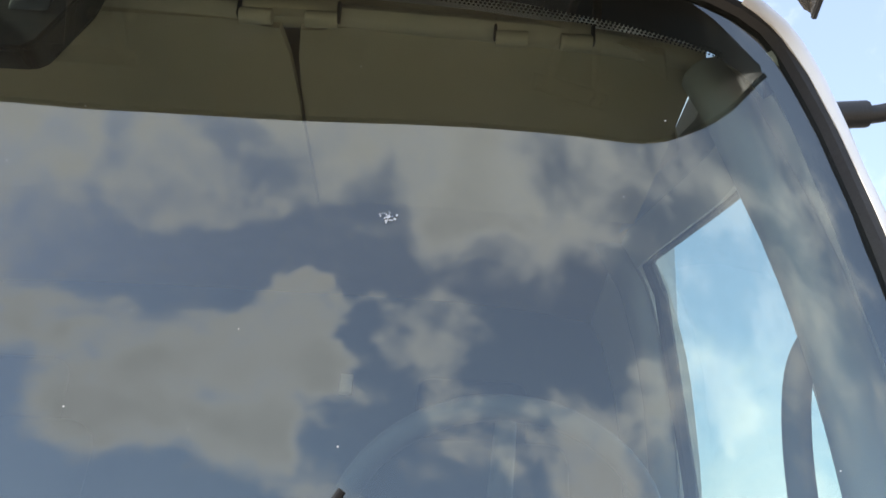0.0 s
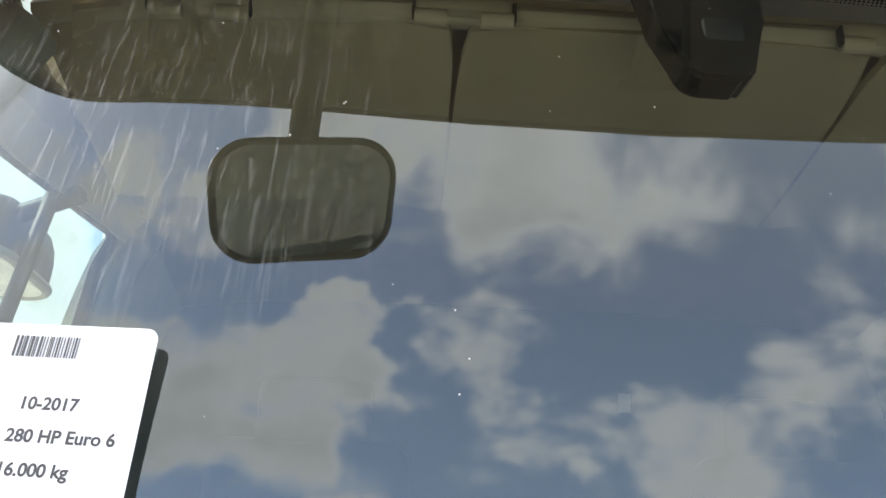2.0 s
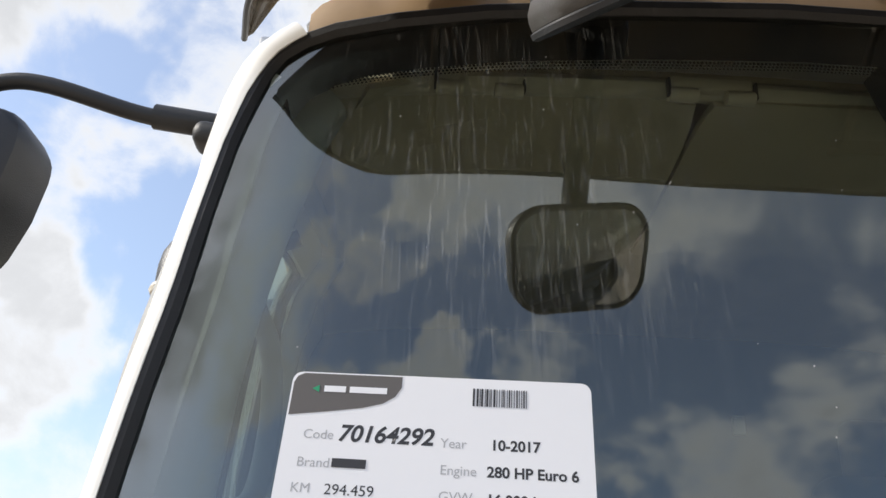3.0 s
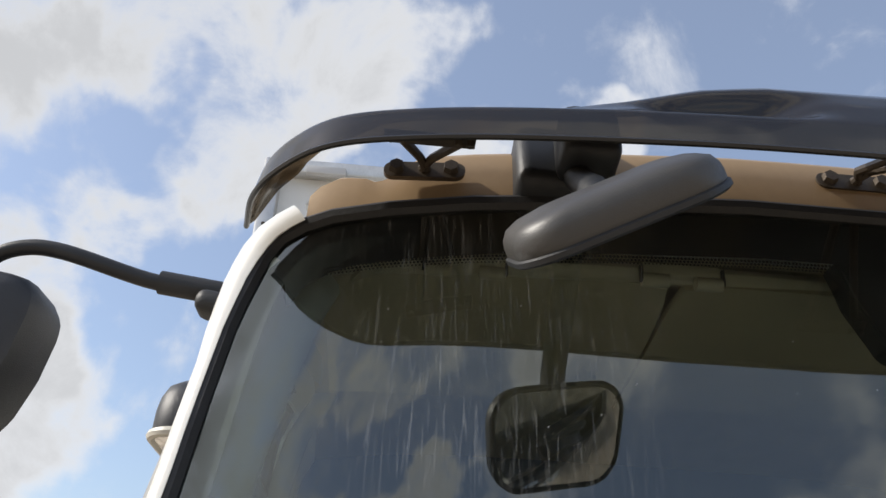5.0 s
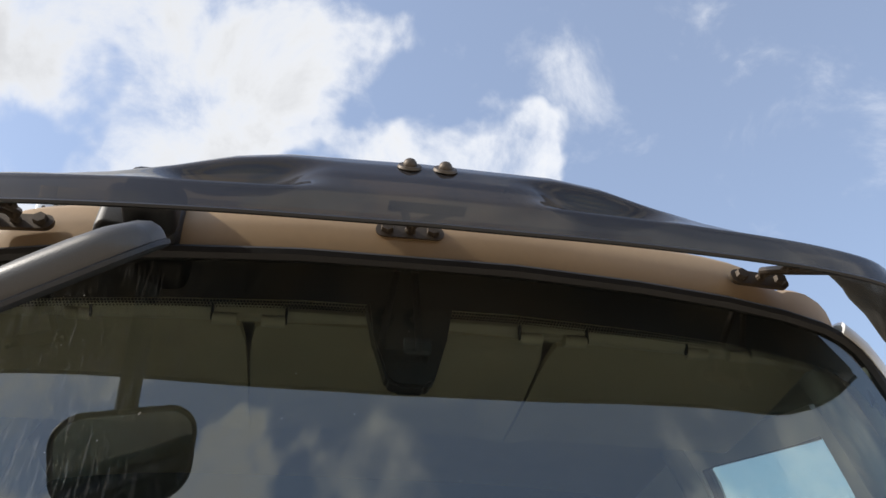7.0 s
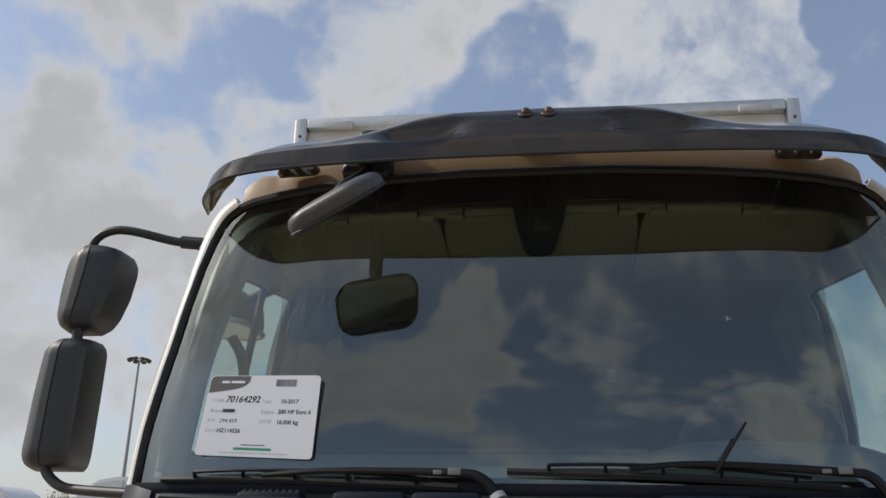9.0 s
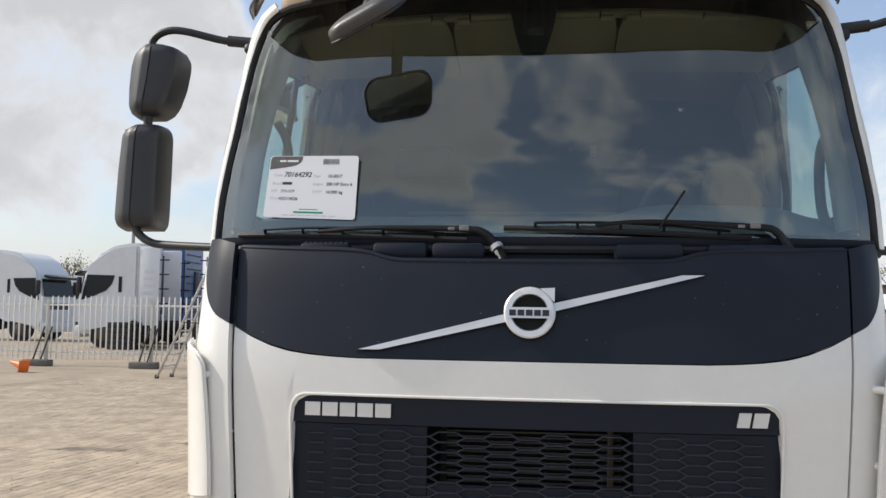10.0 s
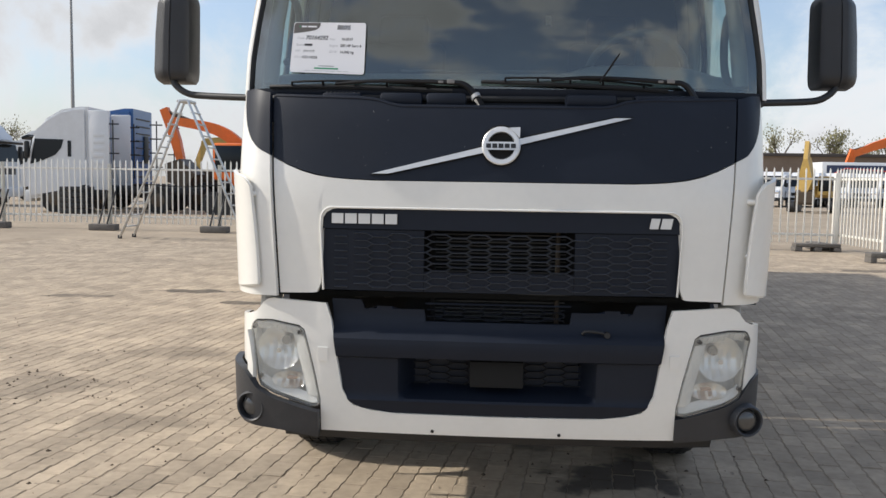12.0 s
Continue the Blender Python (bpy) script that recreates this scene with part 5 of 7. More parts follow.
part("base", bm, BLACK, fm)
bm = bmesh.new()
rear = FC + Bx * (0.07 if Bx.y > 0 else -0.07) - NG * 0.012
tube(bm, smooth_path([(-0.49, 0.235, 2.745), (-0.492, 0.17, 2.68), rear + Vector((0, 0.045, 0.05)), rear], 6), 0.022, 12)
part("arm", bm, BLACK, fm)


# ---- side mirrors ----
def housing(sg, outline, yf, yb, name, parent):
    """Mirror shell lofted from an outline of (outer x, inner x, z) rows: a flat face, a facet turned outwards, rounded top and foot."""
    bm = bmesh.new()
    zs = [r[2] for r in outline]
    z0, z1 = zs[0], zs[-1]
    rows = []
    for t in lin(0, 1, 25):
        z = z0 + (z1 - z0) * (0.5 - 0.5 * math.cos(math.pi * t))
        xo, xi = interp(z, [(r[2], r[0]) for r in outline]), interp(z, [(r[2], r[1]) for r in outline])
        e = min(1.0, (z - z0) / 0.05, (z1 - z) / 0.05)
        back = 0.055 * (1 - math.sqrt(max(0.0, 1 - (1 - e) ** 2)))
        row = []
        for f, y in ((0.0, yb), (0.0, yb - 0.03), (0.02, yf + 0.075), (0.10, yf + 0.045), (0.25, yf + 0.016), (0.36, yf + 0.001), (0.385, yf), (0.50, yf - 0.002), (0.515, yf + 0.002), (0.535, yf - 0.002), (0.75, yf + 0.002), (0.88, yf + 0.008), (0.95, yf + 0.020), (0.99, yf + 0.045), (1.0, yb - 0.03), (1.0, yb)):
            row.append(bm.verts.new((sg * (xo + (xi - xo) * f), min(yb, y + back), z)))
        rows.append(row)
    n = len(rows[0])
    for a, b in zip(rows, rows[1:]):
        for i in range(n):
            bm.faces.new((a[i], a[(i + 1) % n], b[(i + 1) % n], b[i]))
    bm.faces.new(rows[0]); bm.faces.new(rows[-1])
    ob = part(name, bm, MIRRORPL, parent, angle=30)
    bm = bmesh.new()
    xm, wm, zm, hm = sum((r[0] + r[1]) / 2 for r in outline) / len(outline), sum(r[0] - r[1] for r in outline) / len(outline), (z0 + z1) / 2, z1 - z0
    prism(bm, rounded(wm * 0.86, hm * 0.86, 0.03), lambda u, v: Vector((sg * xm + u, yb + 0.002, zm + v)), 0.003)
    part("mirror_glass", bm, MIRROR, ob)
    return ob


for sg, o in ((-1, 0.0), (1, -0.034)):
    sm = part("side_mirror", bmesh.new(), MIRRORPL, truck, "black side mirror pair on bent tube arms")
    up = [(1.549, 1.455, 2.327), (1.574, 1.422, 2.344), (1.584, 1.398, 2.377), (1.586, 1.373, 2.449), (1.580, 1.359, 2.532), (1.572, 1.361, 2.563), (1.555, 1.380, 2.594), (1.534, 1.435, 2.613)]
    housing(sg, [(a + o, b + o, z) for a, b, z in up], 0.455, 0.60, "upper_housing", sm)
    lo = [(1.596, 1.442, 1.887), (1.616, 1.428, 1.905), (1.622, 1.424, 1.941), (1.614, 1.421, 2.118), (1.602, 1.420, 2.252), (1.590, 1.426, 2.278), (1.568, 1.442, 2.296)]
    housing(sg, [(a + o, b + o, z) for a, b, z in lo], 0.45, 0.59, "lower_housing", sm)
    x = lambda v: sg * (v + o)
    bm = bmesh.new()
    tube(bm, smooth_path([(sg * 1.10, 0.515, 2.612), (sg * 1.20, 0.515, 2.624), (x(1.35), 0.50, 2.659), (x(1.425), 0.50, 2.66), (x(1.475), 0.505, 2.632), (x(1.487), 0.51, 2.58)], 7), 0.0145, 10)
    part("arm", bm, BLACK, sm)
    bm = bmesh.new()
    rod(bm, (sg * 1.045, 0.515, 2.606), (sg * 1.176, 0.515, 2.621), 0.0215)
    box(bm, (sg * 1.055, 0.51, 2.578), (0.10, 0.07, 0.042), Euler((0, sg * radians(-8), 0)).to_matrix(), bevel=0.018, seg=3)
    part("arm_base", bm, BLACK, sm)
    bm = bmesh.new()
    rod(bm, (x(1.49), 0.51, 2.27), (x(1.487), 0.51, 2.36), 0.017)
    part("link", bm, BLACK, sm)
    bm = bmesh.new()
    tube(bm, smooth_path([(x(1.515), 0.49, 1.91), (x(1.502), 0.485, 1.876), (x(1.445), 0.47, 1.838), (x(1.36), 0.45, 1.824), (sg * 1.07, 0.34, 1.806)], 7), 0.0155, 10)
    part("lower_arm", bm, BLACK, sm)
    bm = bmesh.new()
    box(bm, (sg * 1.08, 0.35, 1.78), (0.05, 0.10, 0.09), bevel=0.015)
    part("arm_foot", bm, BLACK, sm)
# kerb mirror over the passenger door
km = part("kerb_mirror", bmesh.new(), MIRRORPL, truck, "black kerb mirror above the passenger door")
KC = Vector((-1.150, 0.975, 2.492))
kerb = lambda k, h: [KC + Vector((u * k, w * k + 0.10 * h, h)) for u, w in rounded(0.17, 0.29, 0.06, 6)]
bm = bmesh.new()
rings = [[bm.verts.new(p) for p in kerb(k, h)] for k, h in ((0.97, -0.052), (1.0, -0.040), (1.0, 0.0), (0.96, 0.030), (0.86, 0.056), (0.66, 0.074), (0.36, 0.082))]
for a, b in zip(rings, rings[1:]):
    for i in range(len(a)):
        bm.faces.new((a[i], a[(i + 1) % len(a)], b[(i + 1) % len(a)], b[i]))
bm.faces.new(rings[-1]); bm.faces.new(rings[0])
part("housing", bm, MIRRORPL, km)
bm = bmesh.new()
tube(bm, kerb(0.985, -0.054), 0.011, 8, closed=True)
part("rim", bm, material("pale_plastic", (0.6, 0.57, 0.5), 0.4), km)
bm = bmesh.new()
prism(bm, [(p.x, p.y) for p in kerb(0.93, -0.058)], lambda u, w: Vector((u, w, KC.z - 0.058)), -0.003, (0, 0, 1))
part("mirror_glass", bm, MIRROR, km)
bm = bmesh.new()
rod(bm, (-1.10, 0.90, 2.52), (-0.96, 0.88, 2.57), 0.018)
part("arm", bm, BLACK, km)

# ---- box body, chassis and wheels ----
BOXW = material("box_panel_white", (0.74, 0.74, 0.72), 0.45, vary=0.05, scale=2, dirt=(0.4, 0.38, 0.34), dirt_amt=0.25)
by = 1.98
bb = part("box_body", bmesh.new(), BOXW, truck, "white box body with aluminium corner posts")
bm = bmesh.new()
box(bm, (-0.01, by + 4.65, 2.435), (2.54, 9.2, 2.77), bevel=0.02)
part("panel_shell", bm, BOXW, bb)
for sg in (-1, 1):
    bm = bmesh.new()
    box(bm, (sg * 1.27 - 0.01, by + 0.05, 2.455), (0.07, 0.10, 2.81), bevel=0.012)
    post = part("corner_post", bm, ALU, bb, "aluminium corner post")
    bm = bmesh.new()
    for z in lin(1.2, 3.75, 14):
        rod(bm, (sg * 1.27 - 0.01, by - 0.004, z), (sg * 1.27 - 0.01, by + 0.004, z), 0.008, n=8)
    part("rivet", bm, STEELD, post)
    bm = bmesh.new()
    box(bm, (sg * 1.07, by - 0.012, 3.80), (0.16, 0.03, 0.035), bevel=0.006)
    lamp = part("marker_lamp", bm, material("grey_lamp", (0.5, 0.5, 0.5), 0.2), bb, "small marker lamp")
bm = bmesh.new()
box(bm, (-0.01, by + 0.045, 3.825), (2.47, 0.10, 0.06), bevel=0.01)
part("top_rail", bm, ALU, bb)
RED = material("red_lettering", (0.55, 0.04, 0.03), 0.4)
bm = bmesh.new()
box(bm, (-1.05, by + 0.045, 3.38), (0.22, 0.012, 0.09))
part("sign_panel", bm, BOXW, bb)
bm = bmesh.new()
for k in range(3):
    box(bm, (-1.12 + k * 0.06, by + 0.037, 3.38), (0.045, 0.006, 0.05))
part("sign_bars", bm, RED, bb, "red bars of lettering")
bm = bmesh.new()
for x in (-0.40, 0.40):
    box(bm, (x, 5.8, 0.82), (0.08, 10.4, 0.24), bevel=0.01)
for y in (0.9, 2.6, 4.4, 6.5):
    box(bm, (0, y, 0.80), (0.8, 0.10, 0.16))
box(bm, (0, 1.25, 0.48), (1.7, 0.14, 0.14), bevel=0.03)
box(bm, (0, 0.85, 0.95), (0.8, 0.9, 0.5), bevel=0.05)
# unseen tray added to darken the ground under the bumper
box(bm, (0, 0.62, 0.44), (1.3, 0.9, 0.10), bevel=0.03)
# unseen slab added between cab and box to stop a streak of sun
box(bm, (0, 1.86, 1.55), (1.7, 0.14, 1.9), bevel=0.03)
part("chassis", bm, BLACK, truck, "dark chassis and axle with two added light-blocking boxes")


def wheel(x, y, parent, r=0.44, w=0.28):
    wl = part("wheel", bmesh.new(), TYRE, parent, "truck wheel")
    prof = [(0.56, -0.5), (0.80, -0.5), (0.94, -0.47), (0.985, -0.40), (1.0, -0.30), (1.0, 0.30), (0.985, 0.40), (0.94, 0.47), (0.80, 0.5), (0.56, 0.5)]
    n = 48
    bm = bmesh.new()
    R = [[bm.verts.new((x + q * w, y + p * r * math.cos(a), r + p * r * math.sin(a))) for p, q in prof] for a in (2 * math.pi * i / n for i in range(n))]
    for i in range(n):
        for j in range(len(prof)):
            k = (j + 1) % len(prof)
            bm.faces.new((R[i][j], R[i][k], R[(i + 1) % n][k], R[(i + 1) % n][j]))
    for q in (-0.28, -0.12, 0.04, 0.20):
        for i in range(n):
            a = 2 * math.pi * (i + 0.3 * (1 if q > 0 else 0)) / n
            box(bm, (x + (q + 0.04) * w, y + r * 1.004 * math.cos(a), r + r * 1.004 * math.sin(a)), (w * 0.12, 0.04, 0.012), Euler((a - math.pi / 2, 0, 0)).to_matrix())
    part("tyre", bm, TYRE, wl)
    bm = bmesh.new()
    rod(bm, (x - w * 0.32, y, r), (x + w * 0.32, y, r), r * 0.57, n=32)
    part("rim", bm, ALU, wl)
    return wl


for y in (1.25, 7.4):
    for sg in (-1, 1):
        wheel(sg * 0.93, y, truck)
# mud guards behind the bumper corners
for sg in (-1, 1):
    bm = bmesh.new()
    rows = [[(sg * x, 1.25 - 0.56 * math.cos(a), 0.46 + 0.52 * math.sin(a)) for x in lin(0.74, 1.09, 4)] for a in lin(0.0, math.pi, 14)]
    sheet(bm, rows, 0.012)
    part("mudguard", bm, BLACK, truck)

# ---- the yard ----
def on_world(m):
    """Let a material's pattern lie in the world, not on each piece."""
    nt = m.node_tree
    geo = nt.nodes.new("ShaderNodeNewGeometry")
    for l in list(nt.links):
        if l.from_node.type == "TEX_COORD":
            nt.links.new(geo.outputs["Position"], l.to_socket)
    return m


PAVE = on_world(material("paving_brick", (0.385, 0.312, 0.228), 0.85, vary=0.26, scale=1.7, bump=0.4, bump_scale=140, dirt=(0.16, 0.135, 0.105), dirt_amt=0.5, rnd=0.14))
stain(PAVE, ((-3.75, 7.15, 0.55, 0.22, 0.75), (-2.9, 6.25, 0.35, 0.15, 0.7), (-4.9, 6.5, 0.5, 0.14, 0.5), (-3.1, 2.2, 0.6, 0.4, 0.3), (-2.6, 3.4, 0.5, 0.3, 0.3), (0.60, 0.74, 0.36, 0.26, 0.85), (0.35, 1.7, 0.9, 0.6, 0.5), (6.5, 11.6, 0.7, 0.3, 0.6), (-2.1, 1.4, 0.5, 0.2, 0.3)), (0.035, 0.028, 0.022))
SAND = on_world(material("sanded_yard", (0.34, 0.275, 0.20), 0.9, vary=0.22, scale=0.7, bump=0.4, bump_scale=60, dirt=(0.20, 0.165, 0.13), dirt_amt=0.6))
CONC = material("grey_concrete", (0.13, 0.12, 0.11), 0.9, vary=0.2, scale=6, bump=0.3, bump_scale=60)
FENCEW = material("white_coated_steel", (0.78, 0.76, 0.70), 0.4, vary=0.05, scale=4, dirt=(0.4, 0.34, 0.27), dirt_amt=0.35)
ORANGE = material("orange_machine_paint", (0.78, 0.16, 0.02), 0.4, vary=0.1, scale=2, dirt=(0.25, 0.12, 0.06), dirt_amt=0.4)
TAN = material("yellow_machine_paint", (0.50, 0.33, 0.09), 0.5, vary=0.15, scale=2, dirt=(0.2, 0.14, 0.08), dirt_amt=0.5)
BLUE = material("blue_paint", (0.025, 0.12, 0.33), 0.3, vary=0.1, scale=2, coat=0.3)
TWHITE = material("white_lorry_paint", (0.70, 0.71, 0.72), 0.32, vary=0.04, scale=1.5, coat=0.3, dirt=(0.35, 0.33, 0.3), dirt_amt=0.2)
DGLASS = material("dark_window", (0.012, 0.016, 0.02), 0.10, spec=0.25)
bm = bmesh.new()
vs = [bm.verts.new(p) for p in ((-600, -400, 0), (600, -400, 0), (600, 1200, 0), (-600, 1200, 0))]
bm.faces.new(vs)
ground = tagged(part("ground", bm, SAND), "sand-coloured brick-paved yard with dry stains", "ground", kind="structure")

bm = bmesh.new()
bm.faces.new([bm.verts.new(p) for p in ((-10.6, -5.5, 0.001), (8.8, -5.5, 0.001), (8.8, 15.2, 0.001), (-10.6, 15.2, 0.001))])
part("jointing_sand", bm, on_world(material("dirty_joint_sand", (0.29, 0.232, 0.168), 0.95, vary=0.35, scale=2.5, dirt=(0.09, 0.07, 0.05), dirt_amt=0.75)), ground)

# paving bricks in courses that run slightly aslant of the truck
TURN = radians(8)
U, V = Vector((math.sin(TURN), math.cos(TURN), 0)), Vector((math.cos(TURN), -math.sin(TURN), 0))
BL, BW, CH, HT = 0.211, 0.1055, 0.004, 0.0034


def brick_verts(l, w):
    """A block whose long sides run in a shallow wave, so that it locks into its neighbours."""
    def outline(cut, z):
        a, b = l / 2 - cut, w / 2 - cut - 0.0002
        wave = [(k * l / 8, 0.0034 * f) for k, f in ((-3, 1), (-1, -1), (1, 1), (3, -1))]
        side = [(-a, 0.0)] + wave + [(a, 0.0)]
        return [(b + o, y, z) for y, o in side] + [(o - b, y, z) for y, o in reversed(side)]
    return outline(0.0012, 0) + outline(0.0012 + CH, HT)


BF = [tuple(range(12, 24))] + [(i, (i + 1) % 12, (i + 1) % 12 + 12, i + 12) for i in range(12)]
brick_mesh = bpy.data.meshes.new("brick")
brick_mesh.from_pydata(brick_verts(BL, BW), [], BF)
brick_mesh.materials.append(PAVE)
rng = np.random.default_rng(7)
far_v, far_f, near = [], [], 0
base = np.array(brick_verts(BL, BW))
for j in range(-112, 92):
    for i in range(-34, 78):
        u, v = (i + 0.5 * (j % 2)) * BL + rng.normal(0, 0.004) + 0.012 * math.sin(j * 0.37), j * BW + rng.normal(0, 0.0024) + 0.012 * math.sin(i * 0.21) + 0.006 * math.sin(i * 0.53 + 1)
        c = U * u + V * v
        if not (-10.6 < c.x < 8.8 and -5.5 < c.y < 15.2):
            continue
        if -0.9 < c.x < 0.9 and c.y > 2.2:
            continue
        dz, rx, ry = 0.001 + rng.normal(0, 0.0008), rng.normal(0, 0.007), rng.normal(0, 0.005)
        if near < 300 and -2.75 < v < -1.30 and 0.35 < u < 4.9:
            ob = shared("brick", brick_mesh, ground, Matrix.Translation((c.x, c.y, dz)) @ Euler((rx, ry, -TURN + rng.normal(0, 0.006))).to_matrix().to_4x4())
            near += 1
            continue
        k = len(far_v) * 24
        p = base.copy()
        p[:, 2] += p[:, 0] * ry + p[:, 1] * rx + dz
        yaw = rng.normal(0, 0.009)
        p[:, 0], p[:, 1] = p[:, 0] - p[:, 1] * yaw, p[:, 1] + p[:, 0] * yaw
        q = np.empty_like(p)
        q[:, 0] = c.x + p[:, 0] * V.x + p[:, 1] * U.x
        q[:, 1] = c.y + p[:, 0] * V.y + p[:, 1] * U.y
        q[:, 2] = p[:, 2]
        far_v.append(q)
        far_f += [tuple(n + k for n in f) for f in BF]
me = bpy.data.meshes.new("paving")
me.from_pydata(np.concatenate(far_v).tolist(), [], far_f)
me.materials.append(PAVE)
pav = new("paving", me)
pav.parent = ground
tagged(pav, kind="stuff")
# crumbs of dark earth lying about
bm = bmesh.new()
rs = random.Random(31)
for cx, cy, sx, sy, n in ((-2.95, 2.3, 0.35, 0.35, 70), (-3.4, 2.7, 0.5, 0.3, 50), (-2.5, 1.9, 0.7, 0.6, 60), (-1.75, 1.7, 0.25, 0.4, 35), (-2.0, 0.8, 0.6, 0.4, 30), (0.55, 0.72, 0.35, 0.25, 40), (-4.0, 5.5, 1.2, 1.0, 50)):
    for k in range(n):
        c, r = Vector((rs.gauss(cx, sx), rs.gauss(cy, sy), 0.005)), 0.004 + 0.010 * rs.random() ** 2.5
        ring = [bm.verts.new(c + Vector((r * rs.uniform(0.6, 1.5) * math.cos(q), r * rs.uniform(0.6, 1.5) * math.sin(q), -0.002))) for q in (0.2, 1.3, 2.5, 3.6, 4.9)]
        top = bm.verts.new(c + Vector((r * rs.uniform(-0.3, 0.3), r * rs.uniform(-0.3, 0.3), r * 0.7)))
        for i in range(5):
            bm.faces.new((ring[i], ring[(i + 1) % 5], top))
tagged(part("earth_crumbs", bm, material("dark_earth", (0.085, 0.06, 0.042), 0.95), ground), kind="stuff")



# ---- fence ----
def fence_panel(a, b, n, foot_side, brace=True, posts=(True, True)):
    a, b = Vector(a), Vector(b)
    d = (b - a).normalized()
    L = (b - a).length
    nrm = Vector((d.y, -d.x, 0)) * foot_side
    ang = math.atan2(d.y, d.x)
    f = thing("palisade_fence", "white steel palisade fence panel on concrete feet", "fence", Matrix.Translation(a) @ Euler((0, 0, ang)).to_matrix().to_4x4(), group="yard fence")
    side = -foot_side
    for k, on in zip((0.0, L), posts):
        if on:
            bm = bmesh.new()
            box(bm, (k, 0, 0.87), (0.09, 0.06, 1.74), bevel=0.008)
            part("post", bm, FENCEW, f)
    for z in (0.36, 1.60):
        bm = bmesh.new()
        box(bm, (L / 2, 0, z), (L - 0.08, 0.035, 0.05), bevel=0.006)
        part("rail", bm, FENCEW, f)
    bm = bmesh.new()
    box(bm, (0, 0, 0.99), (0.032, 0.032, 1.62), bevel=0.004)
    bmesh.ops.create_cone(bm, cap_ends=True, segments=4, radius1=0.02, radius2=0.003, depth=0.05, matrix=Matrix.Translation((0, 0, 1.822)) @ Euler((0, 0, math.pi / 4)).to_matrix().to_4x4())
    p0 = part("picket", bm, FENCEW, f)
    me = p0.data
    p0.location = (L / (n + 1), -0.034, 0)
    for k in range(2, n + 1):
        shared("picket", me, f, Matrix.Translation((L * k / (n + 1), -0.034, 0)))
    bm = bmesh.new()
    box(bm, (0, side * 0.34, 0.085), (0.72, 0.30, 0.17), bevel=0.03)
    part("concrete_foot", bm, CONC, f, "dark concrete foot")
    if brace:
        for dx in (-0.12, 0.10):
            bm = bmesh.new()
            rod(bm, (dx, side * 0.38, 0.15), (dx + 0.09, side * 0.06, 1.02), 0.022, n=8)
            part("brace", bm, BLACK, f, "black brace rod")
    return f


xs = [-28.3, -25.25, -22.2, -19.2, -16.15, -13.1, -10.1, -7.1, -4.1, -1.1]
for x0, x1 in zip(xs, xs[1:]):
    y = lambda x: 18.75 - 0.055 * (x + 10.1)
    fence_panel((x0, y(x0), 0), (x1, y(x1), 0), 18, 1)
fence_panel((4.55, 16.35, 0), (7.62, 16.15, 0), 17, 1, brace=False)
fence_panel((7.74, 16.55, 0), (7.80, 14.15, 0), 14, 1, brace=False)
foot = thing("concrete_block", "dark concrete fence foot with two openings", "concrete block", pose(7.15, 15.95, 0))
bm = bmesh.new()
box(bm, (0, 0, 0.14), (0.98, 0.28, 0.08), bevel=0.02)
for x in (-0.42, 0.0, 0.42):
    box(bm, (x, 0, 0.05), (0.16, 0.28, 0.10), bevel=0.01)
part("block", bm, CONC, foot)
foot = thing("concrete_block", "dark concrete fence foot beside the gate", "concrete block", pose(7.45, 13.3, 0))
bm = bmesh.new()
box(bm, (0, 0, 0.15), (0.62, 0.28, 0.10), bevel=0.02)
for x in (-0.25, 0.25):
    box(bm, (x, 0, 0.05), (0.12, 0.28, 0.12), bevel=0.01)
part("block", bm, CONC, foot)
cone = thing("traffic_cone", "orange traffic cone lying on its side", "traffic cone", pose(-12.15, 16.45, 0.15, 0, 80, 160))
bm = bmesh.new()
rod(bm, (0, 0, 0), (0, 0, 0.44), 0.11, 0.03, n=20)
part("body", bm, ORANGE, cone)
bm = bmesh.new()
box(bm, (0, 0, -0.015), (0.28, 0.28, 0.03), bevel=0.008)
part("base", bm, ORANGE, cone)

# ---- ladder ----
lad = thing("step_ladder", "double-sided aluminium step ladder standing open", "ladder", pose(0, 0, 0))
top = 3.13
for near_foot, near_top, far_foot, far_top in ((-8.50, -7.07, -8.38, -7.16), (-5.61, -6.89, -5.48, -6.93)):
    ends = []
    for foot_x, top_x, y in ((near_foot, near_top, 15.70), (far_foot, far_top, 16.20)):
        f0, t0 = Vector((foot_x, y, 0.02)), Vector((top_x, y, top))
        bm = bmesh.new()
        d = (t0 - f0)
        box(bm, (f0 + t0) / 2, (0.088, 0.034, d.length), d.to_track_quat("Z", "Y").to_matrix(), bevel=0.006)
        for k in range(1, 12):
            h = f0.lerp(t0, k / 12)
            rod(bm, h + Vector((0, -0.022, 0)), h + Vector((0, 0.022, 0)), 0.014, n=8)
        part("rail", bm, ALU, lad)
        bm = bmesh.new()
        rod(bm, f0 + Vector((0, 0, -0.02)), f0 + Vector((0, 0, 0.06)), 0.05, 0.045, n=10)
        part("rubber_foot", bm, RUBBER, lad)
        ends.append((f0, t0))
    for k in range(1, 12):
        t = k / 12
        bm = bmesh.new()
        p, q = ends[0][0].lerp(ends[0][1], t), ends[1][0].lerp(ends[1][1], t)
        box(bm, (p + q) / 2, (0.07, (q - p).length, 0.03), bevel=0.005)
        part("rung", bm, ALU, lad)
bm = bmesh.new()
box(bm, (-7.01, 15.95, top), (0.26, 0.56, 0.06), bevel=0.01)
part("top_hinge", bm, ALU, lad)
bm = bmesh.new()
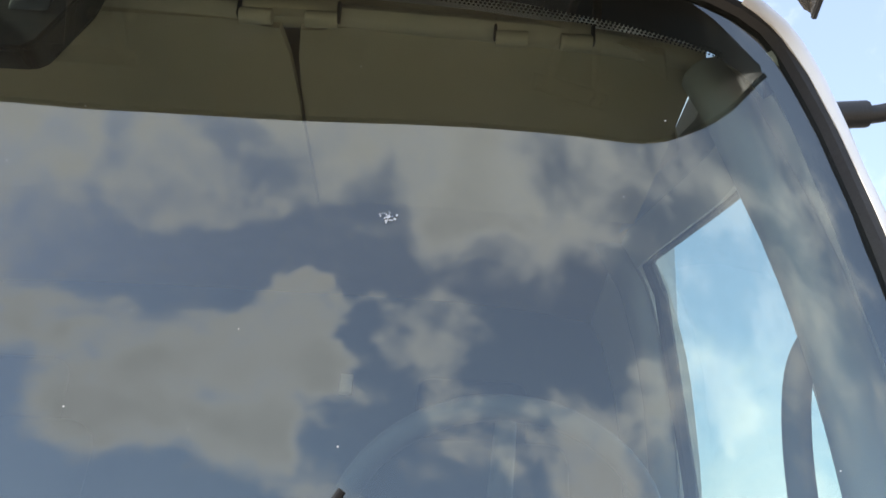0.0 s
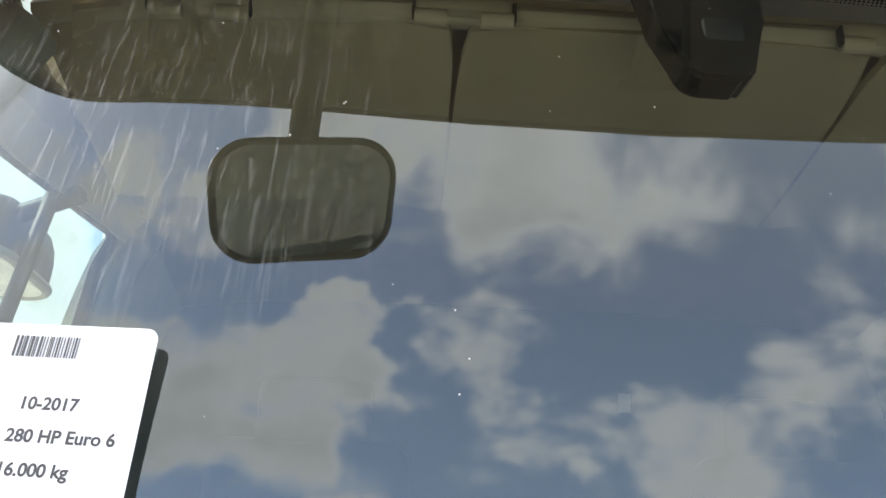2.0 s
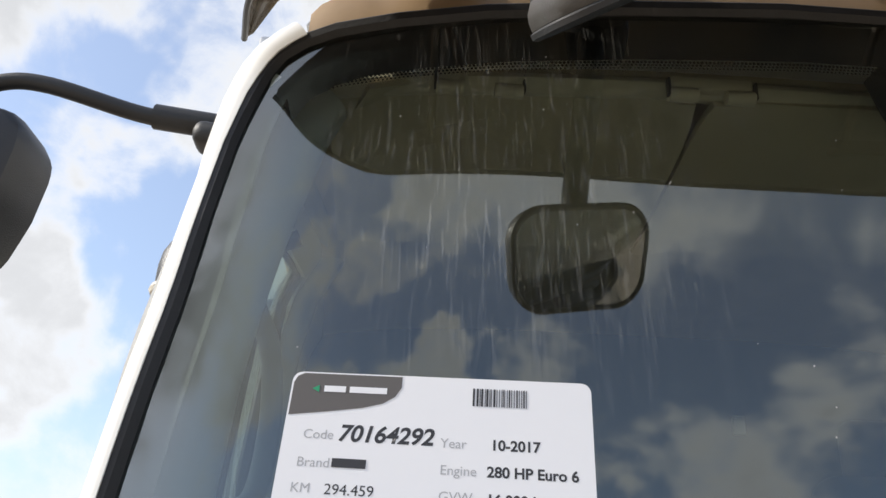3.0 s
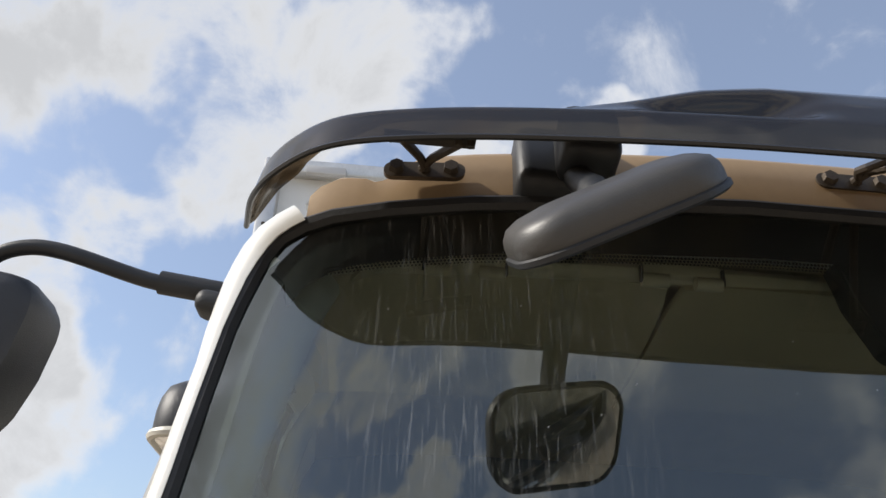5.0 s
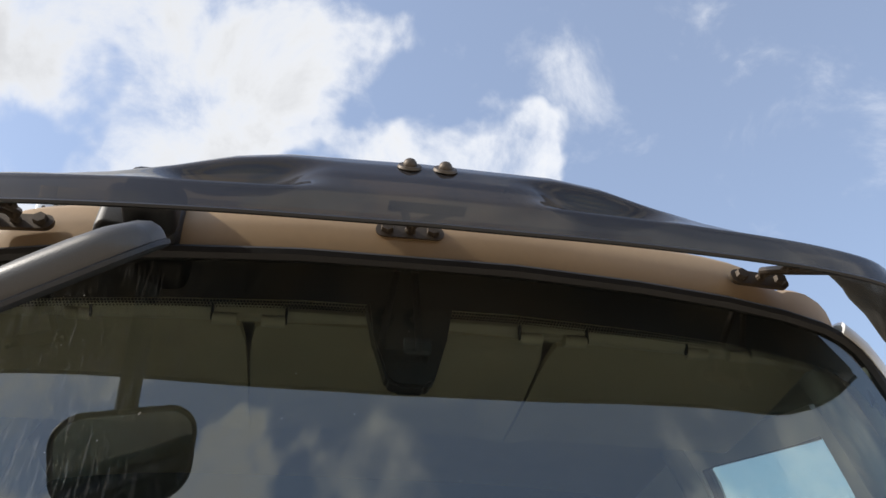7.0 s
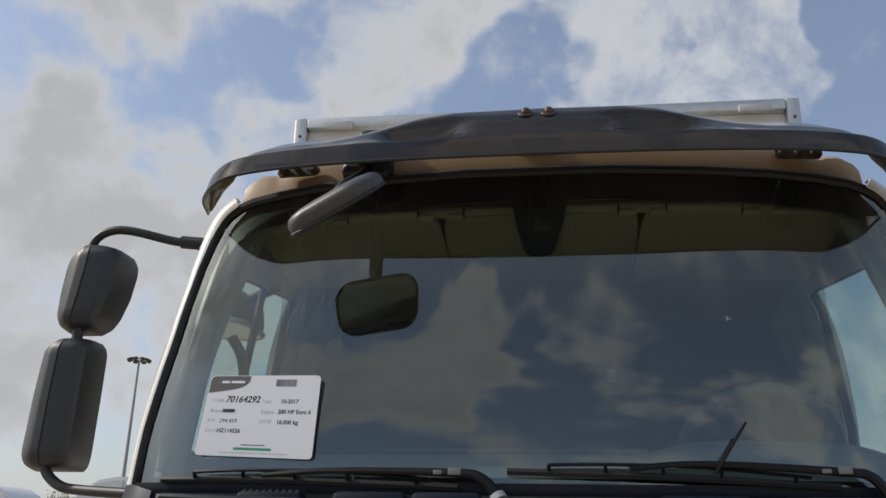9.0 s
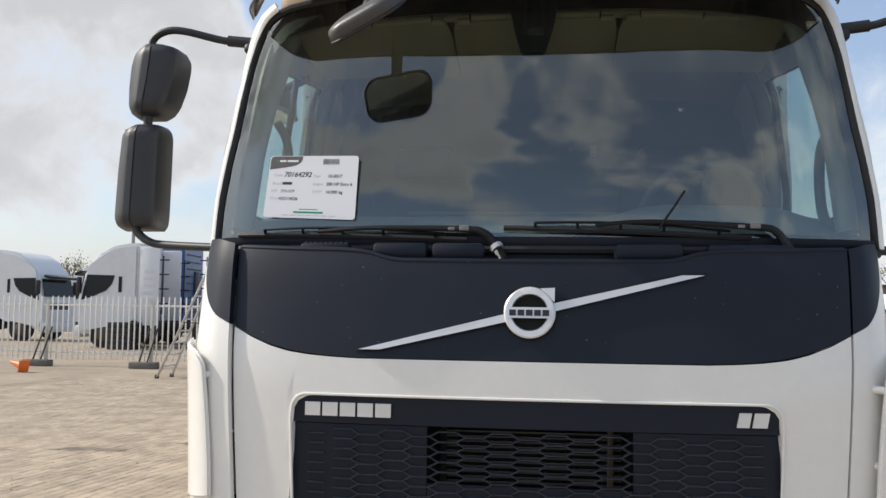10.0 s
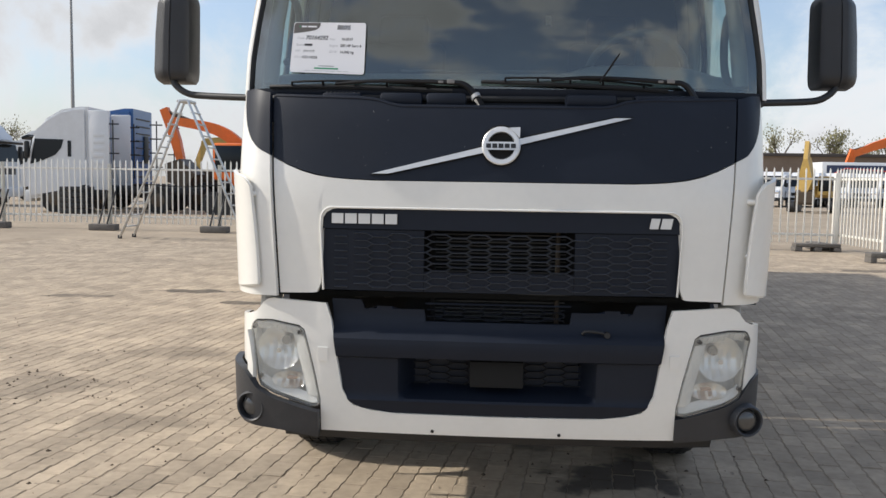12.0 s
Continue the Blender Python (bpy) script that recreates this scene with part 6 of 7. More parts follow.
tube(bm, [(-7.93, 15.68, 1.25), (-7.0, 15.68, 1.20), (-6.12, 15.68, 1.25)], 0.012, 6)
part("safety_strap", bm, BLACK, lad)


# ---- lorries, vans and machines behind the fence ----
def lorry(m, paint, label, length=6.2, fairing=True, deck=True, dark_back=False):
    """Sleeper-cab tractor unit: nose towards -x."""
    t = thing("tractor_unit", label, "truck", m, group="parked lorries")
    prof = [(0.0, 0.55), (-0.02, 1.2), (0.02, 1.9), (0.18, 2.75), (0.38, 3.10), (0.75, 3.55), (1.30, 3.86), (1.95, 3.98), (2.30, 3.98), (2.30, 0.95), (1.55, 0.95), (1.5, 0.75), (0.15, 0.50)]
    bm = bmesh.new()
    prism(bm, prof, lambda u, v: Vector((u, -1.23, v)), 2.46)
    es = [e for e in bm.edges if abs(e.verts[0].co.y - e.verts[1].co.y) < 0.01]
    bmesh.ops.bevel(bm, geom=es, offset=0.12, segments=4, affect="EDGES", clamp_overlap=True)
    part("cab", bm, paint, t)
    bm = bmesh.new()
    rows = [[(interp(z, [(1.95, -0.012), (2.75, 0.145)]), y, z) for y in lin(-1.08, 1.08, 8)] for z in lin(1.95, 2.72, 5)]
    sheet(bm, rows, 0.02)
    part("windscreen", bm, DGLASS, t)
    for s in (-1, 1):
        bm = bmesh.new()
        prism(bm, [(0.13, 1.80), (0.55, 1.92), (1.08, 2.16), (1.30, 2.42), (1.40, 2.74), (0.33, 2.76)], lambda u, v: Vector((u, s * 1.236, v)), s * 0.012)
        part("side_window", bm, DGLASS, t)
        bm = bmesh.new()
        prism(bm, [(1.55, 2.10), (1.68, 2.10), (1.68, 2.70), (1.55, 2.70)], lambda u, v: Vector((u, s * 1.236, v)), s * 0.012)
        part("side_slot", bm, DGLASS, t)
        bm = bmesh.new()
        box(bm, (0.10, s * 1.40, 2.35), (0.16, 0.20, 0.62), bevel=0.05)
        part("mirror", bm, BLACK, t)
        if fairing:
            bm = bmesh.new()
            box(bm, (2.70, s * 1.16, 2.35), (0.78, 0.10, 3.0), bevel=0.04)
            fr = part("side_fairing", bm, paint, t)
            for k in range(5):
                bm = bmesh.new()
                box(bm, (2.72, s * 1.215, 1.9 + k * 0.26), (0.42, 0.012, 0.16), bevel=0.004)
                part("louvre", bm, paint, fr)
        bm = bmesh.new()
        for k in range(4):
            box(bm, (3.2, s * 1.15, 1.7 + k * 0.55), (0.5, 0.05, 0.05), bevel=0.01)
        box(bm, (3.22, s * 1.15, 2.4), (0.04, 0.04, 2.2))
        part("rail", bm, BLACK, t)
        for x in (1.0, length - 1.3):
            bm = bmesh.new()
            rod(bm, (x, s * 0.93, 0.51), (x, s * 1.22, 0.51), 0.51, n=28)
            w = part("wheel", bm, TYRE, t)
            bm = bmesh.new()
            rod(bm, (x, s * 1.20, 0.51), (x, s * 1.235, 0.51), 0.29, 0.24, n=20)
            part("rim", bm, STEELD, w)
    bm = bmesh.new()
    box(bm, (length / 2 + 0.6, 0, 0.85), (length - 1.0, 0.85, 0.26), bevel=0.02)
    box(bm, (2.6, 0.95, 0.75), (1.2, 0.5, 0.55), bevel=0.08)
    box(bm, (2.6, -0.95, 0.75), (1.2, 0.5, 0.55), bevel=0.08)
    part("chassis", bm, BLACK, t)
    bm = bmesh.new()
    box(bm, (0.02, 0, 1.30), (0.06, 1.7, 0.75), bevel=0.02)
    part("grille", bm, BLACK, t)
    bm = bmesh.new()
    box(bm, (-0.03, 0, 0.60), (0.25, 2.35, 0.45), bevel=0.06)
    part("bumper", bm, paint, t)
    bm = bmesh.new()
    box(bm, (-0.10, 0, 2.82), (0.30, 2.2, 0.12), Euler((0, radians(-20), 0)).to_matrix(), bevel=0.03)
    part("visor", bm, DGLASS, t)
    if dark_back:
        bm = bmesh.new()
        for z in lin(1.3, 3.6, 9):
            box(bm, (2.315, 0, z), (0.03, 1.6, 0.05))
        box(bm, (2.33, 0.3, 2.4), (0.06, 0.5, 1.1), bevel=0.03)
        part("back_panel", bm, BLACK, t)
    return t


lorry(pose(-17.65, 29.4, 0, 0, 0, 4), TWHITE, "white sleeper-cab tractor unit with side fairing")
lorry(pose(-17.4, 32.65, 0, 0, 0, 4) @ Matrix.Scale(1.05, 4), BLUE, "blue tractor unit seen from behind", fairing=False, dark_back=True)
lorry(pose(-21.7, 33.8, 0, 0, 0, 178), TWHITE, "white tractor unit with dark windscreen")
lorry(pose(-25.7, 42.0, 0, 0, 0, 4) @ Matrix.Scale(0.95, 4), TWHITE, "white tractor unit parked behind others")


def van(m, label):
    v = thing("van", label, "van", m, group="parked vans")
    prof = [(0.0, 0.45), (0.0, 0.85), (0.12, 1.05), (0.95, 1.28), (1.75, 2.05), (2.1, 2.30), (5.2, 2.36), (5.3, 2.2), (5.3, 0.45)]
    bm = bmesh.new()
    prism(bm, prof, lambda u, w: Vector((u, -0.98, w)), 1.96)
    es = [e for e in bm.edges if abs(e.verts[0].co.y - e.verts[1].co.y) < 0.01]
    bmesh.ops.bevel(bm, geom=es, offset=0.12, segments=3, affect="EDGES", clamp_overlap=True)
    part("body", bm, TWHITE, v)
    bm = bmesh.new()
    rows = [[(1.02 + 0.70 * t - 0.015, y, 1.34 + 0.68 * t + 0.015) for y in lin(-0.82, 0.82, 6)] for t in lin(0, 1, 4)]
    sheet(bm, rows, 0.02)
    part("windscreen", bm, DGLASS, v)
    for s in (-1, 1):
        bm = bmesh.new()
        prism(bm, [(1.25, 1.35), (2.45, 1.38), (2.45, 2.0), (1.85, 2.0)], lambda u, w: Vector((u, s * 0.982, w)), s * 0.01)
        part("side_window", bm, DGLASS, v)
        for x in (0.95, 4.3):
            bm = bmesh.new()
            rod(bm, (x, s * 0.78, 0.34), (x, s * 0.99, 0.34), 0.34, n=24)
            w_ = part("wheel", bm, TYRE, v)
            bm = bmesh.new()
            rod(bm, (x, s * 0.98, 0.34), (x, s * 1.0, 0.34), 0.2, n=16)
            part("rim", bm, ALU, w_)
        bm = bmesh.new()
        box(bm, (0.06, s * 0.72, 0.98), (0.12, 0.3, 0.2), bevel=0.04)
        part("headlight", bm, CHROME, v)
        bm = bmesh.new()
        box(bm, (1.5, s * 1.12, 1.45), (0.12, 0.2, 0.28), bevel=0.04)
        part("mirror", bm, BLACK, v)
    bm = bmesh.new()
    box(bm, (-0.01, 0, 0.86), (0.05, 1.1, 0.2), bevel=0.02)
    box(bm, (-0.03, 0, 0.52), (0.1, 1.9, 0.22), bevel=0.04)
    part("grille", bm, BLACK, v)
    return v


for k, (x, y, r) in enumerate(((20.2, 54.5, 62), (22.6, 55.5, 62), (25.0, 56.5, 60), (27.6, 57.6, 60), (17.6, 53.5, 64))):
    van(pose(x, y, 0, 0, 0, r), "white panel van parked in a row")

wb = thing("box_trailer", "white box trailer with dark side panel", "trailer", pose(29.2, 63.6, 0, 0, 0, 0))
bm = bmesh.new()
box(bm, (0, 0, 2.1), (9.5, 2.5, 2.2), bevel=0.05)
part("body", bm, TWHITE, wb)
bm = bmesh.new()
box(bm, (0.1, -1.262, 2.1), (9.0, 0.02, 1.75), bevel=0.005)
part("side_panel", bm, material("dark_blue_print", (0.02, 0.03, 0.07), 0.5), wb)
bm = bmesh.new()
tube(bm, [(-4.2, -1.276, 2.2), (-3.0, -1.276, 2.75), (-0.5, -1.276, 2.6), (3.5, -1.276, 2.2)], 0.05, 4)
part("red_stripe", bm, material("red_print", (0.4, 0.05, 0.05), 0.5), wb)
bm = bmesh.new()
for x in (-3.2, 2.4, 3.4):
    rod(bm, (x, -1.1, 0.5), (x, 1.1, 0.5), 0.5, n=20)
box(bm, (0, 0, 1.0), (9.0, 0.9, 0.2))
part("wheels", bm, TYRE, wb)


def boom(bm, pts, w0, w1, thick):
    """Box-section machine boom along points, swelling in the middle."""
    P = [Vector(p) for p in pts]
    n = len(P)
    rings = []
    for i, p in enumerate(P):
        d = (P[min(i + 1, n - 1)] - P[max(i - 1, 0)]).normalized()
        s = d.cross(Vector((0, 0, 1)))
        s = s.normalized() if s.length > 0.05 else Vector((1, 0, 0))
        u = s.cross(d)
        t = i / (n - 1)
        h = w0 + (w1 - w0) * t + 0.35 * w0 * math.sin(math.pi * t)
        rings.append([bm.verts.new(p + s * a * thick / 2 + u * b * h / 2) for a, b in ((-1, -1), (1, -1), (1, 1), (-1, 1))])
    for a, b in zip(rings, rings[1:]):
        for j in range(4):
            bm.faces.new((a[j], a[(j + 1) % 4], b[(j + 1) % 4], b[j]))
    bm.faces.new(rings[0]); bm.faces.new(rings[-1])


def excavator(m, paint, label, cab=True, arm=((1.2, 1.6), (2.6, 3.6), (4.6, 4.2), (6.2, 3.6)), stick=((6.0, 3.9), (6.6, 2.6), (6.9, 0.9)), girth=0.4):
    e = thing("excavator", label, "excavator", m, group="parked machines")
    for s in (-1, 1):
        bm = bmesh.new()
        prism(bm, rounded(3.9, 0.85, 0.4), lambda u, v: Vector((u, s * 1.15, v + 0.43)), s * 0.5)
        part("track", bm, BLACK, e)
    bm = bmesh.new()
    box(bm, (-0.6, 0, 1.55), (3.2, 2.5, 0.9), bevel=0.12)
    part("body", bm, paint, e)
    if cab:
        bm = bmesh.new()
        box(bm, (0.9, 0.85, 2.0), (1.5, 0.95, 1.4), bevel=0.12)
        c = part("cab", bm, paint, e)
        bm = bmesh.new()
        for s in (-1, 1):
            box(bm, (0.9, 0.85 + s * 0.48, 2.1), (1.3, 0.02, 1.0), bevel=0.01)
        box(bm, (1.655, 0.85, 2.1), (0.02, 0.75, 1.0), bevel=0.01)
        part("windows", bm, DGLASS, c)
    bm = bmesh.new()
    boom(bm, smooth_path([(x, -0.2, z) for x, z in arm], 5), girth, girth * 0.8, 0.36)
    part("boom", bm, paint, e)
    bm = bmesh.new()
    boom(bm, [(x, -0.2, z) for x, z in stick], girth * 0.85, girth * 0.7, 0.3)
    part("stick", bm, paint, e)
    bm = bmesh.new()
    a, b = Vector((arm[0][0] + 0.8, -0.55, 1.4)), Vector((arm[2][0] - 0.35, -0.55, arm[2][1] - 0.15))
    rod(bm, a, a.lerp(b, 0.6), 0.10, n=10)
    rod(bm, a.lerp(b, 0.55), b, 0.06, n=10)
    c, d = Vector((arm[1][0] + 0.4, -0.2, arm[1][1] + 0.4)), Vector((stick[0][0] + 0.1, -0.2, stick[0][1] - 0.05))
    if stick[0][1] < arm[-1][1] + 1:
        rod(bm, c, d, 0.08, n=10)
    part("cylinder", bm, STEELD, e)
    bm = bmesh.new()
    x, z = stick[-1]
    prism(bm, [(x - 0.1, z + 0.3), (x + 0.5, z + 0.1), (x + 0.45, z - 0.6), (x - 0.3, z - 0.8), (x - 0.7, z - 0.3)], lambda u, v: Vector((u, -0.8, v)), 1.2)
    part("bucket", bm, STEELD, e)
    return e


excavator(pose(-8.9, 29.8, 0, 0, 0, 180), ORANGE, "orange tracked excavator with bent boom", arm=((0.3, 1.7), (1.0, 2.62), (2.0, 3.28), (3.85, 3.62)), stick=((4.05, 4.06), (3.78, 3.42), (3.58, 2.79), (3.33, 1.8)), girth=0.36)
excavator(pose(-10.6, 41, 0, 0, 0, 190), TAN, "yellow tracked excavator parked further back", arm=((1.0, 1.8), (2.0, 2.8), (3.2, 3.2), (4.4, 3.2)), stick=((4.3, 3.2), (4.7, 2.0), (4.4, 0.9)))
excavator(pose(17.5, 44.5, 0, 0, 0, -118) @ Matrix.Scale(0.72, 4), TAN, "small yellow excavator with raised stick", arm=((1.0, 1.9), (1.8, 2.9), (2.7, 3.5), (3.5, 3.3)), stick=((3.0, 5.1), (3.3, 3.8), (3.5, 2.4), (3.4, 1.4)), girth=1.0)
excavator(pose(35.2, 69, 0, 0, 0, 184), ORANGE, "orange excavator behind the trailer", arm=((1.2, 2.0), (2.4, 4.9), (3.6, 4.9), (6.0, 4.0)), stick=((5.9, 4.4), (6.3, 3.0), (6.1, 1.2)), girth=0.6)
excavator(pose(41.5, 70, 0, 0, 0, 176), ORANGE, "orange excavator with folded arm", arm=((1.2, 2.0), (2.6, 4.2), (4.4, 4.6), (6.0, 3.9)), stick=((5.8, 4.0), (6.2, 2.4), (6.0, 1.0)), girth=0.55)
tr = thing("flatbed_trailer", "dark low flatbed trailer behind the white fence", "trailer", pose(-9.6, 33.4, 0, 0, 0, 3))
bm = bmesh.new()
box(bm, (0, 0, 1.08), (7.6, 2.4, 0.16), bevel=0.02)
box(bm, (0, 0, 0.85), (7.2, 0.9, 0.30), bevel=0.02)
part("deck", bm, BLACK, tr)
for x in (-2.9, -0.2, 1.2, 2.6):
    for s in (-1, 1):
        bm = bmesh.new()
        rod(bm, (x, s * 0.85, 0.48), (x, s * 1.18, 0.48), 0.48, n=24)
        w_ = part("wheel", bm, TYRE, tr)
        bm = bmesh.new()
        rod(bm, (x, s * 1.17, 0.48), (x, s * 1.19, 0.48), 0.26, 0.2, n=16)
        part("rim", bm, STEELD, w_)
for x, w_, h_ in ((-2.2, 1.6, 0.5), (-0.3, 1.1, 0.75), (1.9, 2.0, 0.45)):
    bm = bmesh.new()
    box(bm, (x, 0, 1.16 + h_ / 2), (w_, 1.6, h_), bevel=0.04)
    part("crate", bm, STEELD, tr)
st = thing("pallet_stack", "stack of dark plastic crates by the fence", "crates", pose(-15.3, 27.5, 0))
for k in range(5):
    bm = bmesh.new()
    box(bm, (0, 0, 0.1 + k * 0.2), (0.95, 0.8, 0.18), bevel=0.02)
    part("crate", bm, BLACK, st)
shed = tagged(thing("warehouse", "long low warehouse with dark flat roof", "building", pose(60, 118, 0)))
bm = bmesh.new()
box(bm, (0, 0, 2.6), (130, 14, 5.2), bevel=0.05)
part("wall", bm, material("brown_cladding", (0.16, 0.12, 0.09), 0.8, vary=0.1, scale=0.5), shed)
bm = bmesh.new()
box(bm, (0, 0, 5.35), (131, 15, 0.4), bevel=0.03)
part("roof", bm, material("dark_roof", (0.07, 0.06, 0.055), 0.8), shed)

# ---- light mast ----
mast = thing("light_mast", "tall grey floodlight mast with ring of lamps", "light mast", pose(-36.5, 70, 0))
bm = bmesh.new()
rod(bm, (0, 0, 0), (0, 0, 17.2), 0.20, 0.09, n=12)
part("pole", bm, material("galvanised", (0.30, 0.30, 0.30), 0.5, 0.6), mast)
bm = bmesh.new()
tube(bm, [(0.65 * math.cos(a), 0.65 * math.sin(a), 17.25) for a in (2 * math.pi * i / 20 for i in range(20))], 0.05, 6, closed=True)
for k in range(3):
    a = 2 * math.pi * k / 3
    rod(bm, (0, 0, 17.2), (0.65 * math.cos(a), 0.65 * math.sin(a), 17.25), 0.03, n=6)
part("ring", bm, STEELD, mast)
for k in range(8):
    a = 2 * math.pi * k / 8
    bm = bmesh.new()
    box(bm, (0.85 * math.cos(a), 0.85 * math.sin(a), 17.25), (0.42, 0.42, 0.22), Euler((0, radians(25), a)).to_matrix(), bevel=0.04)
    part("floodlight", bm, STEELD, mast)

# ---- trees ----
BARK = material("bark", (0.12, 0.095, 0.07), 0.9, vary=0.2, scale=5, bump=0.4, bump_scale=20)
LEAF = material("spring_leaves", (0.24, 0.225, 0.11), 0.7, vary=0.25, scale=3, rnd=0.35)


def tree(x, y, h, seed, spread=0.36, leaves=1500, size=0.105):
    r = random.Random(seed)
    t = thing("tree", "tall tree with thin early spring foliage", "tree", pose(x, y, 0), group="trees along the yard")
    bm = bmesh.new()
    tips = []

    def limb(p, d, l, rad, lev):
        q = p + d * l
        mid = p.lerp(q, 0.5) + Vector((r.uniform(-1, 1), r.uniform(-1, 1), r.uniform(-0.3, 0.5))) * l * 0.07
        tube(bm, [p, mid, q], [rad, rad * 0.82, rad * 0.62], 5 if lev else 8)
        if lev >= 3:
            tips.append((q, l)); tips.append((mid, l))
            return
        for _ in range(4 if lev == 0 else 3):
            nd = (d + Vector((r.uniform(-1, 1), r.uniform(-1, 1), r.uniform(-0.2, 0.7))) * (0.75 if lev else 0.6)).normalized()
            limb(p.lerp(q, r.uniform(0.55, 1.0)), nd, l * r.uniform(0.55, 0.8), rad * 0.55, lev + 1)

    limb(Vector((0, 0, 0)), Vector((r.uniform(-0.05, 0.05), 0, 1)).normalized(), h * 0.36, h * 0.018, 0)
    part("trunk", bm, BARK, t)
    vs, fs = [], []
    for k in range(leaves):
        p, l = r.choice(tips)
        c = p + Vector((r.gauss(0, 1), r.gauss(0, 1), r.gauss(0, 0.8))) * l * 0.35
        q = Euler((r.uniform(0, 6.3), r.uniform(0, 6.3), r.uniform(0, 6.3))).to_matrix()
        s = size * r.uniform(0.6, 1.4) * h / 8
        n = len(vs)
        vs += [c + q @ Vector((-s, 0, 0)), c + q @ Vector((0, -s * 0.5, 0)), c + q @ Vector((s, 0, 0)), c + q @ Vector((0, s * 0.5, 0))]
        fs.append((n, n + 1, n + 2, n + 3))
    me = bpy.data.meshes.new("crown")
    me.from_pydata(vs, [], fs)
    me.materials.append(LEAF)
    cr = new("crown", me)
    cr.parent = t
    tagged(cr, kind="stuff")
    return t


tree(-40.5, 82, 9.0, 3, leaves=1800)
tree(-50, 95, 8.5, 5, leaves=500)
tree(-47, 93, 8.0, 6, leaves=350)
tree(-57, 95, 9.5, 8, leaves=700)
for k, x in enumerate((30, 36, 42, 47, 52, 58, 64, 71, 78, 20, 12)):
    tree(x + 3, 128 + (k * 37) % 11, 10.5 + (k * 29) % 4, 20 + k, leaves=700 + (k * 53) % 700)
for k, x in enumerate((-95, -80, -70, -110, -62)):
    tree(x, 135 + 6 * (k % 3), 9 + k % 3, 60 + k, leaves=700)

# ---- sale sheet on the windscreen ----
def sheet_point(u, v, out=0.0):
    """u along the sheet in metres, v up, both from its lower left corner."""
    s, t = u / 0.304, v / 0.210
    low = Vector((-0.876, 0.092, 1.892)).lerp(Vector((-0.562, 0.060, 1.879)), s)
    high = Vector((-0.862, 0.119, 2.098)).lerp(Vector((-0.5585, 0.088, 2.091)), s)
    return low.lerp(high, t) - Vector((0.15, 0.98, -0.05)) * out


sign = thing("sale_sheet", "white laminated sale sheet fixed on the windscreen", "sheet")
bm = bmesh.new()
rows = []
for v in (0.0, 0.0008, 0.002, 0.004, 0.007, 0.010, *lin(0.02, 0.19, 12), 0.200, 0.203, 0.206, 0.208, 0.2092, 0.210):
    d = max(0.0, 0.010 - min(v, 0.210 - v))
    cut = 0.010 - math.sqrt(max(0.0, 0.010 ** 2 - d * d))
    rows.append([sheet_point(u, v) for u in lin(cut, 0.304 - cut, 20)])
sheet(bm, rows, 0.0012)
part("sheet", bm, PAPER, sign)
bm = bmesh.new()
prism(bm, [(0.002, 0.163), (0.040, 0.168), (0.075, 0.1735), (0.095, 0.179), (0.107, 0.187), (0.1125, 0.197), (0.1125, 0.2085), (0.012, 0.2085), (0.005, 0.205), (0.002, 0.198)][::-1], lambda u, v: sheet_point(u, v, 0.0004), 0.0003)
part("header_patch", bm, INKB, sign)
bm = bmesh.new()
prism(bm, [(0.022, 0.192), (0.029, 0.196), (0.029, 0.188)], lambda u, v: sheet_point(u, v, 0.0008), 0.0003)
part("mark", bm, INKGREEN, sign)
bm = bmesh.new()
for a, b in ((0.034, 0.056), (0.060, 0.098)):
    prism(bm, [(a, 0.189), (b, 0.189), (b, 0.1955), (a, 0.1955)], lambda u, v: sheet_point(u, v, 0.0008), 0.0003)
part("mark_bars", bm, PAPER, sign)
bm = bmesh.new()
rr = random.Random(11)
u = 0.186
while u < 0.240:
    w = rr.choice((0.0007, 0.0007, 0.0014, 0.002))
    prism(bm, [(u - 0.001, 0.181), (u + w - 0.001, 0.181), (u + w - 0.001, 0.1995), (u - 0.001, 0.1995)], lambda a, v: sheet_point(a, v, 0.0005), 0.0003)
    u += w + rr.choice((0.0007, 0.0012, 0.0018))
tagged(part("bar_code", bm, INK, sign), kind="stuff")


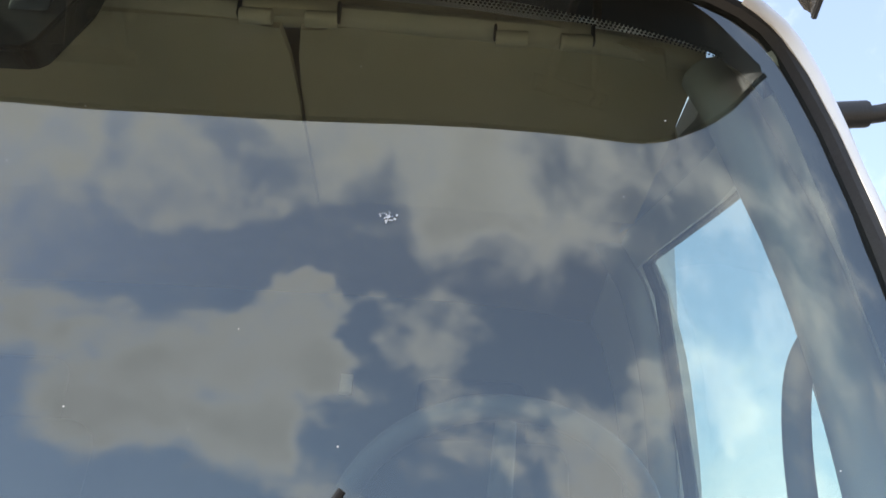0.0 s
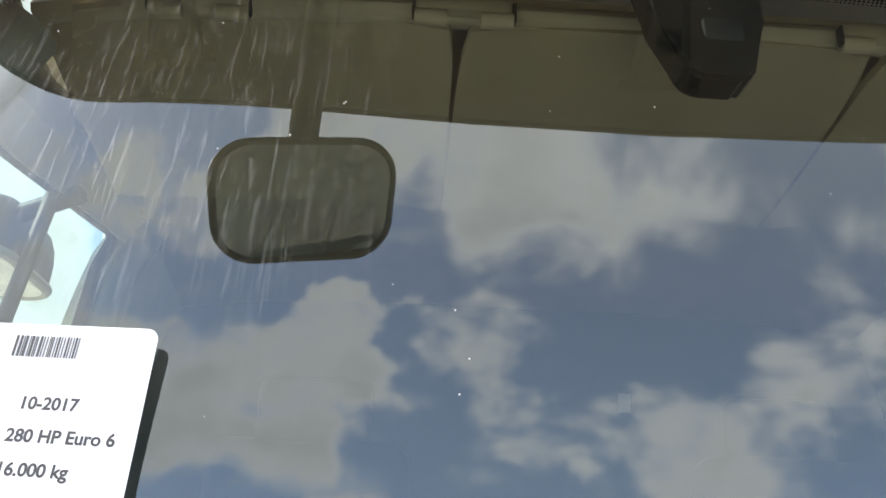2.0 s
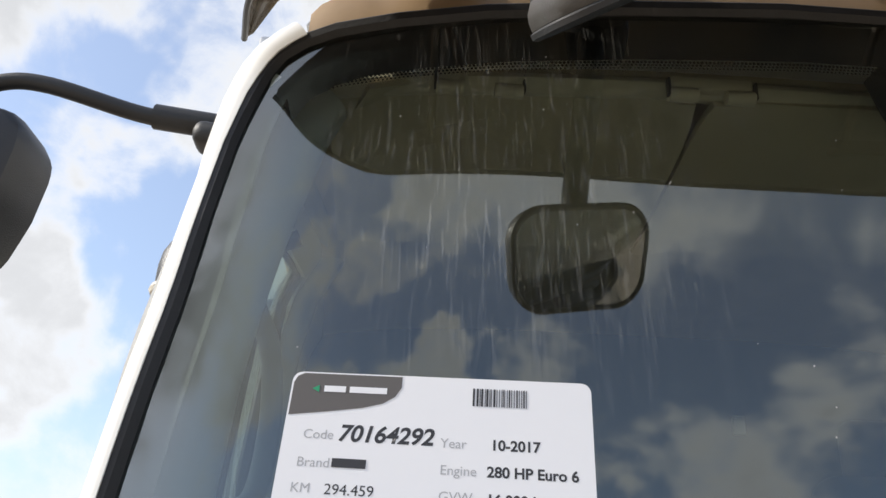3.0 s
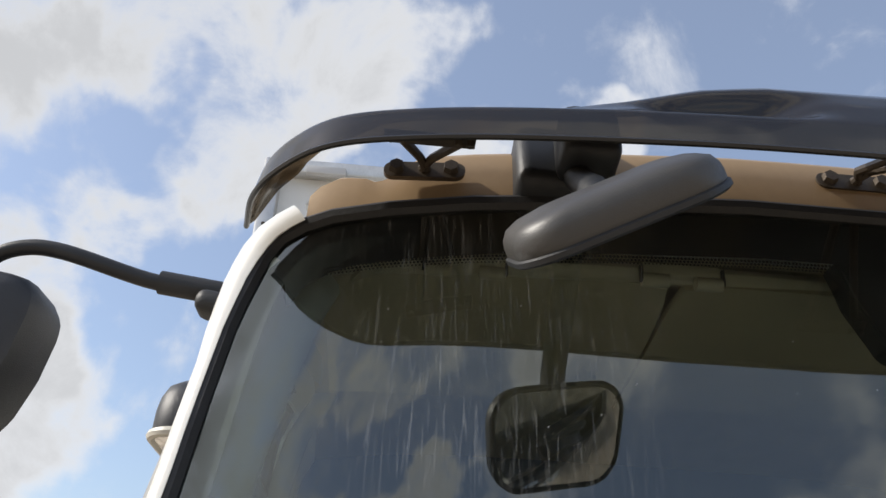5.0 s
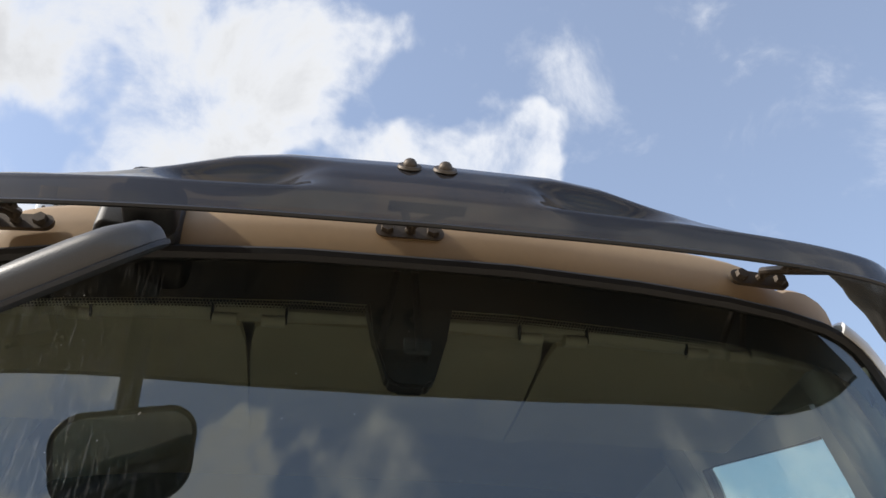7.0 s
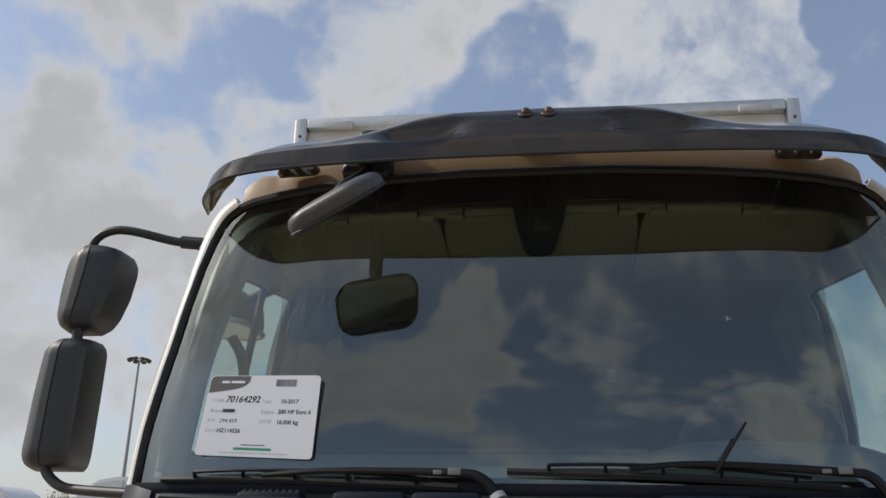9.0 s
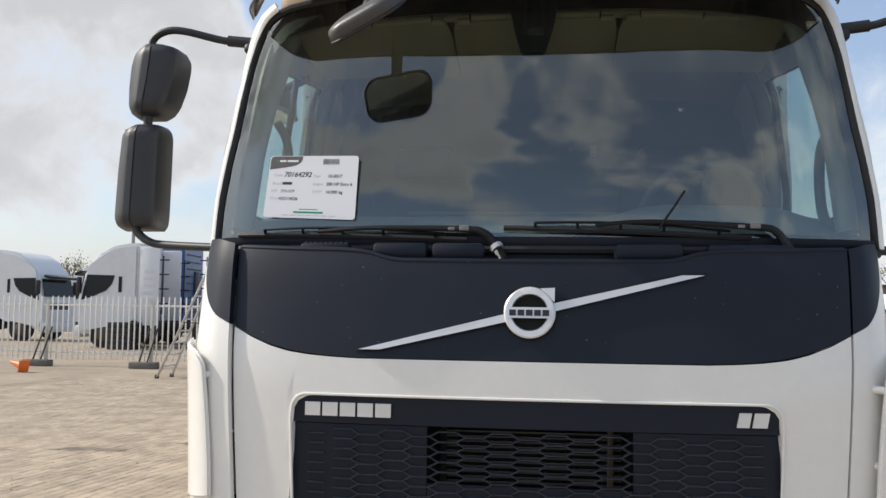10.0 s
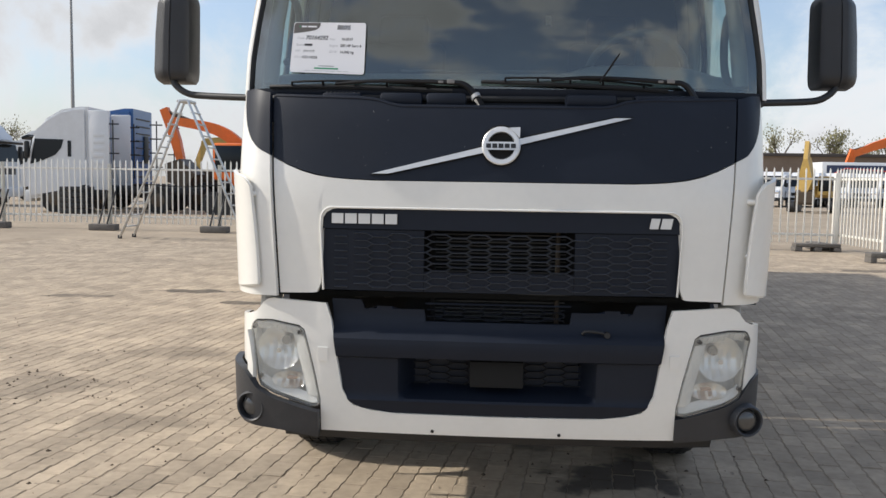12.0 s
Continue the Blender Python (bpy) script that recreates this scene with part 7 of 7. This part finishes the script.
def words(text, u, v, size, mat, bold=0.0, shear=0.0):
    cu = bpy.data.curves.new("word", "FONT")
    cu.body, cu.size, cu.offset, cu.shear = text, size * 100, bold * 100, shear
    tmp = bpy.data.objects.new("word", cu)
    scene.collection.objects.link(tmp)
    me = bpy.data.meshes.new_from_object(tmp.evaluated_get(bpy.context.evaluated_depsgraph_get()))
    bpy.data.objects.remove(tmp)
    me.name = "word"
    for w in me.vertices:
        w.co = sheet_point(u + w.co.x / 100 - 0.002, v + w.co.y / 100 - 0.005, 0.0002)
    me.materials.clear()
    me.materials.append(mat)
    ob = new("word", me)
    ob.parent = sign
    return ob


for text, u, v, size, mat, bold in (
        ("Code", 0.022, 0.1445, 0.0135, INKG, 0), ("70164292", 0.056, 0.1435, 0.0235, INK, 0.0006), ("Year", 0.157, 0.142, 0.0135, INKG, 0), ("10-2017", 0.206, 0.142, 0.0145, INK, 0.0004),
        ("Brand", 0.020, 0.116, 0.0135, INKG, 0), ("Engine", 0.158, 0.1155, 0.0135, INKG, 0), ("280 HP Euro 6", 0.203, 0.1155, 0.0145, INK, 0.0004),
        ("KM", 0.018, 0.0905, 0.0135, INKG, 0), ("294.459", 0.050, 0.090, 0.0148, INK, 0.0), ("GVW", 0.158, 0.090, 0.0135, INKG, 0), ("16.000 kg", 0.203, 0.089, 0.0145, INK, 0.0004),
        ("Ch.nr.", 0.016, 0.0655, 0.0135, INKG, 0), ("HZ114526", 0.048, 0.0645, 0.0145, INK, 0.0004)):
    words(text, u, v, size, mat, bold, 0.2 if size > 0.02 else 0.0)
bm = bmesh.new()
prism(bm, [(0.052, 0.1115), (0.085, 0.1115), (0.085, 0.1205), (0.052, 0.1205)], lambda a, v: sheet_point(a, v, 0.0005), 0.0003)
part("ink_bar", bm, INK, sign)
bm = bmesh.new()
prism(bm, [(0.118, 0.0285), (0.180, 0.0285), (0.180, 0.0305), (0.118, 0.0305)], lambda a, v: sheet_point(a, v, 0.0005), 0.0003)
part("ink_bar", bm, INK, sign)
bm = bmesh.new()
prism(bm, [(0.100, 0.0165), (0.198, 0.0165), (0.198, 0.0225), (0.100, 0.0225)], lambda a, v: sheet_point(a, v, 0.0005), 0.0003)
part("ink_bar", bm, INKGREEN, sign)
bm = bmesh.new()
for k in range(7):
    prism(bm, [(0.062 + k * 0.026, 0.0085), (0.084 + k * 0.026, 0.0085), (0.084 + k * 0.026, 0.0100), (0.062 + k * 0.026, 0.0100)], lambda a, v: sheet_point(a, v, 0.0005), 0.0003)
tagged(part("small_print", bm, INKG, sign), kind="stuff")
